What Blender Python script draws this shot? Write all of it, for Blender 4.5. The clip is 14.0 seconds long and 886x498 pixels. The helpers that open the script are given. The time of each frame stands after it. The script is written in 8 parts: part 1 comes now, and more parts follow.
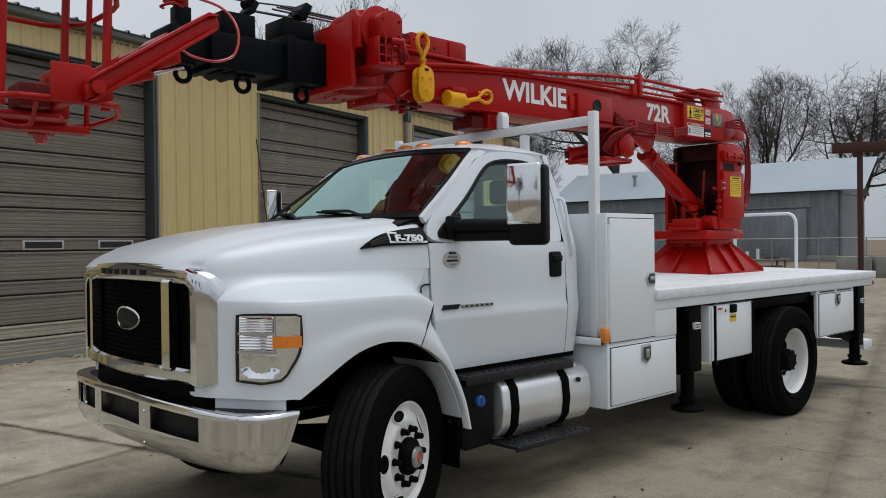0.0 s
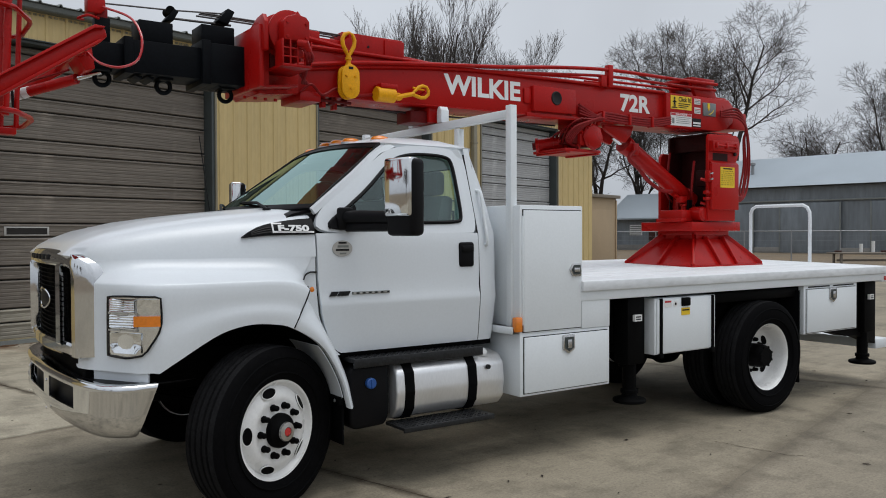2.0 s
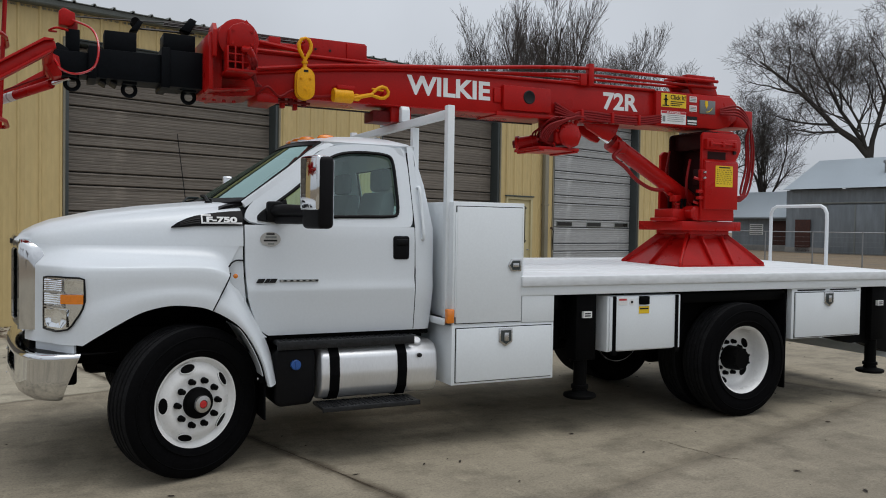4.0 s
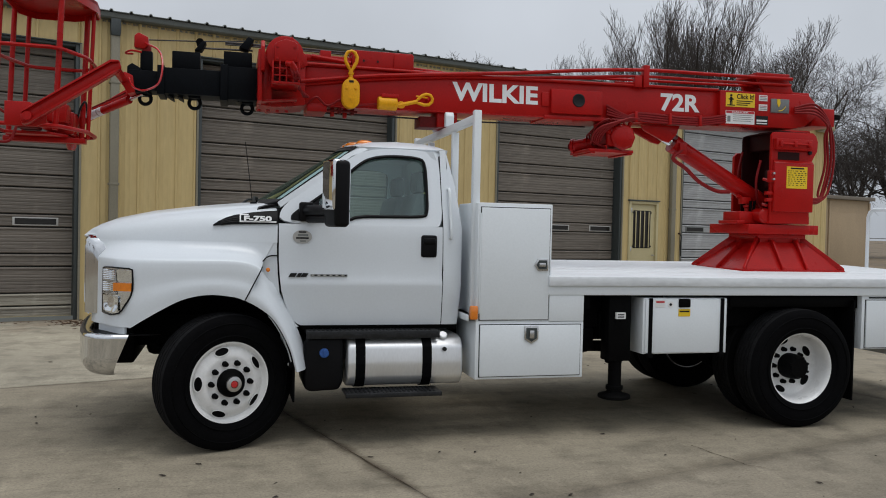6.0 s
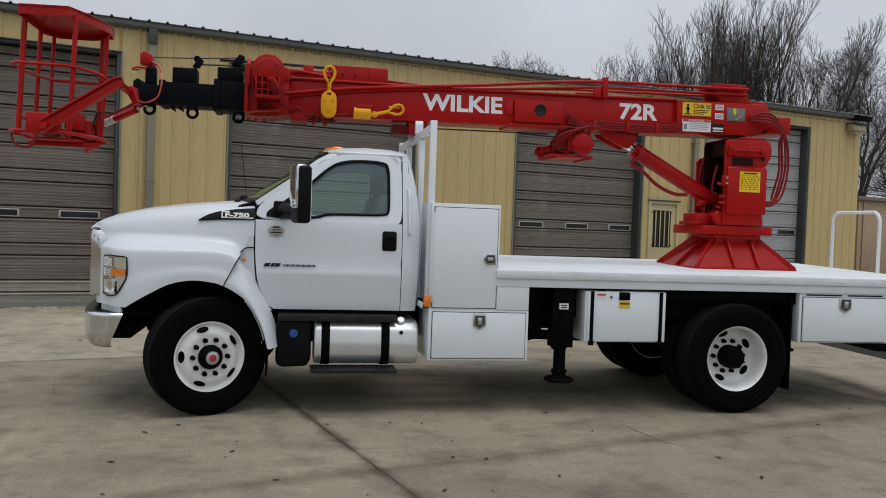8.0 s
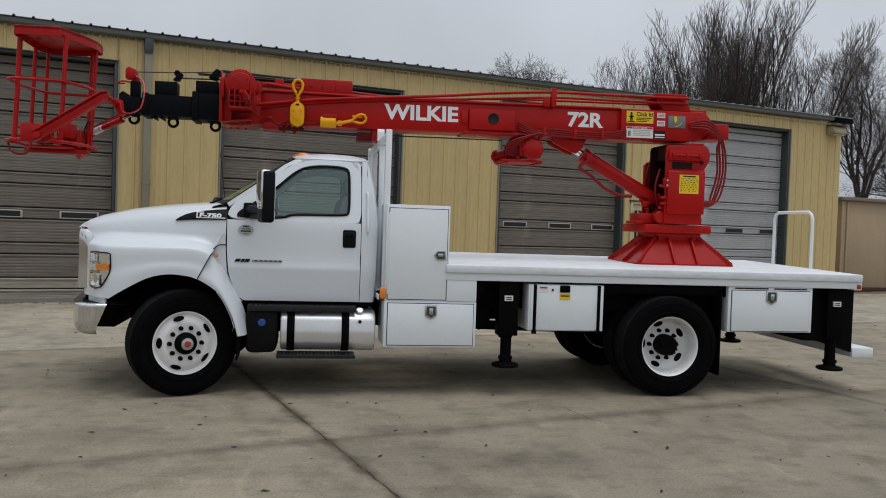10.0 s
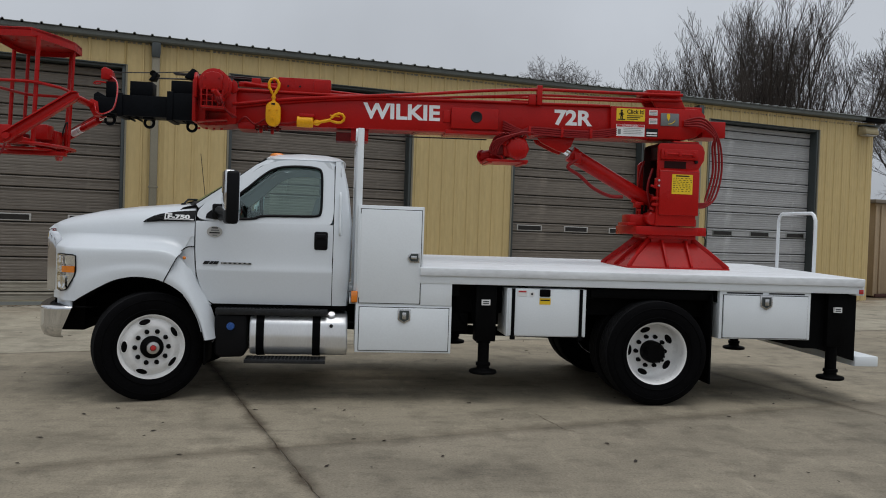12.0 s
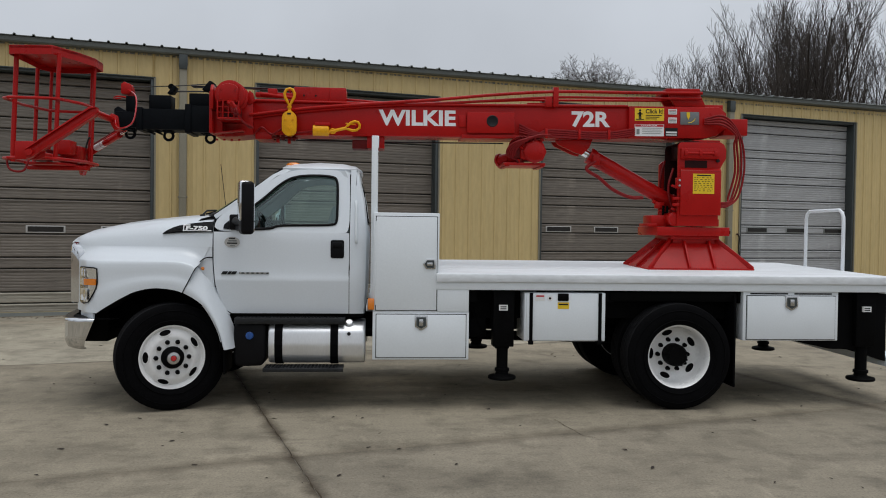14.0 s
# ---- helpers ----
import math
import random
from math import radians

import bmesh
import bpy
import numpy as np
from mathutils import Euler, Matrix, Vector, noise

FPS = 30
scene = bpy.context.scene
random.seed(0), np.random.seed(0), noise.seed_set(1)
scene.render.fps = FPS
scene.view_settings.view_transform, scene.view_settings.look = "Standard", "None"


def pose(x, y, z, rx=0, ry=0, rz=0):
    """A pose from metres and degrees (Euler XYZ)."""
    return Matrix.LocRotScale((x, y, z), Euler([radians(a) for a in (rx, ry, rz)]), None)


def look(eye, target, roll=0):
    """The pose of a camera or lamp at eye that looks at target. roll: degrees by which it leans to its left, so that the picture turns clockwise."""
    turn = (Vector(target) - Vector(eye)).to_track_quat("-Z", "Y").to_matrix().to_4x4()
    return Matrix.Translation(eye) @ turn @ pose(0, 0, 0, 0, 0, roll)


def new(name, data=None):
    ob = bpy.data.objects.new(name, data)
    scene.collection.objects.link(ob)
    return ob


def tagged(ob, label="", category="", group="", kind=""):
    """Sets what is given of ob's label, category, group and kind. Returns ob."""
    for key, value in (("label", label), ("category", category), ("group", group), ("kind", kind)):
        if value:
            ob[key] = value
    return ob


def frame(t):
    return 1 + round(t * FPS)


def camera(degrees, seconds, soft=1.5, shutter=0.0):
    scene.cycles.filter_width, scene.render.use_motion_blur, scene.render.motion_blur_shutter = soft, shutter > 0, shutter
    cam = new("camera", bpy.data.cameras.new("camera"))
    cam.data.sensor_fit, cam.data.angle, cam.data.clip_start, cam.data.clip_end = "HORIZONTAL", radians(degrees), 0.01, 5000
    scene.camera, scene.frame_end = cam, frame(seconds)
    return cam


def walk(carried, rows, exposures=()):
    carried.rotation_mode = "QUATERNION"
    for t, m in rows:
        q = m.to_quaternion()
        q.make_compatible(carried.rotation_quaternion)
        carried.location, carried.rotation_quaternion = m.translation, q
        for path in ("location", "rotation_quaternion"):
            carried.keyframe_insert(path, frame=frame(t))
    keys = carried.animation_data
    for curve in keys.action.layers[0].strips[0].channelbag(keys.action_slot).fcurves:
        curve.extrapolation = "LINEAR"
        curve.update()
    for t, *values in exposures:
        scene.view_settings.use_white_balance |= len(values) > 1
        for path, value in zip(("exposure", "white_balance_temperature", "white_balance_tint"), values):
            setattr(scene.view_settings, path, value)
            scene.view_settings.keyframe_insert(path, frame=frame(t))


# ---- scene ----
cam = camera(57.2, 14.0, soft=1.0)
PATH = [
    (0, (-3.07, -4.748, 1.748), (-1.697, -3.294, 1.736), -0.7),
    (0.5, (-2.822, -5.124, 1.74), (-1.538, -3.59, 1.72), -0.5),
    (1, (-2.586, -5.378, 1.736), (-1.334, -3.819, 1.707), -0.2),
    (1.5, (-2.299, -5.608, 1.758), (-1.091, -4.014, 1.719), 0.1),
    (2, (-2.041, -5.921, 1.75), (-0.901, -4.277, 1.712), -0.2),
    (2.5, (-1.793, -6.178, 1.753), (-0.715, -4.493, 1.712), 0.0),
    (4.8, (-0.586, -7.172, 1.76), (0.159, -5.317, 1.71), 1.1),
    (5, (-0.515, -7.214, 1.747), (0.192, -5.344, 1.699), 1.1),
    (5.5, (-0.283, -7.439, 1.773), (0.322, -5.533, 1.722), 1.1),
    (6, (-0.017, -7.582, 1.729), (0.487, -5.647, 1.683), 1.3),
    (6.5, (0.255, -7.735, 1.745), (0.668, -5.779, 1.693), 1.4),
    (7, (0.511, -8.031, 1.771), (0.836, -6.059, 1.71), 1.7),
    (7.5, (0.624, -8.296, 1.748), (0.96, -6.325, 1.691), 1.7),
    (8, (0.679, -8.588, 1.759), (1.044, -6.622, 1.701), 2.0),
    (10.3, (1.192, -9.501, 1.765), (1.525, -7.529, 1.708), 1.9),
    (10.5, (1.268, -9.522, 1.776), (1.573, -7.547, 1.718), 1.8),
    (11, (1.415, -9.454, 1.764), (1.686, -7.473, 1.713), 2.0),
    (11.5, (1.563, -9.311, 1.762), (1.872, -7.336, 1.713), 1.9),
    (12, (1.774, -9.268, 1.749), (2.023, -7.284, 1.701), 1.9),
    (12.5, (1.961, -9.283, 1.78), (2.141, -7.292, 1.725), 1.7),
    (13, (1.985, -9.274, 1.787), (2.111, -7.279, 1.733), 1.2),
    (13.5, (1.986, -9.259, 1.784), (2.088, -7.262, 1.74), 0.9),
    (14, (1.991, -9.263, 1.796), (2.148, -7.27, 1.75), 0.7),
]
walk(cam, [(t, look(eye, target, roll)) for t, eye, target, roll in PATH],
     [(0.0, 0.0), (1.0, 0.02), (1.5, 0.06), (2.0, 0.09), (2.5, 0.05), (5.0, 0.02), (7.0, 0.0), (8.0, 0.0), (10.5, -0.03), (11.0, -0.06), (11.5, -0.14), (12.0, -0.15), (12.5, -0.04), (13.0, -0.02), (14.0, -0.02)])

# ---- world, sun, exposure ----
SUN_EL, SUN_AZ = radians(76), radians(150)
world = bpy.data.worlds.new("overcast_sky")
scene.world = world
world.use_nodes = True
wn, wl = world.node_tree.nodes, world.node_tree.links
wn.clear()
sky = wn.new("ShaderNodeTexSky")
sky.sky_type, sky.sun_disc = "NISHITA", False
sky.sun_elevation, sky.sun_rotation = SUN_EL, SUN_AZ
sky.air_density, sky.dust_density, sky.ozone_density = 1.0, 4.0, 1.0
grey = wn.new("ShaderNodeHueSaturation")
grey.inputs["Saturation"].default_value = 0.12
wl.new(sky.outputs[0], grey.inputs["Color"])
coord = wn.new("ShaderNodeTexCoord")
cloud = wn.new("ShaderNodeTexNoise")
cloud.inputs["Scale"].default_value, cloud.inputs["Detail"].default_value = 2.2, 5
wl.new(coord.outputs["Generated"], cloud.inputs["Vector"])
band = wn.new("ShaderNodeMapRange")
band.inputs["From Min"].default_value, band.inputs["From Max"].default_value = 0.3, 0.75
band.inputs["To Min"].default_value, band.inputs["To Max"].default_value = 0.85, 1.08
wl.new(cloud.outputs["Fac"], band.inputs["Value"])
deck_cloud = wn.new("ShaderNodeMix")
deck_cloud.data_type = "RGBA"
deck_cloud.inputs["Factor"].default_value = 0.75
deck_cloud.inputs["B"].default_value = (5.78, 6.24, 6.92, 1)
wl.new(grey.outputs["Color"], deck_cloud.inputs["A"])
shade = wn.new("ShaderNodeMix")
shade.data_type, shade.blend_type = "RGBA", "MULTIPLY"
shade.inputs["Factor"].default_value = 1.0
wl.new(deck_cloud.outputs["Result"], shade.inputs["A"])
wl.new(band.outputs["Result"], shade.inputs["B"])
# an overcast dome is brighter overhead than at the horizon
sep, rise = wn.new("ShaderNodeSeparateXYZ"), wn.new("ShaderNodeMapRange")
wl.new(coord.outputs["Generated"], sep.inputs[0])
rise.inputs["From Min"].default_value, rise.inputs["From Max"].default_value = 0.0, 0.9
rise.inputs["To Min"].default_value, rise.inputs["To Max"].default_value = 0.90, 1.45
wl.new(sep.outputs["Z"], rise.inputs["Value"])
dome = wn.new("ShaderNodeMix")
dome.data_type, dome.blend_type = "RGBA", "MULTIPLY"
dome.inputs["Factor"].default_value = 1.0
wl.new(shade.outputs["Result"], dome.inputs["A"])
wl.new(rise.outputs["Result"], dome.inputs["B"])
back = wn.new("ShaderNodeBackground")
back.inputs["Strength"].default_value = 0.105
wl.new(dome.outputs["Result"], back.inputs["Color"])
wl.new(back.outputs[0], wn.new("ShaderNodeOutputWorld").inputs[0])

sun_data = bpy.data.lights.new("sun", "SUN")
sun_data.energy, sun_data.angle, sun_data.color = 0.92, radians(40), (1.0, 0.98, 0.95)
sun = new("sun", sun_data)
sun.rotation_euler = (radians(90) - SUN_EL, 0, radians(180) - SUN_AZ)


# ---- materials ----
def mat(name, color, rough=0.5, metal=0.0, coat=0.0, var=0.12, scale=6.0, grain=60.0, bump=0.0, bump_scale=120.0,
        second=None, stretch=(1, 1, 1), rough_var=0.12, random_tint=0.0, spec=0.5):
    """A procedural surface: base colour varied by a broad and a fine noise, roughness varied too, fine relief."""
    m = bpy.data.materials.new(name)
    m.use_nodes = True
    n, l = m.node_tree.nodes, m.node_tree.links
    p = n["Principled BSDF"]
    p.inputs["Roughness"].default_value, p.inputs["Metallic"].default_value = rough, metal
    p.inputs["Specular IOR Level"].default_value = spec
    p.inputs["Coat Weight"].default_value, p.inputs["Coat Roughness"].default_value = coat, 0.06
    tc, mp = n.new("ShaderNodeTexCoord"), n.new("ShaderNodeMapping")
    mp.inputs["Scale"].default_value = stretch
    l.new(tc.outputs["Object"], mp.inputs["Vector"])
    broad, fine = n.new("ShaderNodeTexNoise"), n.new("ShaderNodeTexNoise")
    for t, s, d in ((broad, scale, 6), (fine, grain, 3)):
        t.inputs["Scale"].default_value, t.inputs["Detail"].default_value = s, d
        l.new(mp.outputs[0], t.inputs["Vector"])
    ramp = n.new("ShaderNodeMapRange")
    ramp.inputs["From Min"].default_value, ramp.inputs["From Max"].default_value = 0.3, 0.7
    l.new(broad.outputs["Fac"], ramp.inputs["Value"])
    mix = n.new("ShaderNodeMix")
    mix.data_type = "RGBA"
    dark = second or tuple(c * (1 - var) for c in color[:3]) + (1,)
    mix.inputs["A"].default_value, mix.inputs["B"].default_value = dark, color
    l.new(ramp.outputs["Result"], mix.inputs["Factor"])
    speck = n.new("ShaderNodeMapRange")
    speck.inputs["From Min"].default_value, speck.inputs["From Max"].default_value = 0.25, 0.75
    speck.inputs["To Min"].default_value, speck.inputs["To Max"].default_value = 1 - var, 1 + var * 0.6
    l.new(fine.outputs["Fac"], speck.inputs["Value"])
    mul = n.new("ShaderNodeMix")
    mul.data_type, mul.blend_type = "RGBA", "MULTIPLY"
    mul.inputs["Factor"].default_value = 1.0
    l.new(mix.outputs["Result"], mul.inputs["A"])
    l.new(speck.outputs["Result"], mul.inputs["B"])
    out = mul.outputs["Result"]
    if random_tint:
        info, rr = n.new("ShaderNodeObjectInfo"), n.new("ShaderNodeMapRange")
        rr.inputs["To Min"].default_value, rr.inputs["To Max"].default_value = 1 - random_tint, 1 + random_tint
        l.new(info.outputs["Random"], rr.inputs["Value"])
        mt = n.new("ShaderNodeMix")
        mt.data_type, mt.blend_type = "RGBA", "MULTIPLY"
        mt.inputs["Factor"].default_value = 1.0
        l.new(out, mt.inputs["A"])
        l.new(rr.outputs["Result"], mt.inputs["B"])
        out = mt.outputs["Result"]
    l.new(out, p.inputs["Base Color"])
    if rough_var:
        rv = n.new("ShaderNodeMapRange")
        rv.inputs["To Min"].default_value, rv.inputs["To Max"].default_value = max(0.02, rough - rough_var), min(1, rough + rough_var)
        l.new(broad.outputs["Fac"], rv.inputs["Value"])
        l.new(rv.outputs["Result"], p.inputs["Roughness"])
    if bump:
        bt, bp = n.new("ShaderNodeTexNoise"), n.new("ShaderNodeBump")
        bt.inputs["Scale"].default_value, bt.inputs["Detail"].default_value = bump_scale, 4
        l.new(mp.outputs[0], bt.inputs["Vector"])
        bp.inputs["Strength"].default_value, bp.inputs["Distance"].default_value = bump, 0.004
        l.new(bt.outputs["Fac"], bp.inputs["Height"])
        l.new(bp.outputs[0], p.inputs["Normal"])
    return m


def concrete(name, tone):
    """Old yard concrete: warm grey, mottled at metre and decimetre scale, with darker smudges, pale scuffs and fine grain."""
    m = mat(name, tone, 0.82, var=0.16, scale=0.45, grain=45, second=tuple(c * 0.70 for c in tone[:3]) + (1,), random_tint=0.04, spec=0.2, bump=0.35, bump_scale=45)
    n, l = m.node_tree.nodes, m.node_tree.links
    p = n["Principled BSDF"]
    src = p.inputs["Base Color"].links[0].from_socket
    tc = n.new("ShaderNodeTexCoord")
    for scale, lo, hi, a, b, st in ((2.3, 0.48, 0.68, 1.0, 0.66, (1, 1, 1)), (7.0, 0.53, 0.70, 1.0, 0.80, (0.6, 1.4, 1)), (4.2, 0.55, 0.73, 1.0, 1.25, (1.5, 0.5, 1)), (0.9, 0.46, 0.70, 1.0, 0.76, (0.5, 1.4, 1)), (22.0, 0.60, 0.72, 1.0, 0.68, (1, 1, 1)), (60.0, 0.50, 0.72, 1.06, 0.70, (1, 1, 1)), (35.0, 0.58, 0.72, 1.0, 1.22, (1, 1, 1))):
        mp, t, r, mx = n.new("ShaderNodeMapping"), n.new("ShaderNodeTexNoise"), n.new("ShaderNodeMapRange"), n.new("ShaderNodeMix")
        mp.inputs["Scale"].default_value = st
        mp.inputs["Location"].default_value = (scale * 3.1, scale, 0)
        t.inputs["Scale"].default_value, t.inputs["Detail"].default_value, t.inputs["Roughness"].default_value = scale, 8, 0.62
        r.inputs["From Min"].default_value, r.inputs["From Max"].default_value = lo, hi
        r.inputs["To Min"].default_value, r.inputs["To Max"].default_value = a, b
        mx.data_type, mx.blend_type = "RGBA", "MULTIPLY"
        mx.inputs["Factor"].default_value = 1.0
        l.new(tc.outputs["Object"], mp.inputs["Vector"])
        l.new(mp.outputs[0], t.inputs["Vector"])
        l.new(t.outputs["Fac"], r.inputs["Value"])
        l.new(src, mx.inputs["A"])
        l.new(r.outputs["Result"], mx.inputs["B"])
        src = mx.outputs["Result"]
    # silt that traffic has ground in along the joints, with wavering soft edges
    waver = n.new("ShaderNodeTexNoise")
    waver.inputs["Scale"].default_value, waver.inputs["Detail"].default_value, waver.inputs["Roughness"].default_value = 2.6, 8, 0.7
    l.new(tc.outputs["Object"], waver.inputs["Vector"])
    ca, sa = math.cos(radians(16.25)), math.sin(radians(16.25))
    for axis, at, half, strength in (((ca, sa, 0), 0.15, 0.075, 0.85), ((-sa, ca, 0), -11.4, 0.15, 0.40), ((ca, sa, 0), 6.22, 0.10, 0.40), ((-sa, ca, 0), -6.1, 0.06, 0.60)):
        line, far, wob, edge, mx = n.new("ShaderNodeVectorMath"), n.new("ShaderNodeMath"), n.new("ShaderNodeMath"), n.new("ShaderNodeMapRange"), n.new("ShaderNodeMix")
        line.operation, far.operation, wob.operation = "DOT_PRODUCT", "ABSOLUTE", "MULTIPLY_ADD"
        line.inputs[1].default_value = axis
        l.new(tc.outputs["Object"], line.inputs[0])
        shift = n.new("ShaderNodeMath")
        shift.operation = "SUBTRACT"
        shift.inputs[1].default_value = at + axis[0] * -2.0 + axis[1] * 8.05
        l.new(line.outputs["Value"], shift.inputs[0])
        l.new(shift.outputs[0], far.inputs[0])
        l.new(waver.outputs["Fac"], wob.inputs[0])
        wob.inputs[1].default_value = half * 3.2
        l.new(far.outputs[0], wob.inputs[2])
        edge.interpolation_type = "SMOOTHSTEP"
        edge.inputs["From Min"].default_value, edge.inputs["From Max"].default_value = half * 1.35, half * 3.0
        edge.inputs["To Min"].default_value, edge.inputs["To Max"].default_value = strength, 0.0
        l.new(wob.outputs[0], edge.inputs["Value"])
        mx.data_type = "RGBA"
        mx.inputs["B"].default_value = (0.048, 0.035, 0.023, 1)
        l.new(edge.outputs["Result"], mx.inputs["Factor"])
        l.new(src, mx.inputs["A"])
        src = mx.outputs["Result"]
    # rusty dirt washed out along the shop front
    dot, near, blot, blend = n.new("ShaderNodeVectorMath"), n.new("ShaderNodeMapRange"), n.new("ShaderNodeMapRange"), n.new("ShaderNodeMix")
    dot.operation = "DOT_PRODUCT"
    dot.inputs[1].default_value = (-math.sin(radians(16.25)), math.cos(radians(16.25)), 0)
    l.new(tc.outputs["Object"], dot.inputs[0])
    near.inputs["From Min"].default_value, near.inputs["From Max"].default_value = 6.2, 8.3
    l.new(dot.outputs["Value"], near.inputs["Value"])
    rust = n.new("ShaderNodeTexNoise")
    rust.inputs["Scale"].default_value, rust.inputs["Detail"].default_value, rust.inputs["Roughness"].default_value = 0.8, 9, 0.68
    l.new(tc.outputs["Object"], rust.inputs["Vector"])
    blot.inputs["From Min"].default_value, blot.inputs["From Max"].default_value = 0.48, 0.66
    l.new(rust.outputs["Fac"], blot.inputs["Value"])
    both_f = n.new("ShaderNodeMath")
    both_f.operation = "MULTIPLY"
    l.new(near.outputs["Result"], both_f.inputs[0])
    l.new(blot.outputs["Result"], both_f.inputs[1])
    blend.data_type = "RGBA"
    blend.inputs["B"].default_value = (0.15, 0.085, 0.045, 1)
    l.new(both_f.outputs[0], blend.inputs["Factor"])
    l.new(src, blend.inputs["A"])
    src = blend.outputs["Result"]
    l.new(src, p.inputs["Base Color"])
    return m


WHITE = mat("white_car_paint", (0.675, 0.715, 0.75, 1), 0.34, coat=0.4, var=0.025, scale=2, rough_var=0.05)
BOXWHITE = mat("white_box_paint", (0.75, 0.79, 0.815, 1), 0.38, coat=0.2, var=0.03, scale=3, bump=0.05)
# long streaks are wear plus darker reflection lines put into the colour
DECK = mat("white_deck_paint", (0.76, 0.785, 0.81, 1), 0.5, var=0.13, scale=3, grain=25, bump=0.25, bump_scale=60, stretch=(0.35, 2.5, 1))
RED = mat("red_crane_paint", (0.41, 0.0070, 0.0058, 1), 0.30, var=0.13, scale=3, bump=0.10, bump_scale=40, spec=0.2)
DARKRED = mat("dark_red_paint", (0.13, 0.004, 0.004, 1), 0.45, var=0.25, scale=5, spec=0.2)
# red darkened to carry the shade inside the turret in its colour
SHADERED = mat("shaded_red_paint", (0.035, 0.005, 0.005, 1), 0.55, var=0.35, scale=7, bump=0.2, spec=0.15)
BLACK = mat("black_paint", (0.0042, 0.0055, 0.0075, 1), 0.5, var=0.35, scale=6, bump=0.1, spec=0.07)
FRAMEBLACK = mat("black_chassis_paint", (0.003, 0.003, 0.0032, 1), 0.6, var=0.4, scale=8, bump=0.2, spec=0.05)
RUBBER = mat("tyre_rubber", (0.0040, 0.0040, 0.0045, 1), 0.75, var=0.3, scale=12, bump=0.2, bump_scale=90, spec=0.035)
# tyre rubber again, lightened: light from above is put into the colour
LITTREAD = mat("lit_tread_rubber", (0.014, 0.014, 0.015, 1), 0.85, var=0.35, scale=10, bump=0.25, bump_scale=70, spec=0.06)
FRAMEGREY = mat("grey_window_frame", (0.44, 0.43, 0.41, 1), 0.5, var=0.1)
PLASTIC = mat("black_plastic", (0.005, 0.005, 0.006, 1), 0.45, var=0.2, bump=0.1, spec=0.12)
CHROME = mat("chrome", (0.72, 0.73, 0.74, 1), 0.07, 1.0, var=0.04, rough_var=0.03)
ALU = mat("brushed_aluminium", (0.80, 0.81, 0.82, 1), 0.42, 0.85, var=0.05, scale=4, stretch=(1.2, 0.4, 0.4), rough_var=0.06)
REFLECTOR = mat("lamp_reflector", (0.90, 0.91, 0.92, 1), 0.10, 1.0, var=0.04, scale=30, rough_var=0.05, bump=0.12, bump_scale=22, stretch=(2.5, 2.5, 0.5))
FLUTE = mat("chromed_reflector", (0.92, 0.93, 0.94, 1), 0.05, 1.0, var=0.03, rough_var=0.02)
STEEL = mat("stainless_steel", (0.60, 0.60, 0.60, 1), 0.28, 1.0, var=0.1)
TREAD = mat("diamond_plate", (0.020, 0.021, 0.023, 1), 0.45, 0.3, var=0.4, scale=20, bump=0.8, bump_scale=70, spec=0.4)
YELLOW = mat("yellow_hook_paint", (0.80, 0.37, 0.004, 1), 0.42, var=0.14, scale=9, bump=0.1, spec=0.25)
STICKERY = mat("yellow_sticker", (0.78, 0.52, 0.01, 1), 0.45, var=0.03)
STICKERW = mat("white_sticker", (0.75, 0.75, 0.74, 1), 0.45, var=0.05)
INK = mat("black_ink", (0.012, 0.012, 0.013, 1), 0.5, var=0.1, spec=0.2)
REDINK = mat("red_ink", (0.5, 0.02, 0.03, 1), 0.5, var=0.1)
LETTER = mat("white_letter_vinyl", (0.80, 0.80, 0.80, 1), 0.4, var=0.03)
AMBER = mat("amber_lens", (0.80, 0.22, 0.01, 1), 0.2, coat=0.8, var=0.1)
REDLENS = mat("red_lens", (0.5, 0.012, 0.015, 1), 0.2, coat=0.8, var=0.1)
WHEELW = mat("white_wheel_paint", (0.78, 0.78, 0.77, 1), 0.3, coat=0.3, var=0.05, scale=8)
SEAT = mat("grey_seat_cloth", (0.15, 0.155, 0.16, 1), 0.85, var=0.2, bump=0.3, spec=0.1)
DASH = mat("dark_dash_plastic", (0.018, 0.018, 0.02, 1), 0.6, var=0.15, spec=0.2)
BLUE = mat("blue_cap", (0.02, 0.09, 0.32, 1), 0.4, var=0.1)
HOSE = mat("red_painted_hose", (0.24, 0.006, 0.007, 1), 0.5, var=0.2, scale=10, spec=0.25)
CABLE = mat("steel_rope", (0.05, 0.045, 0.045, 1), 0.5, 0.5, var=0.3)
SIDING = mat("yellow_steel_siding", (0.558, 0.428, 0.202, 1), 0.5, var=0.09, scale=1.5, grain=14, stretch=(1, 1, 0.25), bump=0.06, spec=0.35)
SPOUT = mat("faded_olive_steel", (0.225, 0.205, 0.15, 1), 0.55, var=0.15, scale=2)
TRIM = mat("grey_steel_trim", (0.20, 0.215, 0.205, 1), 0.5, var=0.15, scale=2)
GUTTER = mat("weathered_gutter_steel", (0.115, 0.125, 0.115, 1), 0.5, var=0.2, scale=2, spec=0.3)
JAMB = mat("dark_green_jamb", (0.045, 0.055, 0.055, 1), 0.5, var=0.2, scale=3)
ROLL = mat("taupe_door_steel", (0.192, 0.167, 0.141, 1), 0.55, var=0.30, scale=1.1, grain=9, stretch=(0.4, 0.4, 7), random_tint=0.07, bump=0.1, bump_scale=30, spec=0.3)
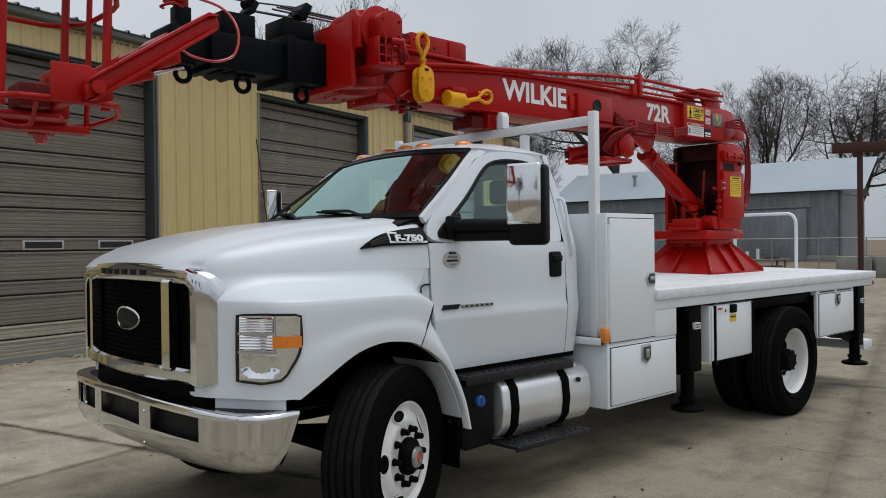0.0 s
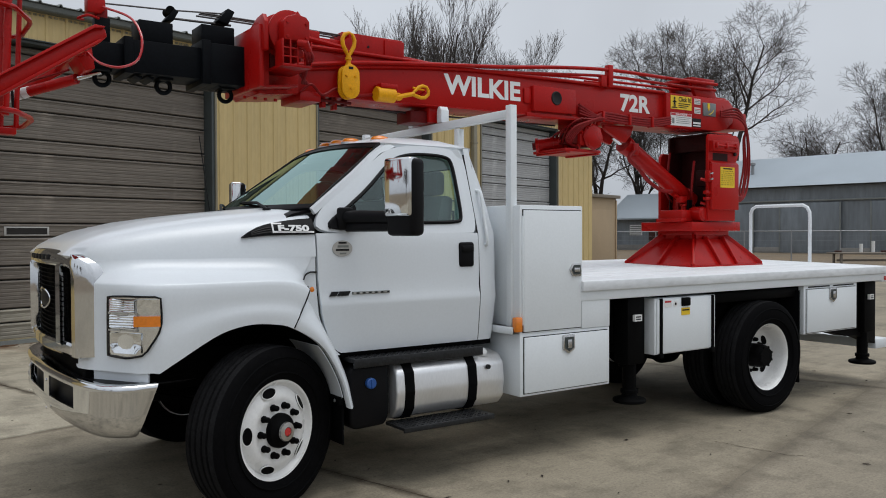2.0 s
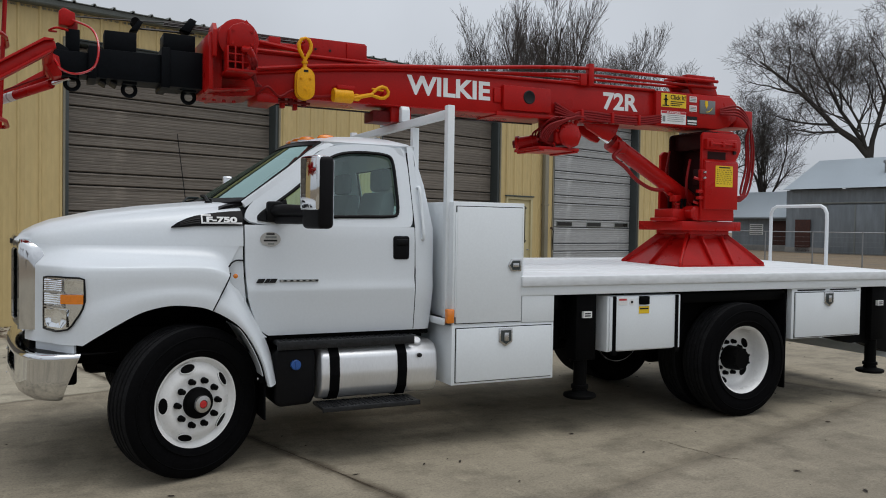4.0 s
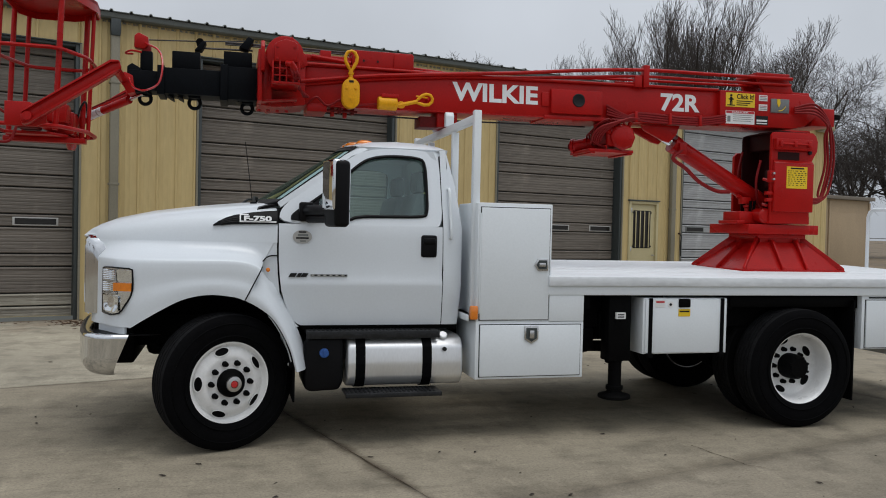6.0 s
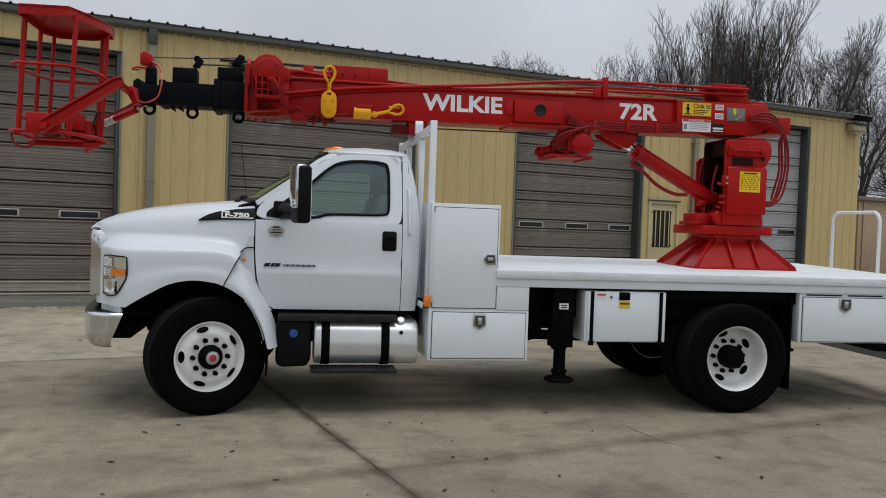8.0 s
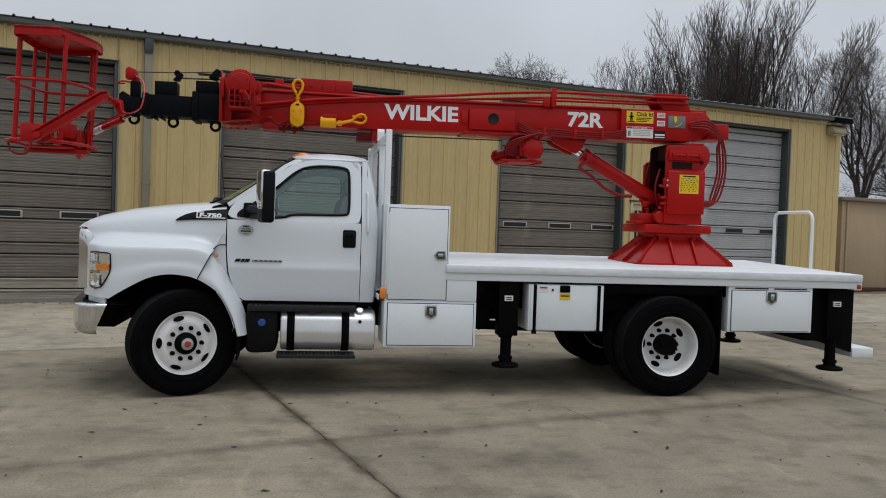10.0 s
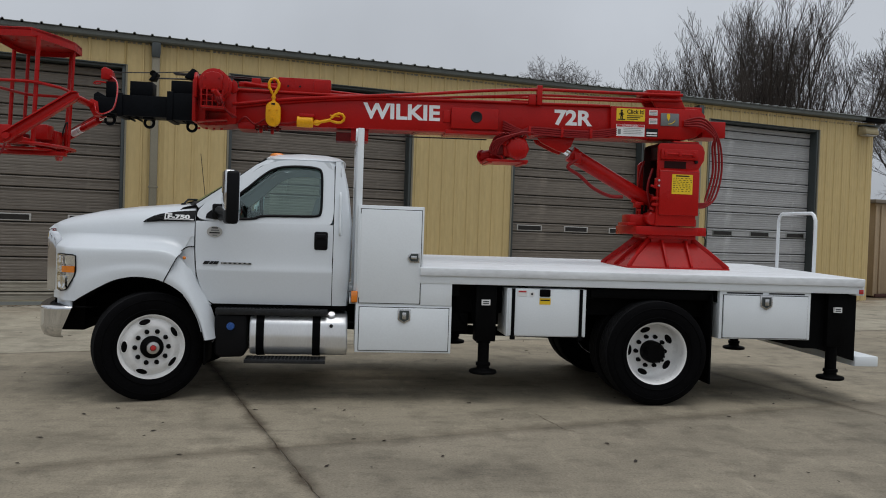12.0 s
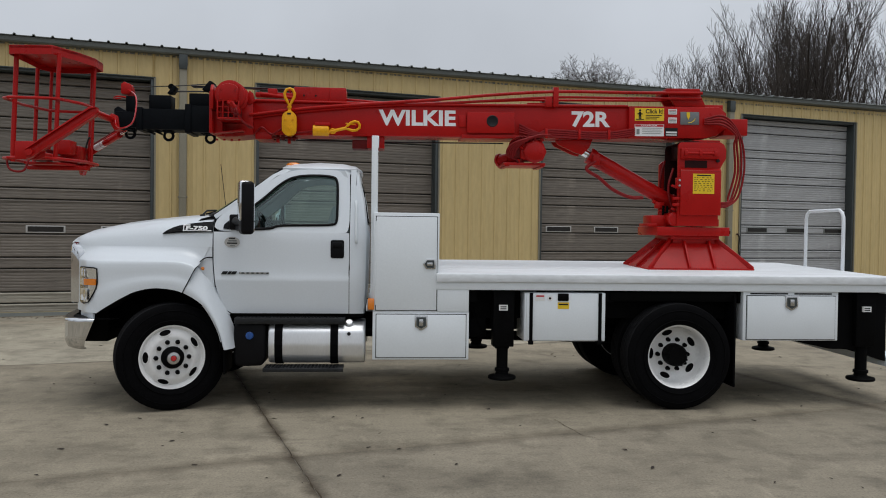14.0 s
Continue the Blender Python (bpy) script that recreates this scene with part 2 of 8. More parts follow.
ROLLWORN = mat("faded_door_steel", (0.40, 0.37, 0.30, 1), 0.6, var=0.3, scale=1.3, grain=9, stretch=(0.4, 0.4, 7), random_tint=0.07, bump=0.1, bump_scale=30, spec=0.3, second=(0.24, 0.22, 0.18, 1))
SILL = mat("yellowed_door_rail", (0.40, 0.34, 0.21, 1), 0.7, var=0.3, scale=2, spec=0.2)
ROLLPALE = mat("pale_door_steel", (0.36, 0.365, 0.37, 1), 0.5, var=0.14, scale=1.1, grain=9, stretch=(0.5, 0.5, 4), random_tint=0.05, bump=0.1, bump_scale=30)
DOORPAINT = mat("cream_door_paint", (0.50, 0.43, 0.24, 1), 0.5, var=0.08)
CONCRETE = concrete("worn_concrete", (0.318, 0.277, 0.207, 1))
DARKSLAB = concrete("darker_worn_concrete", (0.270, 0.236, 0.179, 1))
APRON = concrete("pale_worn_concrete", (0.43, 0.388, 0.302, 1))
CONCBLOCK = mat("grey_concrete_block", (0.26, 0.25, 0.23, 1), 0.9, var=0.2, scale=2, bump=0.5)
DRYGRASS = mat("dry_winter_grass", (0.20, 0.145, 0.085, 1), 0.95, var=0.3, scale=0.35, grain=6, second=(0.13, 0.10, 0.065, 1), bump=0.8, bump_scale=12)
BARN = mat("weathered_grey_steel", (0.20, 0.225, 0.245, 1), 0.55, 0.2, var=0.18, scale=0.4, grain=3, stretch=(1, 1, 0.2))
BARNROOF = mat("pale_galvanised_roof", (0.36, 0.41, 0.45, 1), 0.5, 0.2, var=0.1, scale=0.3)
BARK = mat("bare_tree_bark", (0.072, 0.062, 0.055, 1), 0.95, var=0.3, scale=2, bump=0.4, bump_scale=30, spec=0.1)
TWIG = mat("grey_twig_bark", (0.100, 0.087, 0.079, 1), 0.95, var=0.25, scale=2, spec=0.1)
RUST = mat("rusty_steel", (0.07, 0.025, 0.017, 1), 0.85, var=0.4, scale=4, bump=0.3)
TANWOOD = mat("tan_painted_wood", (0.40, 0.30, 0.19, 1), 0.75, var=0.15, scale=2, bump=0.2, stretch=(1, 1, 0.3))
WOOD = mat("weathered_wood", (0.22, 0.19, 0.155, 1), 0.85, var=0.25, scale=3, stretch=(0.3, 3, 3), bump=0.3)
LEAF = mat("dead_leaf", (0.035, 0.022, 0.014, 1), 0.8, var=0.35, scale=30, random_tint=0.3)
WIRE = mat("galvanised_wire", (0.30, 0.31, 0.32, 1), 0.5, 0.6, var=0.1)
PVC = mat("white_pvc", (0.7, 0.7, 0.68, 1), 0.45, var=0.05)
ROOMDARK = mat("dark_interior", (0.03, 0.03, 0.03, 1), 0.9, var=0.2)


def smear(m, scale, lo, hi, gain, stretch):
    """Pale rubbed streaks over a painted surface."""
    n, l = m.node_tree.nodes, m.node_tree.links
    p = n["Principled BSDF"]
    src = p.inputs["Base Color"].links[0].from_socket
    tc, mp, t, r, mx = n.new("ShaderNodeTexCoord"), n.new("ShaderNodeMapping"), n.new("ShaderNodeTexNoise"), n.new("ShaderNodeMapRange"), n.new("ShaderNodeMix")
    mp.inputs["Scale"].default_value = stretch
    t.inputs["Scale"].default_value, t.inputs["Detail"].default_value, t.inputs["Roughness"].default_value = scale, 7, 0.65
    r.inputs["From Min"].default_value, r.inputs["From Max"].default_value = lo, hi
    r.inputs["To Min"].default_value, r.inputs["To Max"].default_value = 1.0, gain
    mx.data_type, mx.blend_type = "RGBA", "MULTIPLY"
    mx.inputs["Factor"].default_value = 1.0
    l.new(tc.outputs["Object"], mp.inputs["Vector"])
    l.new(mp.outputs[0], t.inputs["Vector"])
    l.new(t.outputs["Fac"], r.inputs["Value"])
    l.new(src, mx.inputs["A"])
    l.new(r.outputs["Result"], mx.inputs["B"])
    l.new(mx.outputs["Result"], p.inputs["Base Color"])


for door_paint in (ROLL, ROLLWORN, ROLLPALE):
    smear(door_paint, 1.4, 0.56, 0.76, 1.45, (1.2, 1.2, 0.5))
    smear(door_paint, 2.0, 0.50, 0.70, 0.78, (0.25, 0.25, 3.0))
smear(DECK, 1.6, 0.5, 0.75, 0.82, (0.3, 3.0, 1.0))
smear(RED, 2.2, 0.52, 0.75, 0.80, (1.0, 1.0, 1.0))
smear(BARN, 0.5, 0.5, 0.75, 1.35, (1.0, 1.0, 0.3))


def glass(name, color, rough=0.0, gloss=0.05, sheen=(1, 1, 1, 1)):
    """Thin pane: tinted pass-through, with mirror gloss that grows at grazing angles."""
    m = bpy.data.materials.new(name)
    m.use_nodes = True
    n, l = m.node_tree.nodes, m.node_tree.links
    n.clear()
    o, ms = n.new("ShaderNodeOutputMaterial"), n.new("ShaderNodeMixShader")
    tr, gl, fr = n.new("ShaderNodeBsdfTransparent"), n.new("ShaderNodeBsdfGlossy"), n.new("ShaderNodeLayerWeight")
    tr.inputs["Color"].default_value = color
    gl.inputs["Roughness"].default_value, gl.inputs["Color"].default_value = rough, sheen
    fr.inputs["Blend"].default_value = 0.5
    pw, mr = n.new("ShaderNodeMath"), n.new("ShaderNodeMapRange")
    pw.operation = "POWER"
    pw.inputs[1].default_value = 5.0
    mr.inputs["To Min"].default_value, mr.inputs["To Max"].default_value = gloss, 1.0
    l.new(fr.outputs["Facing"], pw.inputs[0])
    l.new(pw.outputs[0], mr.inputs["Value"])
    l.new(mr.outputs["Result"], ms.inputs[0])
    l.new(tr.outputs[0], ms.inputs[1])
    l.new(gl.outputs[0], ms.inputs[2])
    l.new(ms.outputs[0], o.inputs[0])
    return m


GLASS = glass("tinted_car_glass", (0.74, 0.93, 0.89, 1), 0.0, 0.09, (0.85, 1.0, 0.98, 1))
WINDGLASS = glass("windscreen_glass", (0.38, 0.45, 0.43, 1), 0.0, 0.42, (0.62, 0.86, 0.82, 1))
LENS = glass("clear_lamp_lens", (0.96, 0.97, 0.98, 1), 0.02, 0.04)
DARKGLASS = mat("dark_window_glass", (0.022, 0.02, 0.018, 1), 0.12, var=0.15, rough_var=0.05, spec=0.3)
MIRROR = mat("mirror_silver", (0.85, 0.86, 0.87, 1), 0.01, 1.0, var=0.0, rough_var=0)


# ---- mesh helpers ----
def smooth_mesh(name, bm, material, angle=38):
    bmesh.ops.recalc_face_normals(bm, faces=bm.faces[:])
    me = bpy.data.meshes.new(name)
    bm.to_mesh(me)
    bm.free()
    me.materials.append(material)
    me.polygons.foreach_set("use_smooth", [True] * len(me.polygons))
    me.set_sharp_from_angle(angle=radians(angle))
    return me


def part(name, bm, material, parent=None, label="", angle=38):
    """Link a bmesh as one mesh object, under a thing or a part."""
    ob = new(name, smooth_mesh(name, bm, material, angle))
    if parent:
        ob.parent = parent
        ob.matrix_parent_inverse = root_matrix(parent).inverted()
    return tagged(ob, label)


def root_matrix(ob):
    m = ob.matrix_basis.copy()
    while ob.parent:
        m = ob.parent.matrix_basis @ ob.matrix_parent_inverse @ m
        ob = ob.parent
    return m


def piece(name, mesh, parent, m):
    """One of many alike pieces: an object of its own on a shared mesh, at the pose m."""
    ob = new(name, mesh)
    ob.parent = parent
    ob.matrix_parent_inverse = root_matrix(parent).inverted()
    ob.matrix_basis = m
    return ob


def thing(name, x, y, z, label, category, group="", kind=""):
    e = new(name)
    e.empty_display_size = 0.1
    e.matrix_basis = Matrix.Translation((x, y, z))
    return tagged(e, label, category, group, kind)


def merge(bm, tmp, m=None):
    if m is not None:
        bmesh.ops.transform(tmp, matrix=m, verts=tmp.verts[:])
    me = bpy.data.meshes.new("tmp")
    tmp.to_mesh(me)
    tmp.free()
    bm.from_mesh(me)
    bpy.data.meshes.remove(me)
    return bm


def box(x0, x1, y0, y1, z0, z1, bev=0.0, m=None, bm=None, seg=2):
    t = bmesh.new()
    bmesh.ops.create_cube(t, size=1.0)
    for v in t.verts:
        v.co = ((x0 + x1) / 2 + v.co.x * (x1 - x0), (y0 + y1) / 2 + v.co.y * (y1 - y0), (z0 + z1) / 2 + v.co.z * (z1 - z0))
    if bev:
        bmesh.ops.bevel(t, geom=t.edges[:], offset=bev, segments=seg, profile=0.5, affect="EDGES")
    return merge(bm if bm is not None else bmesh.new(), t, m)


def prism(pts, a0, a1, axis="y", bev=0.0, bm=None, m=None, seg=2):
    """A polygon pushed from a0 to a1 along an axis. axis y: points are (x, z); x: (y, z); z: (x, y)."""
    put = {"y": lambda p, a: (p[0], a, p[1]), "x": lambda p, a: (a, p[0], p[1]), "z": lambda p, a: (p[0], p[1], a)}[axis]
    t = bmesh.new()
    lo, hi = [t.verts.new(put(p, a0)) for p in pts], [t.verts.new(put(p, a1)) for p in pts]
    t.faces.new(lo)
    t.faces.new(hi[::-1])
    for i in range(len(pts)):
        j = (i + 1) % len(pts)
        t.faces.new((lo[i], hi[i], hi[j], lo[j]))
    if bev:
        bmesh.ops.bevel(t, geom=t.edges[:], offset=bev, segments=seg, profile=0.5, affect="EDGES")
    return merge(bm if bm is not None else bmesh.new(), t, m)


def tube(pts, r, n=10, bm=None, closed=False, r_end=None):
    """A round bar along points, with flat ends; r_end tapers it."""
    bm = bm if bm is not None else bmesh.new()
    pts = [Vector(p) for p in pts]
    rings, side = [], None
    k = len(pts)
    for i, p in enumerate(pts):
        a = pts[(i - 1) % k] if closed else pts[max(i - 1, 0)]
        b = pts[(i + 1) % k] if closed else pts[min(i + 1, k - 1)]
        d = (b - a).normalized()
        if side is None:
            side = d.orthogonal().normalized()
        side = (side - d * side.dot(d)).normalized()
        up = d.cross(side)
        rr = r if r_end is None else r + (r_end - r) * i / max(1, k - 1)
        rings.append([bm.verts.new(p + rr * (math.cos(2 * math.pi * j / n) * side + math.sin(2 * math.pi * j / n) * up)) for j in range(n)])
    for i in range(k if closed else k - 1):
        a, b = rings[i], rings[(i + 1) % k]
        for j in range(n):
            bm.faces.new((a[j], a[(j + 1) % n], b[(j + 1) % n], b[j]))
    if not closed:
        bm.faces.new(rings[0][::-1])
        bm.faces.new(rings[-1])
    return bm


def curve_points(pts, n=8):
    """A Catmull-Rom line through points."""
    pts = [Vector(p) for p in pts]
    ext = [2 * pts[0] - pts[1]] + pts + [2 * pts[-1] - pts[-2]]
    out = []
    for i in range(1, len(ext) - 2):
        a, b, c, d = ext[i - 1:i + 3]
        for j in range(n):
            t = j / n
            out.append(0.5 * ((2 * b) + (c - a) * t + (2 * a - 5 * b + 4 * c - d) * t * t + (3 * b - a - 3 * c + d) * t ** 3))
    return out + [pts[-1]]


def lathe(prof, m, n=40, bm=None, cap=True):
    """Revolve (radius, height) points round the local z axis of m."""
    t = bmesh.new()
    rings = []
    for r, h in prof:
        if r < 1e-5:
            rings.append([t.verts.new((0, 0, h))])
        else:
            rings.append([t.verts.new((r * math.cos(2 * math.pi * j / n), r * math.sin(2 * math.pi * j / n), h)) for j in range(n)])
    for a, b in zip(rings, rings[1:]):
        for j in range(n):
            k = (j + 1) % n
            if len(a) == 1 and len(b) > 1:
                t.faces.new((a[0], b[j], b[k]))
            elif len(b) == 1 and len(a) > 1:
                t.faces.new((a[j], a[k], b[0]))
            elif len(a) > 1:
                t.faces.new((a[j], a[k], b[k], b[j]))
    return merge(bm if bm is not None else bmesh.new(), t, m)


def sheet(rows, thick=0.0, bm=None, closed=False):
    """A surface through a grid of points, given thickness."""
    t = bmesh.new()
    vs = [[t.verts.new(p) for p in row] for row in rows]
    for a, b in zip(vs, vs[1:]):
        for j in range(len(a) - (0 if closed else 1)):
            k = (j + 1) % len(a)
            t.faces.new((a[j], a[k], b[k], b[j]))
    if thick:
        bmesh.ops.recalc_face_normals(t, faces=t.faces[:])
        bmesh.ops.solidify(t, geom=t.faces[:], thickness=thick)
    return merge(bm if bm is not None else bmesh.new(), t)


def lerp_at(table, x):
    """Value at x in a table of (x, value)."""
    if x <= table[0][0]:
        return table[0][1]
    for (a, u), (b, v) in zip(table, table[1:]):
        if x <= b:
            return u + (v - u) * (x - a) / (b - a)
    return table[-1][1]


def resample(pts, n):
    """n points at even steps along a line of points."""
    pts = [Vector(p) for p in pts]
    d = [0.0]
    for a, b in zip(pts, pts[1:]):
        d.append(d[-1] + (b - a).length)
    out = []
    for i in range(n):
        s = d[-1] * i / (n - 1)
        for j in range(len(pts) - 1):
            if s <= d[j + 1] + 1e-9:
                f = (s - d[j]) / max(1e-9, d[j + 1] - d[j])
                out.append(pts[j].lerp(pts[j + 1], f))
                break
    return out


def mirror_y(bm):
    """A copy of a bmesh on the other side of the truck's centre plane."""
    c = bm.copy()
    for v in c.verts:
        v.co.y = -v.co.y
    bmesh.ops.reverse_faces(c, faces=c.faces[:])
    return c


def both(name, bm, material, parent, label="", angle=38):
    c = mirror_y(bm)
    return part(name, bm, material, parent, label, angle), part(name, c, material, parent, label, angle)


def words(name, text, size, m, material, parent, depth=0.004, label="", stretch=1.0, bold=0.0):
    """Letters of the built-in font as a mesh, text's lower left at the origin of m, reading along its x axis."""
    cu = bpy.data.curves.new(name, "FONT")
    cu.body, cu.size, cu.extrude, cu.offset = text, size, depth / 2, bold
    tmp = bpy.data.objects.new(name, cu)
    me = bpy.data.meshes.new_from_object(tmp)
    bpy.data.objects.remove(tmp)
    me.transform(m @ Matrix.Diagonal((stretch, 1, 1, 1)))
    me.materials.clear()
    me.materials.append(material)
    ob = new(name, me)
    ob.parent = parent
    ob.matrix_parent_inverse = root_matrix(parent).inverted()
    return tagged(ob, label)


def facing_near(x, y, z):
    """A flat pose on the truck's near side: x along the truck, local y up, local z out to the side."""
    return Matrix.Translation((x, y, z)) @ Matrix.Rotation(radians(90), 4, "X")

# ---- ground ----
BLD_ANG = radians(16.25)
BLD = Matrix.Translation((-2.0, 8.05, 0)) @ Matrix.Rotation(BLD_ANG, 4, "Z")  # x along the shop front, y into the building


def at_bld(s, d, z=0.0):
    return BLD @ Vector((s, d, z))


def make_ground():
    bm = bmesh.new()
    bmesh.ops.create_grid(bm, x_segments=60, y_segments=60, size=1500)
    for v in bm.verts:
        v.co.z = -0.06
    tagged(part("ground", bm, DRYGRASS), "flat ground of dry brown winter grass round the yard", "ground", kind="structure")


CRACK = [(3.68, -1.65), (3.73, -1.94), (3.77, -2.08), (3.79, -2.25), (3.89, -2.34)]


def make_pavement():
    # slabs lie square to the shop front; joints at these lines of the shop's own axes
    us = [-24.2, -18.1, -12.0, -5.9, 0.15, 6.22, 12.3, 18.4, 24.5, 36.6]
    ns = [-32.6, -27.3, -22.0, -16.7, -11.4, -6.1, -0.8, 0.0]
    root = thing("pavement", 0, 0, 0, "stained grey concrete yard slabs with dark joints", "pavement", kind="structure")
    for u0, u1 in zip(us, us[1:]):
        for n0, n1 in zip(ns, ns[1:]):
            g = 0.003
            bm = bmesh.new()
            t = bmesh.new()
            bmesh.ops.create_cube(t, size=1.0)
            for v in t.verts:
                v.co = ((u0 + u1) / 2 + v.co.x * (u1 - u0 - 2 * g), (n0 + n1) / 2 + v.co.y * (n1 - n0 - g), -0.06 + v.co.z * 0.12)
            top = [e for e in t.edges if all(v.co.z > -0.01 for v in e.verts)]
            bmesh.ops.bevel(t, geom=top, offset=0.002, segments=1, affect="EDGES")
            merge(bm, t, BLD)
            part("slab", bm, APRON if n0 > -6.5 else (DARKSLAB if u0 > 0 and n0 < -11.5 else CONCRETE), root)
    # dirt swept into the joints, and a crack
    rng = random.Random(77)
    dirt = mat("joint_dirt", (0.085, 0.066, 0.045, 1), 0.95, var=0.4, scale=9, spec=0.1)

    def ribbon(pts, w0, w1, name):
        bm, last = bmesh.new(), None
        d = (pts[-1] - pts[0]).normalized()
        o = Vector((-d.y, d.x, 0))
        for p in pts:
            w = rng.uniform(w0, w1) * (0.4 if rng.random() < 0.3 else 1.0)
            q = p + o * rng.uniform(-w1, w1) * 0.5
            pair = (bm.verts.new(q + o * w * 0.5), bm.verts.new(q - o * w * 0.5))
            if last:
                bm.faces.new((last[0], pair[0], pair[1], last[1]))
            last = pair
        part(name, bm, dirt, root)
    for u, n0, n1, w0, w1 in ((0.15, -14.4, -0.8, 0.003, 0.014), (12.3, -11.4, -0.8, 0.004, 0.02)):
        ribbon([at_bld(u, n0 + (n1 - n0) * i / 150, 0.004) for i in range(151)], w0, w1, "joint_dirt")
    crack = [Vector((p[0], p[1], 0.004)) for p in CRACK]
    ribbon([q for q in resample(crack, 40)], 0.004, 0.012, "crack")
    # packed filler in the joints
    fill = mat("joint_filler", (0.19, 0.168, 0.132, 1), 0.95, var=0.4, scale=6)
    part("joint_bed", box(us[0], us[-1], ns[0], ns[-1], -0.058, -0.0015, m=BLD), fill, root)


# ---- the shop building ----
EAVE = 5.40
DOORS = [(-4.75, -0.66, -0.22, 4.84, ROLL), (1.40, 5.56, -0.13, 4.88, ROLL), (8.22, 12.12, -0.08, 4.96, ROLL), (14.28, 18.36, -0.03, 5.02, ROLLPALE)]
MAN = (12.36, 13.40, 0.06, 2.60)
S0, S1 = -7.0, 20.62
DOOR_IN = 0.26  # how far the overhead doors stand back in their openings


def siding(s0, s1, z0, z1, d=0.0):
    """Ribbed steel sheet on the shop front: high ribs at 0.305 m, low ones between."""
    prof = []
    k0 = math.floor(s0 / 0.334) - 1
    for k in range(k0, k0 + int((s1 - s0) / 0.334) + 4):
        c = k * 0.334
        prof += [(c - 0.030, 0), (c - 0.014, -0.022), (c + 0.014, -0.022), (c + 0.030, 0), (c + 0.095, 0), (c + 0.102, -0.0035), (c + 0.115, -0.0035), (c + 0.122, 0), (c + 0.183, 0), (c + 0.19, -0.0035), (c + 0.203, -0.0035), (c + 0.21, 0)]
    inner = [p for p in prof if s0 < p[0] < s1]
    inner = [(s0, 0)] + inner + [(s1, 0)]
    rows = [[at_bld(s, d + q, z) for s, q in inner] for z in (z0, z1)]
    return sheet(rows)


def make_shop():
    wall = thing("wall_shop_front", *at_bld(7, 0), "yellow ribbed steel front wall of a workshop building", "wall", kind="structure")
    cuts = sorted([(a, b, z0, z1) for a, b, z0, z1, _ in DOORS] + [MAN])
    s = S0
    for a, b, z0, z1 in cuts:
        if a - s > 0.02:
            part("siding_sheet", siding(s, a, -0.02, EAVE), SIDING, wall)
            part("wall_core", box(s, a, 0.012, 0.22, -0.02, EAVE, m=BLD), SIDING, wall)
        part("siding_sheet", siding(a, b, z1, EAVE), SIDING, wall)
        part("wall_core", box(a, b, 0.012, 0.22, z1, EAVE, m=BLD), SIDING, wall)
        s = b
    part("siding_sheet", siding(s, S1, -0.02, EAVE), SIDING, wall)
    part("wall_core", box(s, S1, 0.012, 0.22, -0.02, EAVE, m=BLD), SIDING, wall)
    part("base_trim", box(S0, S1, 0.006, 0.03, -0.02, 0.08, m=BLD), TRIM, wall)
    for a, b, _, z1, _ in DOORS:
        part("corner_trim", box(a - 0.035, a, -0.028, 0.02, 0, z1 + 0.018, m=BLD), SPOUT, wall)
        part("corner_trim", box(b, b + 0.035, -0.028, 0.02, 0, z1 + 0.018, m=BLD), SPOUT, wall)
        part("head_trim", box(a - 0.02, b + 0.02, -0.030, 0.02, z1, z1 + 0.018, m=BLD), JAMB, wall)
    # end walls, back and roof
    far = 14.0
    tagged(part("wall_shop_east", box(S1 - 0.2, S1, 0.22, far, -0.02, 5.1, m=BLD), SIDING), "yellow steel end wall of the workshop", "wall", kind="structure")
    tagged(part("wall_shop_west", box(S0, S0 + 0.2, 0.22, far, -0.02, 5.1, m=BLD), SIDING), "yellow steel end wall of the workshop", "wall", kind="structure")
    tagged(part("wall_shop_back", box(S0, S1, far, far + 0.2, -0.02, 5.1, m=BLD), SIDING), "plain steel back wall of the workshop", "wall", kind="structure")
    tagged(part("floor_shop", box(S0, S1, 0.0, far, -0.02, 0.015, m=BLD), CONCRETE), "concrete workshop floor behind the doors", "floor", kind="structure")
    roof = thing("roof_shop", *at_bld(7, 4, 5.3), "low-pitched ribbed grey steel roof with a gutter", "roof", kind="structure")
    slope = 0.055

    def eave_z(q):
        return 5.485 + 0.005 * (q - 5.0)
    prof = []
    s = S0 - 0.2
    while s < S1 + 0.3:
        prof += [(s - 0.035, 0), (s - 0.016, 0.034), (s + 0.016, 0.034), (s + 0.035, 0)]
        s += 0.334
    rows = [[at_bld(q, d, eave_z(q) + (d + 0.2) * slope + h) for q, h in prof] for d in (-0.2, far / 2)]
    part("roof_sheet", sheet(rows, 0.012), TRIM, roof)
    rows = [[at_bld(q, d, eave_z(q) + (far / 2 + 0.2) * slope - (d - far / 2) * slope + h) for q, h in prof] for d in (far / 2, far + 0.2)]
    part("roof_sheet", sheet(rows, 0.012), TRIM, roof)
    gut = [(-0.17, -0.02), (-0.17, -0.10), (-0.15, -0.125), (-0.04, -0.13), (0.0, -0.13), (0.0, -0.01), (-0.05, -0.01)]
    bm = bmesh.new()
    t = bmesh.new()
    lo, hi = [t.verts.new((S0 - 0.2, d, eave_z(S0 - 0.2) + z)) for d, z in gut], [t.verts.new((S1 + 0.25, d, eave_z(S1 + 0.25) + z)) for d, z in gut]
    t.faces.new(lo)
    t.faces.new(hi[::-1])
    for i in range(len(gut)):
        j = (i + 1) % len(gut)
        t.faces.new((lo[i], hi[i], hi[j], lo[j]))
    part("gutter", merge(bm, t, BLD), GUTTER, roof)
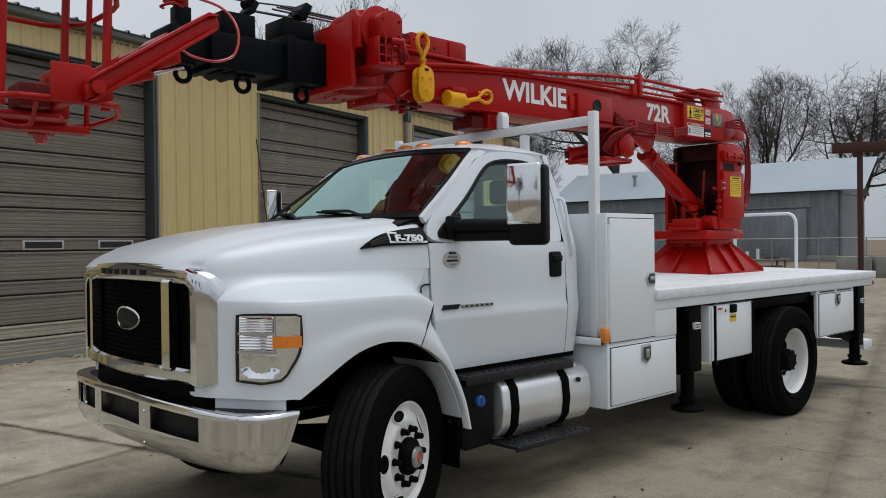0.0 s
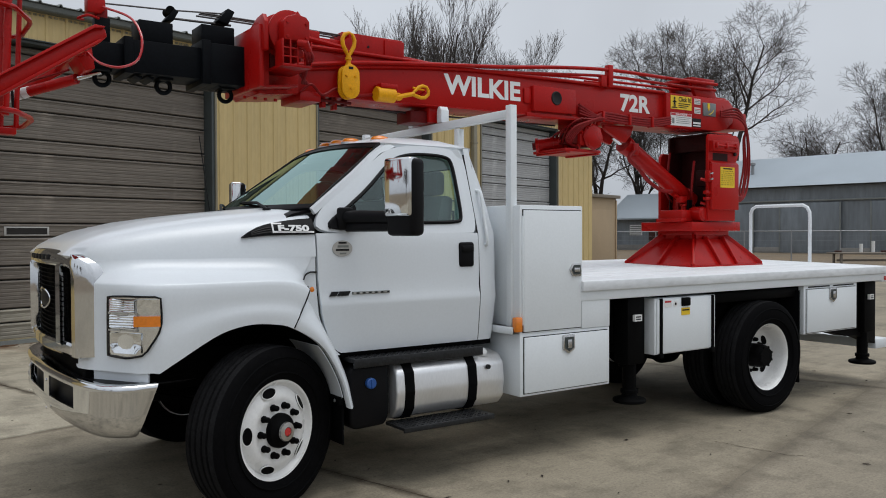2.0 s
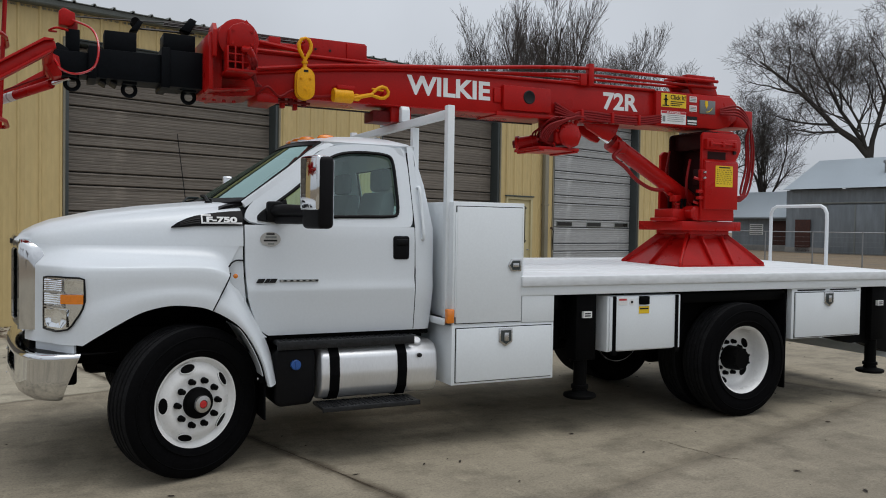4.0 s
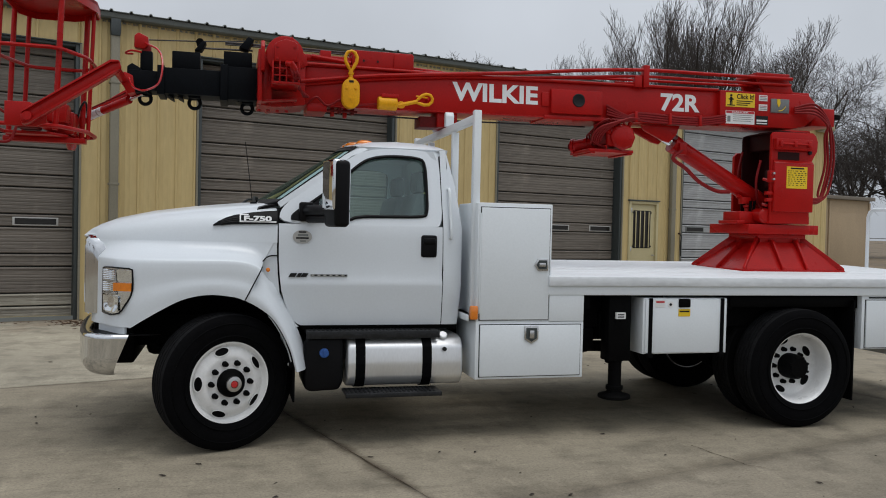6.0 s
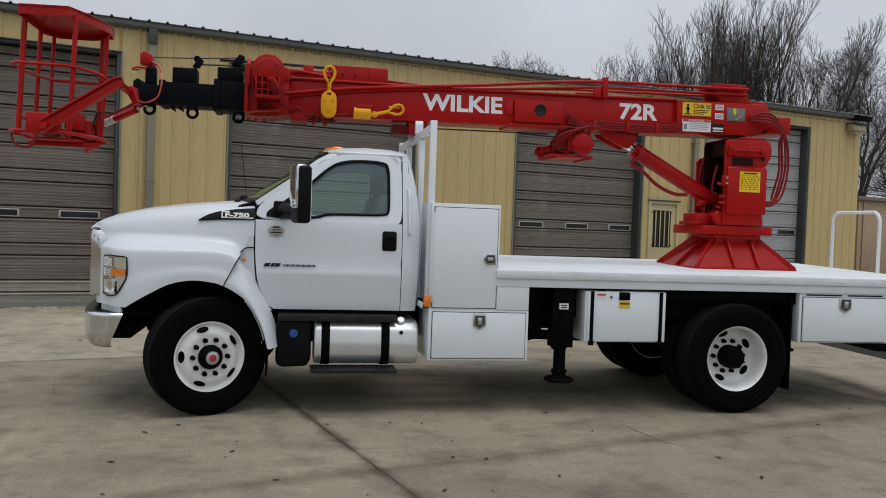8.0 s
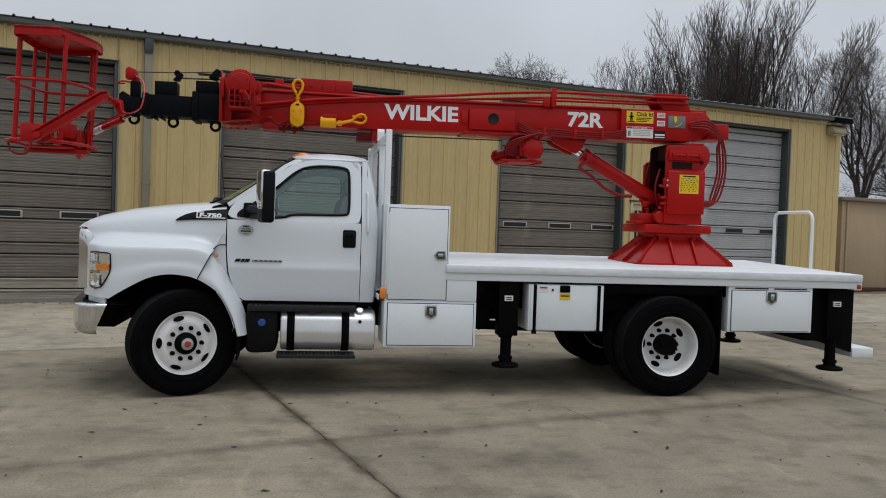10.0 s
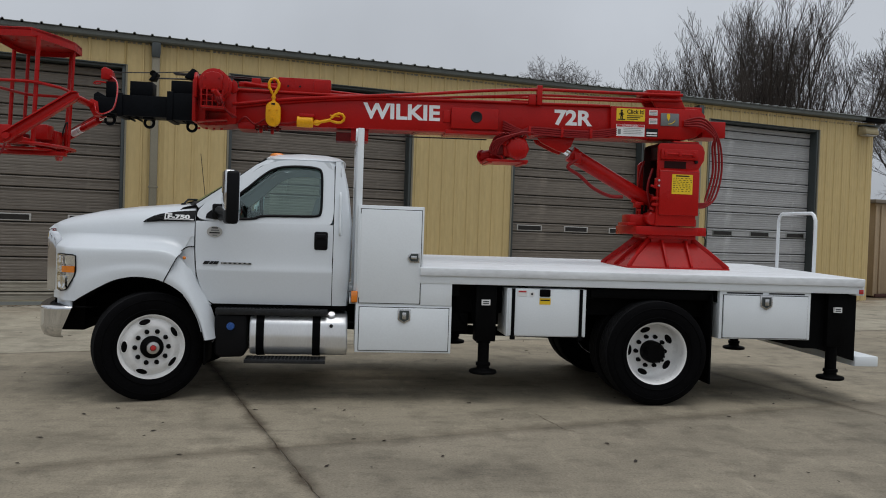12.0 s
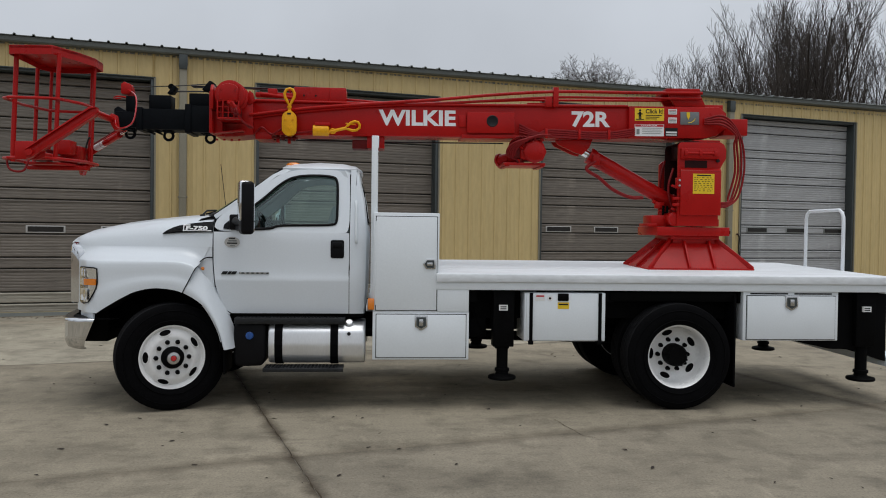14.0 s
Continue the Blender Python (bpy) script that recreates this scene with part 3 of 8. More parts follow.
    part("gutter_end", box(S1 - 0.55, S1 + 0.262, -0.182, 0.0, eave_z(S1) - 0.15, eave_z(S1) - 0.005, 0.006, BLD), FRAMEBLACK, roof)
    part("soffit", box(S0 - 0.2, S1 + 0.25, 0.0, 0.3, 5.29, 5.33, m=BLD), TRIM, roof)


def make_roll_door(n, a, b, z0, z1, material, first):
    door = thing("door_%d" % n, *at_bld((a + b) / 2, 0.1, 0), ("closed pale grey ribbed steel overhead door with small windows" if material is ROLLPALE else "closed weathered taupe steel overhead door with small windows"), "overhead door", kind="structure")
    for s0, s1 in ((a, a + 0.065), (b - 0.065, b)):
        part("jamb", box(s0, s1, 0.0, DOOR_IN + 0.1, 0, z1, 0.004, BLD), JAMB, door)
    part("lintel", box(a, b, 0.015, DOOR_IN + 0.1, z1 - 0.05, z1, 0.004, BLD), JAMB, door)
    z, tall = z0, True
    k = 0
    s0, s1 = a + 0.065, b - 0.065
    meshes = {}
    while z < z1 - 0.08:
        h = min(0.465 if tall else 0.225, z1 - 0.06 - z)
        cut = max(0.0, -0.01 - z)
        z, h = z + cut, h - cut
        if (tall, round(h, 3)) not in meshes:
            g = 0.010
            pts = [(0.024, g), (0.0, g + 0.014)]
            steps = max(2, round(h / 0.07))
            for q in range(1, steps):
                c = g + 0.014 + (h - 2 * g - 0.028) * q / steps
                pts += [(0.0, c - 0.012), (0.004, c - 0.006), (0.004, c + 0.006), (0.0, c + 0.012)]
            pts += [(0.0, h - g - 0.042), (-0.013, h - g - 0.036), (-0.013, h - g - 0.022), (0.004, h - g - 0.004), (0.026, h - g), (0.05, h - g), (0.05, g)]
            t = bmesh.new()
            lo, hi = [t.verts.new((0, d, q)) for d, q in pts], [t.verts.new((s1 - s0, d, q)) for d, q in pts]
            t.faces.new(lo)
            t.faces.new(hi[::-1])
            for i in range(len(pts)):
                j = (i + 1) % len(pts)
                t.faces.new((lo[i], hi[i], hi[j], lo[j]))
            meshes[(tall, round(h, 3))] = smooth_mesh("door_panel", t, material, 20)
        if k < 2 and material is ROLL:
            worn = meshes[(tall, round(h, 3))].copy()
            worn.materials[0] = ROLLWORN
            meshes[(tall, round(h, 3), k)] = worn
        piece("door_panel", meshes.get((tall, round(h, 3), k), meshes[(tall, round(h, 3))]), door, BLD @ Matrix.Translation((s0, DOOR_IN, z)))
        z += h
        k += 1
        tall = not tall
    part("backing", box(a, b, DOOR_IN + 0.06, DOOR_IN + 0.09, -0.01, z1 - 0.02, m=BLD), ROOMDARK, door)
    part("bottom_seal", box(s0, s1, DOOR_IN - 0.02, DOOR_IN, -0.02, 0.075, 0.004, m=BLD), SILL, door)
    wz = z0 + 1.858
    w = first
    while w + 0.72 < s1:
        pane = part("window_frame", box(w, w + 0.72, DOOR_IN - 0.012, DOOR_IN + 0.003, wz + 0.01, wz + 0.16, 0.006, BLD), FRAMEGREY if material is ROLL else TRIM, door)
        part("pane", box(w + 0.035, w + 0.685, DOOR_IN - 0.0155, DOOR_IN - 0.01, wz + 0.032, wz + 0.138, 0, BLD), DARKGLASS, pane)
        w += 1.375


def make_man_door():
    a, b, z0, z1 = MAN
    door = thing("door_5", *at_bld((a + b) / 2, 0.05, z0), "cream steel walk-in door with a barred window", "door", kind="structure")
    part("frame", box(a, a + 0.07, -0.045, 0.12, 0, z1, 0.005, BLD), DOORPAINT, door)
    part("frame", box(b - 0.07, b, -0.045, 0.12, 0, z1, 0.005, BLD), DOORPAINT, door)
    part("frame", box(a, b, -0.043, 0.12, z1 - 0.07, z1, 0.005, BLD), DOORPAINT, door)
    part("drip_cap", box(a - 0.03, b + 0.03, -0.07, 0.0, z1, z1 + 0.035, 0.004, BLD), JAMB, door)
    part("step", box(a - 0.1, b + 0.1, -0.35, 0.1, -0.02, z0, 0.01, BLD), CONCBLOCK, door)
    leaf = part("leaf", box(a + 0.07, b - 0.07, 0.01, 0.06, z0, z1 - 0.07, 0.004, BLD), DOORPAINT, door)
    w0, w1, v0, v1 = a + 0.19, b - 0.24, 1.38, 2.36
    part("pane", box(w0, w1, 0.004, 0.012, v0, v1, 0, BLD), DARKGLASS, leaf)
    for k in range(4):
        s = w0 + (w1 - w0) * (k + 0.5) / 4
        part("bar", box(s - 0.014, s + 0.014, -0.022, -0.006, v0 + 0.02, v1 - 0.02, 0.003, BLD), DOORPAINT, leaf)
    for v in (v0 + 0.03, v1 - 0.07):
        part("bar", box(w0 - 0.03, w1 + 0.03, -0.006, 0.004, v, v + 0.04, 0.003, BLD), INK, leaf)
    part("handle", tube([at_bld(b - 0.14, 0.01, 1.2), at_bld(b - 0.14, -0.05, 1.2), at_bld(b - 0.24, -0.05, 1.2)], 0.014, 8), STEEL, leaf)
    for z in (0.4, 1.3, 2.3):
        part("hinge", box(a + 0.05, a + 0.09, -0.055, -0.02, z, z + 0.12, 0.004, BLD), STEEL, leaf)


def make_downspout(s):
    sp = thing("downspout", *at_bld(s, -0.1, 0), "grey steel downspout fixed to the yellow wall", "downspout", "downspouts of the workshop")
    part("pipe", box(s - 0.075, s + 0.075, -0.15, -0.035, 0.05, 5.06, 0.012, BLD), SPOUT, sp)
    part("funnel", prism([(-0.085, 5.34), (-0.085, 5.14), (-0.075, 5.04), (0.075, 5.04), (0.085, 5.14), (0.085, 5.34)], -0.17, -0.03, "y", 0.008, None, BLD @ Matrix.Translation((s, 0, 0))), JAMB, sp)
    for z in (0.6, 2.4, 4.2):
        part("strap", box(s - 0.09, s + 0.09, -0.156, -0.03, z, z + 0.04, 0.003, BLD), SPOUT, sp)


def make_wall_light():
    li = thing("wall_light", *at_bld(20.2, -0.1, 5.1), "unlit tan box-shaped security light under the eave", "wall light")
    part("housing", prism([(-0.03, 5.27), (-0.26, 5.25), (-0.32, 5.12), (-0.32, 5.03), (-0.03, 5.0)], 19.92, 20.46, "x", 0.012, None, BLD), SILL, li)
    part("lens", box(19.97, 20.41, -0.30, -0.06, 4.985, 5.012, 0.006, BLD), FRAMEGREY, li)
    part("hood", box(19.90, 20.48, -0.34, -0.03, 5.262, 5.30, 0.006, BLD), JAMB, li)


make_ground()
make_pavement()
make_shop()
for n, (d, first) in enumerate(zip(DOORS, (-4.42, 1.74, 8.53, 14.75))):
    make_roll_door(n + 1, *d, first)
make_man_door()
make_downspout(-0.10)
make_downspout(13.85)
make_wall_light()


# ---- yard beyond the truck ----
def make_shed():
    m = Matrix.Translation((20.43, 17.48, 0)) @ Matrix.Rotation(BLD_ANG, 4, "Z") @ Matrix.Scale(0.88, 4)
    sh = thing("storage_shed", 20.43, 17.48, 0, "tan plywood storage shed with a flat overhanging roof", "shed")
    part("body", box(-1.6, 1.4, -1.4, 1.4, 0, 3.53, 0.02, m), TANWOOD, sh)
    part("roof", box(-1.75, 1.55, -1.55, 1.55, 3.53, 3.67, 0.015, m), WOOD, sh)
    part("door", box(-1.2, 1.0, -1.43, -1.38, 0.1, 3.0, 0.01, m), TANWOOD, sh)
    for x in (-1.6, -1.3, 1.3):
        part("batten", box(x, x + 0.1, -1.45, -1.38, 0, 3.45, 0.01, m), TANWOOD, sh)
    part("skid", box(-1.5, 1.3, -1.5, 1.5, -0.05, 0.08, 0.01, m), RUST, sh)


def make_barn():
    # long side from (62, 47) to (66, 19); axes: x along it, y behind
    m = Matrix.Translation((61.5, 47.5, 0)) @ Matrix.Rotation(math.atan2(-27.5, 4.5), 4, "Z")
    L = 26.6
    barn = thing("metal_barn", 64, 33, 0, "long weathered grey metal barn with a pale roof", "barn")
    prof = []
    s = 0.0
    while s < L:
        prof += [(s, 0), (s + 0.5, 0), (s + 0.56, -0.03), (s + 0.64, -0.03), (s + 0.7, 0)]
        s += 0.75
    prof.append((L, 0))
    part("wall", sheet([[m @ Vector((q, h, z)) for q, h in prof] for z in (-0.1, 5.7)]), BARN, barn)
    part("wall_core", box(0, L, 0.05, 11, -0.1, 5.6, m=m), BARN, barn)
    rows = [[m @ Vector((q, d, 5.75 + (d + 0.6) * 0.5 - h * 0.08)) for q, h in prof] for d in (-0.6, 5.5)]
    part("roof_sheet", sheet(rows, 0.03), BARNROOF, barn)
    rows = [[m @ Vector((q, d, 5.75 + 6.1 * 0.5 - (d - 5.5) * 0.5 - h * 0.08)) for q, h in prof] for d in (5.5, 11.6)]
    part("roof_sheet", sheet(rows, 0.03), BARNROOF, barn)
    part("gable", prism([(0, 5.5), (5.5, 8.6), (11, 5.5)], L - 0.1, L, "x", 0, None, m), BARN, barn)
    part("gable", prism([(0, 5.5), (5.5, 8.6), (11, 5.5)], 0, 0.1, "x", 0, None, m), BARN, barn)
    for s in (4.0, 11.5, 19.0):
        d = part("sliding_door", box(s, s + 5.2, -0.16, -0.08, 0, 4.3, 0.02, m), BARN, barn)
        for q in (s, s + 2.55, s + 5.1):
            part("door_rail", box(q, q + 0.12, -0.2, -0.15, 0, 4.3, 0.01, m), TRIM, d)
    part("side_door", box(1.0, 2.5, -0.14, -0.08, 0, 3.0, 0.02, m), RUST, barn)
    part("plinth", box(0, L, -0.14, -0.075, -0.1, 0.45, 0.02, m), CONCBLOCK, barn)
    part("door_track", box(2, L - 2, -0.17, -0.08, 4.42, 4.56, 0.02, m), TRIM, barn)
    for s in (8.0,):
        part("roof_vent", lathe([(0.0, 1.3), (0.25, 1.2), (0.25, 1.0), (0.14, 0.95), (0.14, 0)], m @ Matrix.Translation((s, 2.2, 7.0)), 12), WIRE, barn)
    # lean-to office at the end
    m2 = Matrix.Translation((64.35, 49.5, 0)) @ Matrix.Rotation(math.atan2(-27.5, 4.5), 4, "Z")
    off = thing("barn_office", 65, 52, 0, "low grey metal lean-to with a louvre window and brown door", "building")
    part("wall", box(-6.5, 1.5, 0, 7, -0.1, 3.4, m=m2), BARN, off)
    part("roof", prism([(-1.0, 3.3), (3.5, 6.0), (8.0, 3.3), (8.0, 3.15), (3.5, 5.8), (-1.0, 3.15)], -7.0, 1.6, "x", 0, None, m2), BARNROOF, off)
    part("window", box(-4.4, -2.9, -0.06, 0.02, 1.5, 2.6, 0.02, m2), STICKERW, off)
    for k in range(5):
        part("louvre", box(-4.3, -3.0, -0.09, -0.05, 1.58 + 0.2 * k, 1.68 + 0.2 * k, 0, m2), TRIM, off)
    part("door", box(-2.1, -0.2, -0.07, 0.02, 0, 2.9, 0.02, m2), RUST, off)
    part("plinth", box(-6.55, 1.5, -0.1, 0.0, -0.1, 0.5, 0.02, m2), CONCBLOCK, off)


def make_fence():
    pts = [(33.0, 30.5), (36.5, 25.0), (40.0, 19.5), (43.5, 14.0), (47.0, 8.5), (50.0, 3.5)]
    fe = thing("wire_fence", 40, 19.5, 0, "galvanised wire fence with thin steel posts", "fence")
    for x, y in [(p.x, p.y) for p in resample([(x, y, 0) for x, y in pts], 14)]:
        part("post", tube([(x, y, -0.05), (x, y, 1.85)], 0.035, 8), WIRE, fe)
    part("top_rail", tube([(x, y, 1.82) for x, y in pts], 0.024, 6), WIRE, fe)
    bm = bmesh.new()
    for z in (0.15, 0.45, 0.75, 1.05, 1.3, 1.55):
        tube([(x, y, z) for x, y in pts], 0.005, 4, bm)
    tagged(part("wire", bm, WIRE, fe), kind="stuff")


def make_table():
    m = Matrix.Translation((38.4, 15.2, 0)) @ Matrix.Rotation(radians(-35), 4, "Z")
    ta = thing("work_table", 38.4, 15.2, 0, "weathered wooden yard table with pipes standing on it", "table")
    for k in range(4):
        part("board", box(-1.9, 1.9, -0.5 + 0.25 * k, -0.27 + 0.25 * k, 0.68, 0.75, 0.01, m), WOOD, ta)
    for x in (-1.6, 1.5):
        for y in (-0.4, 0.38):
            part("leg", box(x, x + 0.1, y, y + 0.1, 0, 0.68, 0.01, m), WOOD, ta)
    part("stretcher", box(-1.6, 1.6, -0.05, 0.05, 0.3, 0.4, 0.01, m), WOOD, ta)
    for x, h in ((-0.4, 0.42), (0.2, 0.55)):
        pi = thing("pipe_offcut", *(m @ Vector((x, 0, 0.75))), "short white plastic pipe standing on the table", "pipe", "pipes on the table")
        part("pipe", lathe([(0.0, 0.0), (0.08, 0.0), (0.08, h), (0.065, h), (0.065, 0.03), (0, 0.03)], m @ Matrix.Translation((x, 0, 0.75)), 14), PVC, pi)
    for x in (-1.5, 0.8, 1.3):
        bl = thing("scrap_block", *(m @ Vector((x, 0.1, 0.75))), "small rusty steel scrap on the table", "scrap", "scrap on the table")
        part("scrap", box(x - 0.14, x + 0.14, -0.02, 0.2, 0.75, 0.84, 0.02, m), RUST, bl)


def make_blocks():
    for k, (x, y) in enumerate(((36.6, 9.6), (37.2, 8.2))):
        b = thing("concrete_block", x, y, 0, "large weathered concrete block in the yard", "concrete block", "blocks in the yard")
        part("block", box(-0.68, 0.68, -0.4, 0.4, -0.02, 0.95, 0.03, Matrix.Translation((x, y, 0)) @ Matrix.Rotation(radians(-62 + 6 * k), 4, "Z")), CONCBLOCK, b)
    ra = thing("pipe_rack", 33.0, 7.7, 0, "rusty steel goalpost rack of heavy pipe", "pipe rack")
    part("post", tube([(31.5, 7.45, -0.05), (31.5, 7.45, 5.95)], 0.11, 12), RUST, ra)
    part("post", tube([(33.6, 3.6, -0.05), (33.6, 3.6, 5.95)], 0.11, 12), RUST, ra)
    part("beam", box(-2.9, 2.9, -0.16, 0.16, 5.22, 5.62, 0.02, Matrix.Translation((32.4, 5.8, 0)) @ Matrix.Rotation(radians(-61), 4, "Z")), RUST, ra)


make_shed()
make_barn()
make_fence()
make_table()
make_blocks()


# ---- bare trees ----
class Wood:
    """Tapered round bars gathered into two meshes: limbs and twigs."""

    def __init__(self):
        self.mesh = {"limbs": ([], []), "twigs": ([], [])}

    def bar(self, pts, r0, r1, n, kind):
        verts, faces = self.mesh[kind]
        side, k, first = None, len(pts), len(verts)
        for i, q in enumerate(pts):
            d = (pts[min(i + 1, k - 1)] - pts[max(i - 1, 0)]).normalized()
            side = d.orthogonal().normalized() if side is None else (side - d * side.dot(d)).normalized()
            up, r = d.cross(side), r0 + (r1 - r0) * i / (k - 1)
            for j in range(n):
                verts.append(q + r * (math.cos(2 * math.pi * j / n) * side + math.sin(2 * math.pi * j / n) * up))
        for i in range(k - 1):
            for j in range(n):
                c, e = first + i * n, (j + 1) % n
                faces.append((c + j, c + e, c + n + e, c + n + j))

    def meshes(self):
        out = []
        for name, material in (("limbs", BARK), ("twigs", TWIG)):
            me = bpy.data.meshes.new(name)
            verts, faces = self.mesh[name]
            me.from_pydata(verts, [], faces)
            me.materials.append(material)
            me.polygons.foreach_set("use_smooth", [True] * len(me.polygons))
            out.append(me)
        return out


# for each order of branching: bars on the parent, angle from it, length, how crooked, pull upwards, first place on the parent
HABITS = {
    "grove": [(9, 24, 4.0, 0.025, 0.16, 0.25), (6, 26, 1.9, 0.03, 0.22, 0.2), (4, 26, 0.95, 0.03, 0.24, 0.15), (2, 26, 0.45, 0.03, 0.20, 0.2)],
    "upright": [(7, 24, 4.2, 0.03, 0.16, 0.2), (6, 28, 2.2, 0.06, 0.16, 0.15), (5, 32, 1.1, 0.08, 0.14, 0.12), (3, 36, 0.6, 0.08, 0.08, 0.15)],
    "vase": [(7, 34, 3.4, 0.10, 0.10, 0.2), (6, 38, 1.9, 0.11, 0.10, 0.15), (6, 40, 1.0, 0.12, 0.08, 0.12), (4, 42, 0.55, 0.12, 0.05, 0.15)],
    "old": [(7, 52, 4.2, 0.26, 0.03, 0.25), (6, 52, 2.4, 0.28, 0.03, 0.2), (6, 50, 1.2, 0.28, 0.02, 0.15), (4, 48, 0.6, 0.26, 0.02, 0.15)],
    "bushy": [(7, 46, 3.8, 0.14, 0.08, 0.25), (7, 46, 2.0, 0.16, 0.06, 0.18), (6, 46, 1.0, 0.18, 0.05, 0.15), (4, 46, 0.5, 0.18, 0.02, 0.15)],
    "leader": [(10, 44, 3.9, 0.13, 0.08, 0.2), (8, 46, 2.1, 0.15, 0.07, 0.2), (6, 46, 1.1, 0.17, 0.06, 0.15), (5, 48, 0.6, 0.17, 0.03, 0.15)],
}
SIDES = (8, 6, 4, 3, 3)


def grow(rng, wood, habit, base, heading, length, radius, order=0, crook=0.045, rise=0.06):
    """One limb and, along it, its branches down to the finest twigs."""
    steps = (7, 5, 4, 2, 1)[order]
    pts, p, d = [base], base.copy(), heading.normalized()
    for i in range(steps):
        d = (d + Vector((rng.gauss(0, 1), rng.gauss(0, 1), rng.gauss(0, 0.6))) * crook + Vector((0, 0, rise))).normalized()
        p = p + d * (length / steps)
        pts.append(p.copy())
    tip = max(radius * 0.28, 0.006)
    wood.bar(pts, max(radius, 0.0085), tip, SIDES[order], "limbs" if order < 2 else "twigs")
    if order == 4:
        return
    count, angle, size, crook, rise, start = HABITS[habit][order]
    for k in range(count):
        f = start + (1 - start) * (k + rng.uniform(0.1, 0.9)) / count
        i = min(steps - 1, int(f * steps))
        q = pts[i].lerp(pts[i + 1], f * steps - i)
        along = (pts[i + 1] - pts[i]).normalized()
        side = along.orthogonal().normalized()
        side.rotate(Matrix.Rotation(2.4 * k + rng.uniform(-0.6, 0.6), 3, along))
        t = radians(angle * rng.uniform(0.65, 1.25))
        r = (radius + (tip - radius) * f) * rng.uniform(0.5, 0.68)
        grow(rng, wood, habit, q, along * math.cos(t) + side * math.sin(t), size * (1.15 - 0.6 * f) * rng.uniform(0.75, 1.15), r, order + 1, crook, rise)


def stems_tree(seed, habit, trunk, stems):
    """A trunk of some height that parts into stems: (lean east, lean north, length, radius)."""
    rng, wood = random.Random(seed), Wood()
    top = Vector((0.05 * trunk, 0.03 * trunk, trunk))
    wood.bar([Vector((0, 0, -0.3)), Vector((0, 0, 0.1)), top * 0.5, top], max(q[3] for q in stems) * 1.5, max(q[3] for q in stems) * 1.05, 9, "limbs")
    for ex, ny, ln, r in stems:
        grow(rng, wood, habit, top - Vector((0, 0, 0.1 * trunk)), Vector((ex, ny, 1)), ln, r, 0, 0.04 if habit in ("grove", "upright") else 0.13)
    return wood.meshes()


def ring_of(n, lean, ln, r, seed):
    rng = random.Random(seed)
    return [(lean * math.cos(a) * q, lean * math.sin(a) * q, ln * rng.uniform(0.86, 1.06), r * rng.uniform(0.8, 1.1)) for a, q in [(2 * math.pi * (k + rng.uniform(-0.25, 0.25)) / n, rng.uniform(0.45, 1.0)) for k in range(n)]]


TREES = {
    "grove": stems_tree(31, "grove", 1.2, ring_of(6, 0.40, 11.5, 0.12, 2)),
    "grove_wide": stems_tree(32, "grove", 0.9, ring_of(6, 0.56, 11.0, 0.11, 5)),
    "upright": stems_tree(8, "upright", 1.4, ring_of(7, 0.55, 10.5, 0.11, 3)),
    "old": stems_tree(17, "old", 2.6, [(0.75, 0.2, 6.4, 0.18), (-0.65, 0.45, 6.8, 0.19), (0.1, -0.6, 6.6, 0.16), (0.15, 0.2, 7.2, 0.17)]),
    "vase": stems_tree(41, "vase", 3.2, ring_of(6, 0.38, 8.6, 0.13, 9)),
    "bushy": stems_tree(23, "bushy", 3.0, ring_of(5, 0.45, 6.0, 0.16, 7)),
    "forked": stems_tree(5, "leader", 6.4, [(-0.72, 0.05, 9.0, 0.22), (0.14, -0.05, 7.4, 0.16), (-0.26, 0.30, 8.2, 0.15), (-0.62, -0.35, 5.2, 0.11)]),
}
TALL = {k: max(v.co.z for v in ms[1].vertices) for k, ms in TREES.items()}
LOOKS = {"vase": "leafless vase-shaped tree with ascending limbs", "old": "old leafless tree with crooked wide limbs", "upright": "leafless many-stemmed tree with upright twigs", "grove": "leafless dense tree with upright dark stems", "grove_wide": "leafless dense tree with fanned dark stems", "forked": "large leafless tree with two forked leaders", "bushy": "leafless round-crowned tree with fine twigs"}


def plant(kind, x, y, h, turn):
    t = thing("bare_tree", x, y, 0, LOOKS[kind], "tree", "bare trees beyond the yard")
    for nm, me in zip(("trunk", "crown"), TREES[kind]):
        piece(nm, me, t, Matrix.Translation((x, y, -0.1)) @ Matrix.Rotation(turn, 4, "Z") @ Matrix.Scale(h / TALL[kind], 4))
    return t


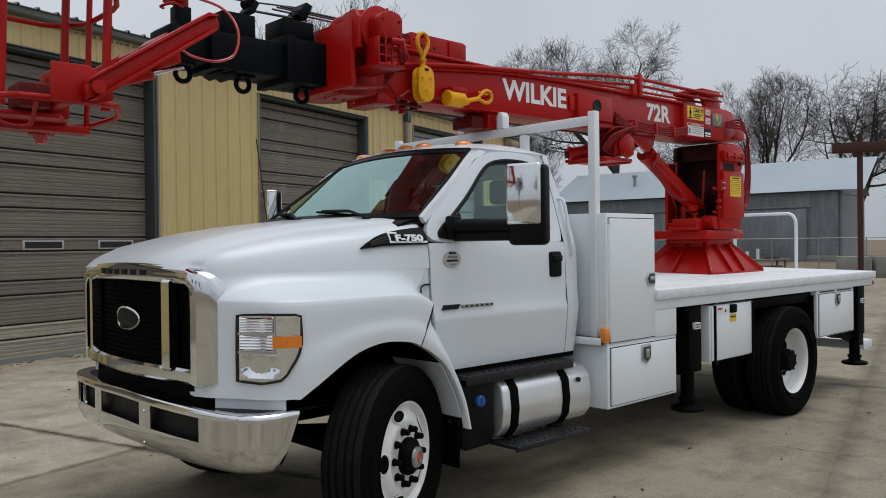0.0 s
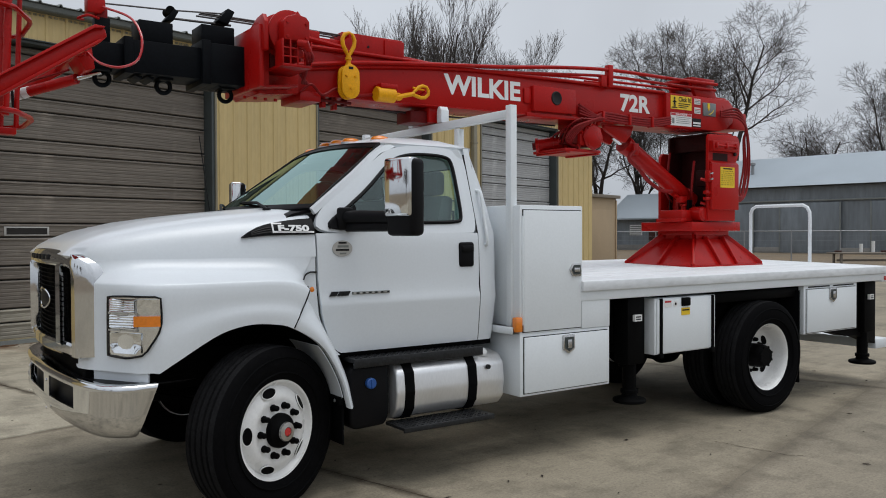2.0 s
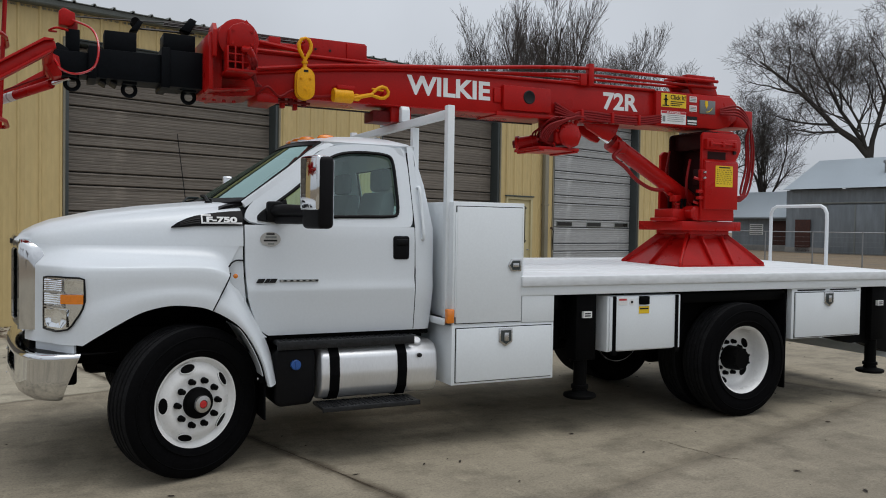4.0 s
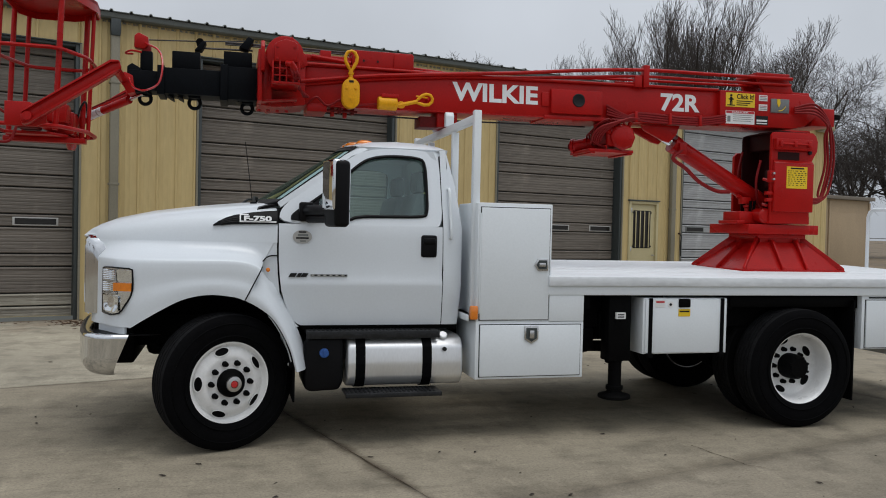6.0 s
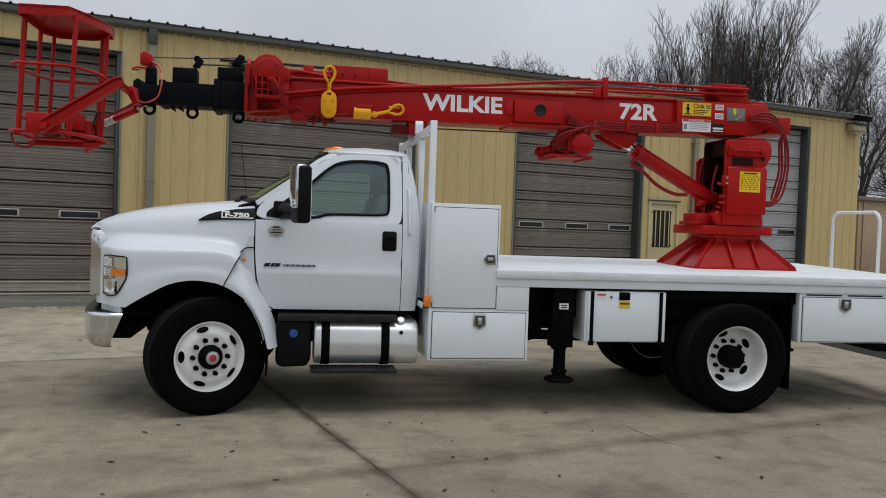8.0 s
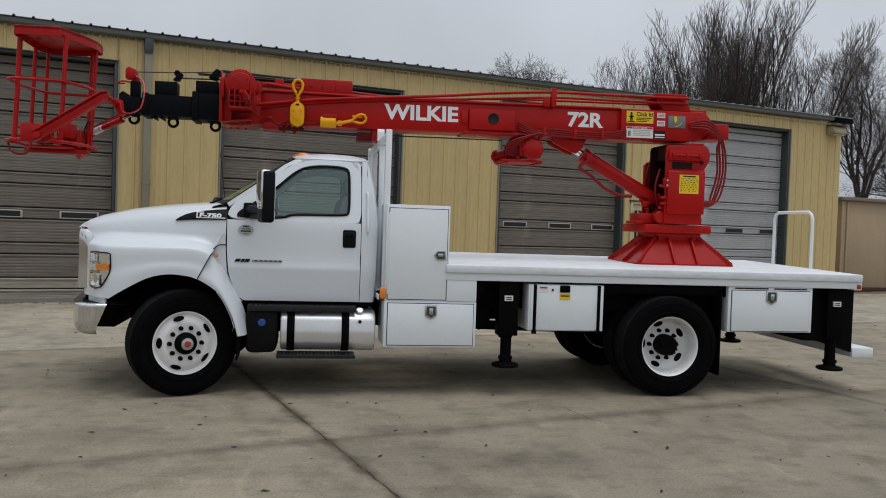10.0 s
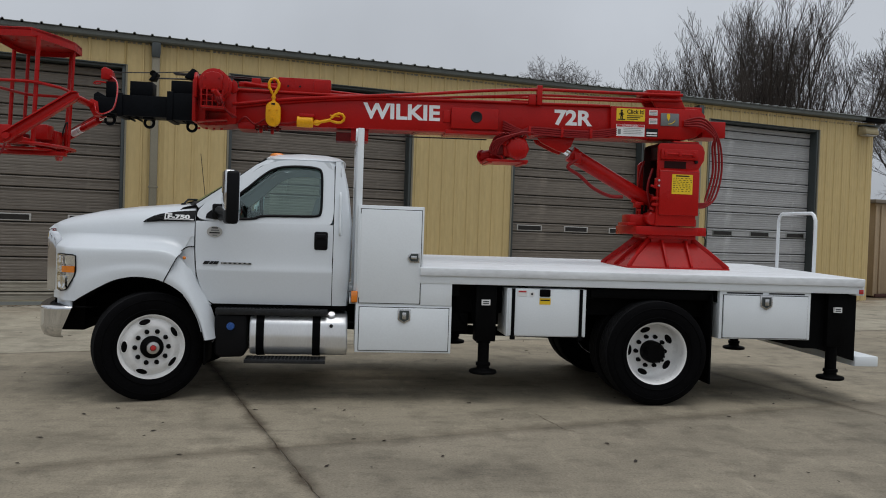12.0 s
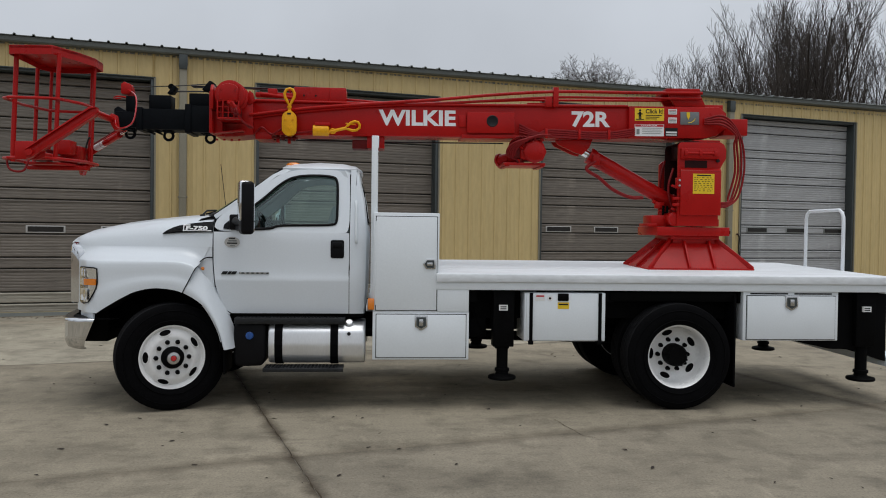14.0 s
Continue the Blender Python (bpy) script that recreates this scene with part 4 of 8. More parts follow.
PLANTED = [("bushy", 22.0, 68, 19.6, 0.4), ("upright", 24.6, 58.5, 14.6, 1.0), ("upright", 27.6, 61, 15.0, 2.0),
           ("grove", 21.9, 38.0, 12.6, 2.2), ("grove_wide", 23.4, 37.0, 14.0, 2.9), ("grove", 24.8, 34.5, 14.8, 3.0), ("grove", 26.4, 36.5, 17.4, 4.0), ("grove_wide", 28.2, 34.5, 15.8, 5.0), ("grove", 29.6, 36.6, 14.6, 1.6), ("grove_wide", 25.4, 38.6, 15.2, 0.3), ("grove", 21.2, 38.4, 10.8, 3.6), ("grove_wide", 23.0, 35.6, 12.6, 4.4),
           ("grove", 27.6, 39.0, 16.6, 0.7), ("vase", 65.1, 75.1, 25.5, 2.4), ("old", 66, 61, 17.5, 2.4), ("old", 59, 60, 13.0, 3.0),
           ("forked", 74.3, 49.1, 26.8, -0.85), ("old", 80, 42, 14.5, 1.9), ("vase", 71.5, 59.5, 18.0, 3.7),
           ("vase", 83, 35, 21.0, 0.7), ("old", 86, 27.5, 19.5, 4.2), ("old", 90, 20, 18.5, 2.2), ("old", 62, 62, 14.0, 2.9),
           ("bushy", -48, -8, 15.0, 0.5), ("old", -42, -26, 14.0, 2.0), ("bushy", -52, 12, 16.0, 4.0)]
for row in PLANTED:
    plant(*row)

# ---- the truck: x runs rearward from the front axle, the driver's side is at negative y ----
truck = thing("crane_truck", 2.5, 0, 0, "white medium-duty truck with a flatbed, chrome bumper and white wheels", "truck")


def half_width(z):
    return lerp_at([(0.90, 0.985), (0.97, 1.0), (1.24, 1.03), (1.28, 1.035), (1.33, 1.022), (1.70, 1.012), (1.755, 1.0), (2.42, 0.80)], z)


def side(x, z, out=0.0):
    return Vector((x, -half_width(z) - out, z))


def back_x(z):
    return lerp_at([(0.9, 1.85), (1.2, 1.87), (1.75, 1.88), (2.1, 1.84), (2.42, 1.77)], z)


DOOR_FRONT = [(0.94, 0.53), (0.97, 0.475), (1.05, 0.43), (1.19, 0.375), (1.42, 0.35), (1.76, 0.345)]


def make_door():
    zs = [0.94, 0.955, 0.98, 1.05, 1.14, 1.22, 1.26, 1.285, 1.31, 1.36, 1.45, 1.55, 1.65, 1.72, 1.755]
    rows = [[side(lerp_at(DOOR_FRONT, z) + (1.69 - lerp_at(DOOR_FRONT, z)) * i / 10, z) for i in range(11)] for z in zs]
    lower = sheet(rows, 0.03)
    inner = [(0.44, 1.785), (0.90, 1.785), (0.97, 1.825), (1.25, 1.83), (1.53, 1.835), (1.565, 1.865), (1.567, 2.08), (1.562, 2.29), (1.52, 2.335), (1.3, 2.345), (1.12, 2.325), (1.0, 2.265), (0.8, 2.075), (0.60, 1.925), (0.46, 1.835)]
    outer = [(0.345, 1.755), (0.90, 1.755), (0.98, 1.755), (1.25, 1.755), (1.6, 1.755), (1.69, 1.76), (1.69, 2.08), (1.685, 2.36), (1.60, 2.40), (1.3, 2.41), (1.08, 2.39), (0.94, 2.33), (0.73, 2.155), (0.53, 2.01), (0.36, 1.885)]
    for _ in range(2):
        inner, outer = [[(a[0] + (b[0] - a[0]) * g, a[1] + (b[1] - a[1]) * g) for a, b in zip(ring, ring[1:] + ring[:1]) for g in (0.25, 0.75)] for ring in (inner, outer)]
    frame_bm = sheet([[side(*p) for p in inner], [side(*p) for p in outer]], 0.035, closed=True)
    merge(lower, frame_bm)
    other = mirror_y(lower)
    for s in (-1, 1):
        b = lower if s < 0 else other
        d = part("door", b, WHITE, truck, "white cab door with a black-framed window")
        fl = (lambda q: q) if s < 0 else mirror_y
        # seal and pane
        seal = tube([side(x, z, 0.003) for x, z in inner], 0.014, 6, closed=True)
        part("window_seal", fl(seal), PLASTIC, d)
        gl = bmesh.new()
        vs = [gl.verts.new(side(x, z, -0.018)) for x, z in inner]
        cx = gl.verts.new(side(1.1, 2.02, -0.016))
        for i in range(len(vs)):
            gl.faces.new((vs[i], vs[(i + 1) % len(vs)], cx))
        g = part("window_pane", fl(gl), GLASS, d)
        g.visible_shadow = False
        part("mirror_patch", fl(sheet([[side(*p, 0.008) for p in ((0.44, 1.785), (0.68, 1.785))], [side(*p, 0.008) for p in ((0.46, 1.835), (0.66, 1.95))]], 0.012)), PLASTIC, d)
        # handle
        h = box(1.505, 1.64, -1.032, -1.0, 1.50, 1.685, 0.02)
        box(1.52, 1.625, -1.05, -1.02, 1.61, 1.66, 0.012, bm=h)
        part("handle", fl(h), PLASTIC, d)
        # grooves round the skin
        part("door_gap", fl(tube([side(1.693, z, -0.006) for z in (0.95, 1.1, 1.3, 1.75, 2.1, 2.36)], 0.007, 5)), INK, d)


def make_cab():
    # A pillars, roof, rear corners, back wall
    shield_edge = [(0.335, 1.925, 0.92), (0.50, 2.045, 0.885), (0.69, 2.185, 0.84), (0.88, 2.335, 0.785), (1.0, 2.41, 0.74)]
    door_edge = [(0.36, 1.885), (0.53, 2.01), (0.73, 2.155), (0.94, 2.33), (1.08, 2.39)]
    rows = [[Vector((x, -y, z)) for x, z, y in shield_edge],
            [Vector(((a[0] + b[0]) / 2 - 0.012, -(a[2] + half_width(b[1])) / 2 - 0.016, (a[1] + b[1]) / 2 + 0.012)) for a, b in zip(shield_edge, door_edge)],
            [side(*p) for p in door_edge]]
    both("pillar", sheet(rows, 0.03), WHITE, truck)
    # roof
    st = [(0.94, 1.0, 2.43), (0.985, 1.04, 2.465), (1.1, 1.12, 2.495), (1.35, 1.36, 2.515), (1.6, 1.6, 2.505), (1.74, 1.72, 2.475), (1.80, 1.77, 2.43)]
    ys = [-0.80, -0.775, -0.73, -0.62, -0.45, -0.22, 0.0, 0.22, 0.45, 0.62, 0.73, 0.775, 0.80]
    rows = []
    for xc, xs, zc in st:
        row = []
        for y in ys:
            f = abs(y) / 0.80
            row.append(Vector((xc + (xs - xc) * f ** 3, y, min(zc, 2.415 + (zc - 2.415) * (1 - 0.35 * f ** 2 - 0.65 * f ** 8)))))
        rows.append(row)
    part("roof", sheet(rows, 0.03), WHITE, truck)
    # rear corner panels and the back
    zs = [0.94, 1.0, 1.15, 1.28, 1.4, 1.6, 1.75, 1.9, 2.1, 2.25, 2.36, 2.41]
    rows = []
    for z in zs:
        xb, w = back_x(z), half_width(z)
        rows.append([Vector((1.697, -w, z)), Vector((1.75, -w, z)), Vector((xb - 0.05, -w + 0.004, z)), Vector((xb - 0.015, -w + 0.025, z)), Vector((xb, -w + 0.07, z)), Vector((xb, -0.62, z))])
    both("corner_panel", sheet(rows, 0.03), WHITE, truck)
    for z0, z1 in ((0.94, 1.85), (2.28, 2.42)):
        part("back_panel", sheet([[Vector((back_x(z), y, z)) for y in (-0.62, 0, 0.62)] for z in (z0, (z0 + z1) / 2, z1)], 0.03), WHITE, truck)
    rear = part("rear_window", sheet([[Vector((back_x(z) - 0.01, y, z)) for y in (-0.62, 0, 0.62)] for z in (1.85, 2.28)]), GLASS, truck, "tinted rear cab window")
    rear.visible_shadow = False
    part("rear_window_seal", tube([Vector((back_x(z) - 0.008, y, z)) for y, z in ((-0.62, 1.85), (0.62, 1.85), (0.62, 2.28), (-0.62, 2.28))], 0.014, 6, closed=True), PLASTIC, truck)
    # windscreen: grid between cowl and roof, bowed forward
    rows = []
    for v in range(9):
        f = v / 8
        row = []
        for i in range(17):
            u = -1 + 2 * i / 16
            w = 0.915 + (0.735 - 0.915) * f
            x = 0.335 + (0.99 - 0.335) * f - (0.20 - 0.13 * f) * (1 - u * u)
            z = 1.92 + (2.41 - 1.92) * f + (0.03 * (1 - u * u)) * f
            row.append(Vector((x, u * w, z)))
        rows.append(row)
    pane = part("windscreen", sheet(rows), WINDGLASS, truck, "sloping windscreen with a dark border")
    pane.visible_shadow = False
    part("border", tube([r for r in rows[0]] + [rows[k][-1] for k in range(1, 8)] + rows[-1][::-1] + [rows[k][0] for k in range(7, 0, -1)], 0.014, 5, closed=True), PLASTIC, pane)
    # black shade band along the edges of the glass
    off = Vector((-0.004, 0, 0.006))
    part("shade_band", sheet([[p + off for p in rows[0]], [p + off for p in [a.lerp(b, 0.5) for a, b in zip(rows[0], rows[1])]]]), PLASTIC, pane)
    part("shade_band", sheet([[p + off for p in [a.lerp(b, 0.55) for a, b in zip(rows[7], rows[8])]], [p + off for p in rows[8]]]), PLASTIC, pane)
    # cowl and wipers
    cow = []
    for i in range(17):
        u = -1 + 2 * i / 16
        cow.append([Vector((0.335 - 0.20 * (1 - u * u) - d, u * 0.905, 1.915 + h)) for d, h in ((-0.02, 0.0), (0.05, -0.012), (0.12, -0.03), (0.16, -0.055))])
    part("cowl", sheet(cow, 0.02), PLASTIC, truck)
    for y0, y1 in ((-0.62, -0.08), (0.02, 0.56)):
        u0, u1 = y0 / 0.9, y1 / 0.9
        a = Vector((0.29 - 0.20 * (1 - u0 * u0), y0, 1.925))
        b = Vector((0.40 - 0.20 * (1 - u1 * u1), y1, 1.965))
        wi = part("wiper", tube([a + Vector((-0.03, 0, 0)), a.lerp(b, 0.35) + Vector((-0.03, 0, 0.035)), b + Vector((-0.01, 0, 0.02))], 0.011, 6), PLASTIC, truck)
        part("blade", tube([a.lerp(b, 0.1) + Vector((-0.005, 0, 0.008)), b.lerp(a, -0.15) + Vector((0.0, 0, 0.012))], 0.008, 5), RUBBER, wi)
        part("pivot", lathe([(0, 0.02), (0.025, 0.015), (0.03, 0)], Matrix.Translation(a + Vector((-0.03, 0, -0.01))), 12), PLASTIC, wi)
    # five amber roof lamps
    for y in (-0.58, -0.2, 0.0, 0.2, 0.58):
        base_x = 1.035 + 0.05 * (abs(y) / 0.58) ** 2
        lamp = part("clearance_lamp", lathe([(0.062, 0), (0.06, 0.010), (0.05, 0.024), (0.028, 0.033), (0, 0.036)], Matrix.Translation((base_x, y, 2.478 - 0.02 * (abs(y) / 0.58) ** 2)) @ Matrix.Diagonal((1.25, 0.9, 1, 1)), 16), AMBER, truck, "amber cab roof lamp")
        part("lamp_base", lathe([(0.066, -0.03), (0.066, 0.0), (0.06, 0.004), (0, 0.004)], Matrix.Translation((base_x, y, 2.475 - 0.02 * (abs(y) / 0.58) ** 2)) @ Matrix.Diagonal((1.25, 0.9, 1, 1)), 16), WHITE, lamp)
    # interior
    part("cab_floor", box(0.40, 1.80, -0.93, 0.93, 0.93, 1.0), DASH, truck)
    dash = prism([(0.25, 1.35), (0.25, 1.86), (0.42, 1.90), (0.60, 1.87), (0.68, 1.78), (0.64, 1.40)], -0.9, 0.9, "y", 0.02)
    part("dashboard", dash, DASH, truck)
    for y0, y1 in ((-0.80, -0.26), (0.05, 0.80)):
        s = part("seat_back", prism([(1.34, 1.35), (1.50, 2.02), (1.54, 2.05), (1.62, 2.03), (1.56, 1.30)], y0, y1, "y", 0.035), SEAT, truck, "grey cloth cab seat")
        part("seat_cushion", box(1.0, 1.50, y0, y1, 1.22, 1.42, 0.04), SEAT, s)
        yc = (y0 + y1) / 2
        part("headrest", box(1.53, 1.63, yc - 0.14, yc + 0.14, 2.05, 2.24, 0.035), SEAT, s)
    part("steering_wheel", tube([Vector((0.80, -0.50, 1.80)) + Matrix.Rotation(radians(62), 3, "Y") @ Vector((0.19 * math.cos(a), 0.19 * math.sin(a), 0)) for a in [2 * math.pi * k / 24 for k in range(24)]], 0.016, 8, closed=True), PLASTIC, truck)
    part("steering_column", tube([(0.55, -0.50, 1.68), (0.80, -0.50, 1.80)], 0.035, 8), PLASTIC, truck)


HOOD_SIDE = [(-1.10, 0.745), (-1.0, 0.80), (-0.8, 0.865), (-0.4, 0.94), (0.0, 0.988), (0.34, 1.012)]
HOOD_TOP = [(-1.15, 1.635), (-1.10, 1.69), (-1.03, 1.73), (-0.92, 1.775), (-0.64, 1.84), (-0.33, 1.885), (0.0, 1.92), (0.16, 1.935), (0.34, 1.95)]


def make_hood():
    fr_y = [0.0, 0.25, 0.46, 0.50, 0.54, 0.68, 0.80, 0.90, 0.965, 0.99, 1.0, 1.004]
    fr_z = [1.006, 1.003, 0.994, 0.984, 0.962, 0.932, 0.88, 0.78, 0.59, 0.36, 0.16, 0.0]
    rows = []
    for x in (-1.15, -1.13, -1.10, -1.03, -0.92, -0.78, -0.64, -0.48, -0.33, -0.16, 0.0, 0.17, 0.335):
        w, zt = lerp_at(HOOD_SIDE, x), lerp_at(HOOD_TOP, x)
        zb = 1.60
        near = [Vector((x + 0.05 * (f > 0.9) * (x < -1.05) + 0.06 * max(0, -1.0 - x) * f, -w * f, zb + (zt - zb) * g)) for f, g in zip(fr_y, fr_z)]
        far = [Vector((p.x, -p.y, p.z)) for p in near[1:]]
        rows.append(far[::-1] + near)
    # the rear edge follows the windscreen's bow
    for p in rows[-1]:
        p.x -= 0.10 * max(0.0, 1 - (p.y / 0.93) ** 2)
    hood = part("hood", sheet(rows, 0.025), WHITE, truck, "white sloping hood with broad side flanks", 50)
    # side badge: black vent with a silver plate and bars
    for s in (-1, 1):
        fl = (lambda q: q) if s < 0 else mirror_y
        xs = [-0.16, -0.12, -0.06, 0.0, 0.08, 0.16, 0.24, 0.335]
        lo = [(-0.16, 1.722), (0.0, 1.738), (0.335, 1.748)]
        hi = [(-0.16, 1.728), (-0.12, 1.757), (-0.06, 1.788), (0.0, 1.808), (0.08, 1.824), (0.16, 1.836), (0.24, 1.845), (0.335, 1.852)]

        def flank(x, z, out):
            return Vector((x, -lerp_at(HOOD_SIDE, x) * lerp_at([(1.5, 1.004), (1.61, 1.0), (1.72, 0.993), (1.76, 0.985), (1.80, 0.966), (1.852, 0.925)], z) - out, z + out * 0.4))

        def face(g, x, out):
            return flank(x, lerp_at(lo, x) + (lerp_at(hi, x) - lerp_at(lo, x)) * g, out)
        v = part("side_vent", fl(sheet([[face(g, x, 0.012) for x in xs] for g in (0.0, 0.2, 0.4, 0.6, 0.8, 1.0)], 0.016)), PLASTIC, hood, "black side vent with a silver badge plate")
        for g in (0.22, 0.42, 0.62):
            part("vent_slat", fl(tube([face(g, x, 0.016) for x in (-0.10, -0.05, 0.0, 0.035)], 0.006, 6)), INK, v)
        part("badge_bar", fl(sheet([[flank(x, z, 0.018) for x in (0.045, 0.12, 0.20, 0.325)] for z in (1.752, 1.763)], 0.006)), LETTER, v)
        part("badge_post", fl(sheet([[flank(x, z, 0.018) for x in (0.042, 0.052)] for z in (1.752, 1.78, 1.812)], 0.006)), LETTER, v)
        part("badge_cap", fl(sheet([[flank(x, z, 0.018) for x in (0.042, 0.075, 0.11)] for z in (1.809, 1.817)], 0.006)), LETTER, v)
    words("model_number", "F-750", 0.058, facing_near(0.072, -1.011, 1.770) @ Matrix.Rotation(radians(-2), 4, "Y") @ Matrix.Rotation(radians(-24), 4, "X"), LETTER, hood, 0.006, "silver raised model number", 1.62, 0.0024)


ARCH_LIP = [(-0.735, 0.95), (-0.66, 1.0), (-0.51, 1.09), (-0.36, 1.165), (-0.19, 1.20), (-0.03, 1.19), (0.07, 1.165), (0.21, 1.09), (0.32, 0.99), (0.43, 0.79), (0.485, 0.60)]
ARCH_OUT = [(-0.745, 0.965), (-0.705, 1.10), (-0.69, 1.30), (-0.655, 1.42), (-0.55, 1.475), (-0.30, 1.49), (-0.10, 1.485), (0.04, 1.468), (0.15, 1.43), (0.235, 1.35), (0.31, 1.23), (0.38, 1.10), (0.45, 0.965), (0.52, 0.79), (0.56, 0.60)]


SHOULDER = [(1.39, 0.0), (1.43, 0.012), (1.456, 0.03), (1.464, 0.055), (1.47, 0.11), (1.485, 0.31), (1.51, 0.60), (1.54, 0.82), (1.57, 0.94), (1.60, 1.0)]


def make_corner():
    """One-piece front corner: headlight face, fender shoulder and the flank up to the hood."""
    low = [(p.x, p.y) for p in resample([(x, y, 0) for x, y in FRONT_PLAN], 26)]
    low += [(-0.58 + 0.035 * i, -1.199) for i in range(20)]
    lip = curve_flat(ARCH_LIP)
    rows = []
    for i, (x, y) in enumerate(low):
        xu = -1.10 + 0.48 * i / 25 if i < 26 else x
        zb = 0.955 if x < -0.735 else lerp_at(lip, x)
        arch = x > -0.735
        slant = 0.5 * max(0.0, min(1.0, (x + 0.35) / 0.4))

        def drop(q):
            return 0.12 * max(0.0, min(1.0, (x + slant * (q - zb) + 0.2) / 0.51)) ** 4
        top = 1.39 - drop(1.39)
        row = [Vector((x, y + 0.05, zb + 0.003))]
        column = [(zb + (top - zb) * g, 0.0, g) for g in (0.0, 0.06, 0.2, 0.36, 0.48, 0.58, 0.68, 0.84)]
        column += [(q - drop(q), f, 1.0) for q, f in SHOULDER] + [(1.602, 1.0, 1.0)]
        for z, f, g in column:
            dx = slant * (z - zb)
            flare = lerp_at([(0.0, 0.010), (0.2, 0.013), (0.36, 0.013), (0.48, 0.009), (0.58, 0.003), (0.68, 0.0)], g) if arch else 0.0
            row.append(Vector((x + (xu - x) * f + dx, y + (-lerp_at(HOOD_SIDE, xu + dx) * 1.004 - y) * f - flare, z)))
        rows.append(row)
    both("fender", sheet(rows, 0.018), WHITE, truck, "white front fender in one sweep with the hood flank", 34)
    edge = rows[-1][1:-5]
    edge = [edge[0], edge[len(edge) // 3], edge[2 * len(edge) // 3], edge[-1]]
    both("flare_gap", tube(curve_points([p + Vector((0.006, 0.003, 0)) for p in edge], 6), 0.005, 5), INK, truck)


ARCH_BACK = [(0.93, 0.375), (1.0, 0.34), (1.09, 0.24), (1.165, 0.11), (1.2, 0.07), (1.3, 0.05)]


def make_fenders():
    n = 45
    lip = resample([(x, 0, z) for x, z in curve_flat(ARCH_LIP)], n)
    out = resample([(x, 0, z) for x, z in curve_flat(ARCH_OUT)], n)
    rows = []
    for i, (a, b) in enumerate(zip(lip, out)):
        f = i / (n - 1)
        yw = 1.195
        # how far the flare's upper edge tucks in to the hood or door
        tuck = lerp_at([(0.0, 1.18), (0.18, 1.15), (0.3, 1.03), (0.5, 1.05), (0.68, 1.05), (0.8, 1.06), (1.0, 1.10)], f)
        row = [Vector((a.x, -yw + 0.05, a.z + 0.002)), Vector((a.x, -yw, a.z))]
        for g, y in ((0.12, yw + 0.008), (0.30, yw + 0.004), (0.5, yw - 0.02 - 0.04 * (yw - tuck)), (0.7, yw - 0.03 - 0.18 * (yw - tuck)), (0.86, yw - 0.03 - 0.45 * (yw - tuck)), (1.0, tuck)):
            p = a.lerp(b, g)
            row.append(Vector((p.x, -y, p.z)))
        # shelf in to the hood
        if f < 0.66:
            row.append(Vector((b.x * 0.985, -lerp_at(HOOD_SIDE, b.x) - 0.012, max(b.z + 0.012, 1.0))))
        else:
            row.append(Vector((b.x + 0.03, -0.99, b.z + 0.01)))
        rows.append(row)
    k = next(i for i, p in enumerate(lip) if p.x > 0.085)
    make_corner()
    rest = [list(r) for r in rows[k - 1:]]
    both("rear_flare", sheet(rest, 0.02), WHITE, truck, "white flare behind the front wheel", 50)
    both("flare_gap", tube(curve_points([(0.338, -1.016, 1.497), (0.29, -1.018, 1.497), (0.252, -1.03, 1.482), (0.225, -1.06, 1.455)], 5), 0.006, 5), INK, truck)
    # flank between hood, flare and door
    zs = (0.93, 1.0, 1.08, 1.2, 1.35, 1.5, 1.56, 1.61)
    fl = sheet([[Vector((x, -lerp_at(HOOD_SIDE, x) * 1.002 + 0.004, z)) for x in [lerp_at(ARCH_BACK, z) + (lerp_at(DOOR_FRONT, z) - 0.015 - lerp_at(ARCH_BACK, z)) * k / 4 for k in range(5)]] for z in zs], 0.02)
    both("cowl_side", fl, WHITE, truck)
    both("wheel_liner", sheet([[Vector((p.x, y, p.z + 0.012)) for p in lip] for y in (-1.15, -0.62)], 0.01), FRAMEBLACK, truck)
    both("splash_wall", box(0.40, 0.42, -0.97, -0.5, 0.62, 1.2), WHITE, truck)
    both("mud_flap", box(0.468, 0.484, -1.12, -0.70, 0.345, 0.64, 0.004), RUBBER, truck, "black rubber mud flap")
    both("splash_panel", sheet([[Vector((p.x - 0.014, y, p.z + 0.004)) for p in lip if p.x > 0.27 and p.z > 0.66] for y in (-1.165, -0.72)], 0.006), WHITE, truck, "white inner panel behind the front wheel")
    both("splash_rail", box(0.435, 0.465, -1.15, -0.70, 0.62, 0.665, 0.004), FRAMEBLACK, truck)
    for y in (-1.08, -0.98, -0.88):
        both("rail_bolt", lathe([(0.012, 0), (0.011, 0.006), (0, 0.008)], Matrix.Translation((0.435, y, 0.642)) @ Matrix.Rotation(radians(-90), 4, "Y"), 8), STEEL, truck)
    marker = lathe([(0.017, 0), (0.017, 0.005), (0.010, 0.009), (0, 0.010)], facing_near(0.262, -1.102, 1.39), 14)
    both("side_marker", marker, AMBER, truck)


def curve_flat(pts):
    return [(p.x, p.z) for p in curve_points([(x, 0, z) for x, z in pts], 5)]


FRONT_PLAN = [(-1.075, -0.70), (-1.04, -0.80), (-0.955, -0.93), (-0.90, -1.03), (-0.845, -1.115), (-0.78, -1.16), (-0.70, -1.185), (-0.62, -1.197)]


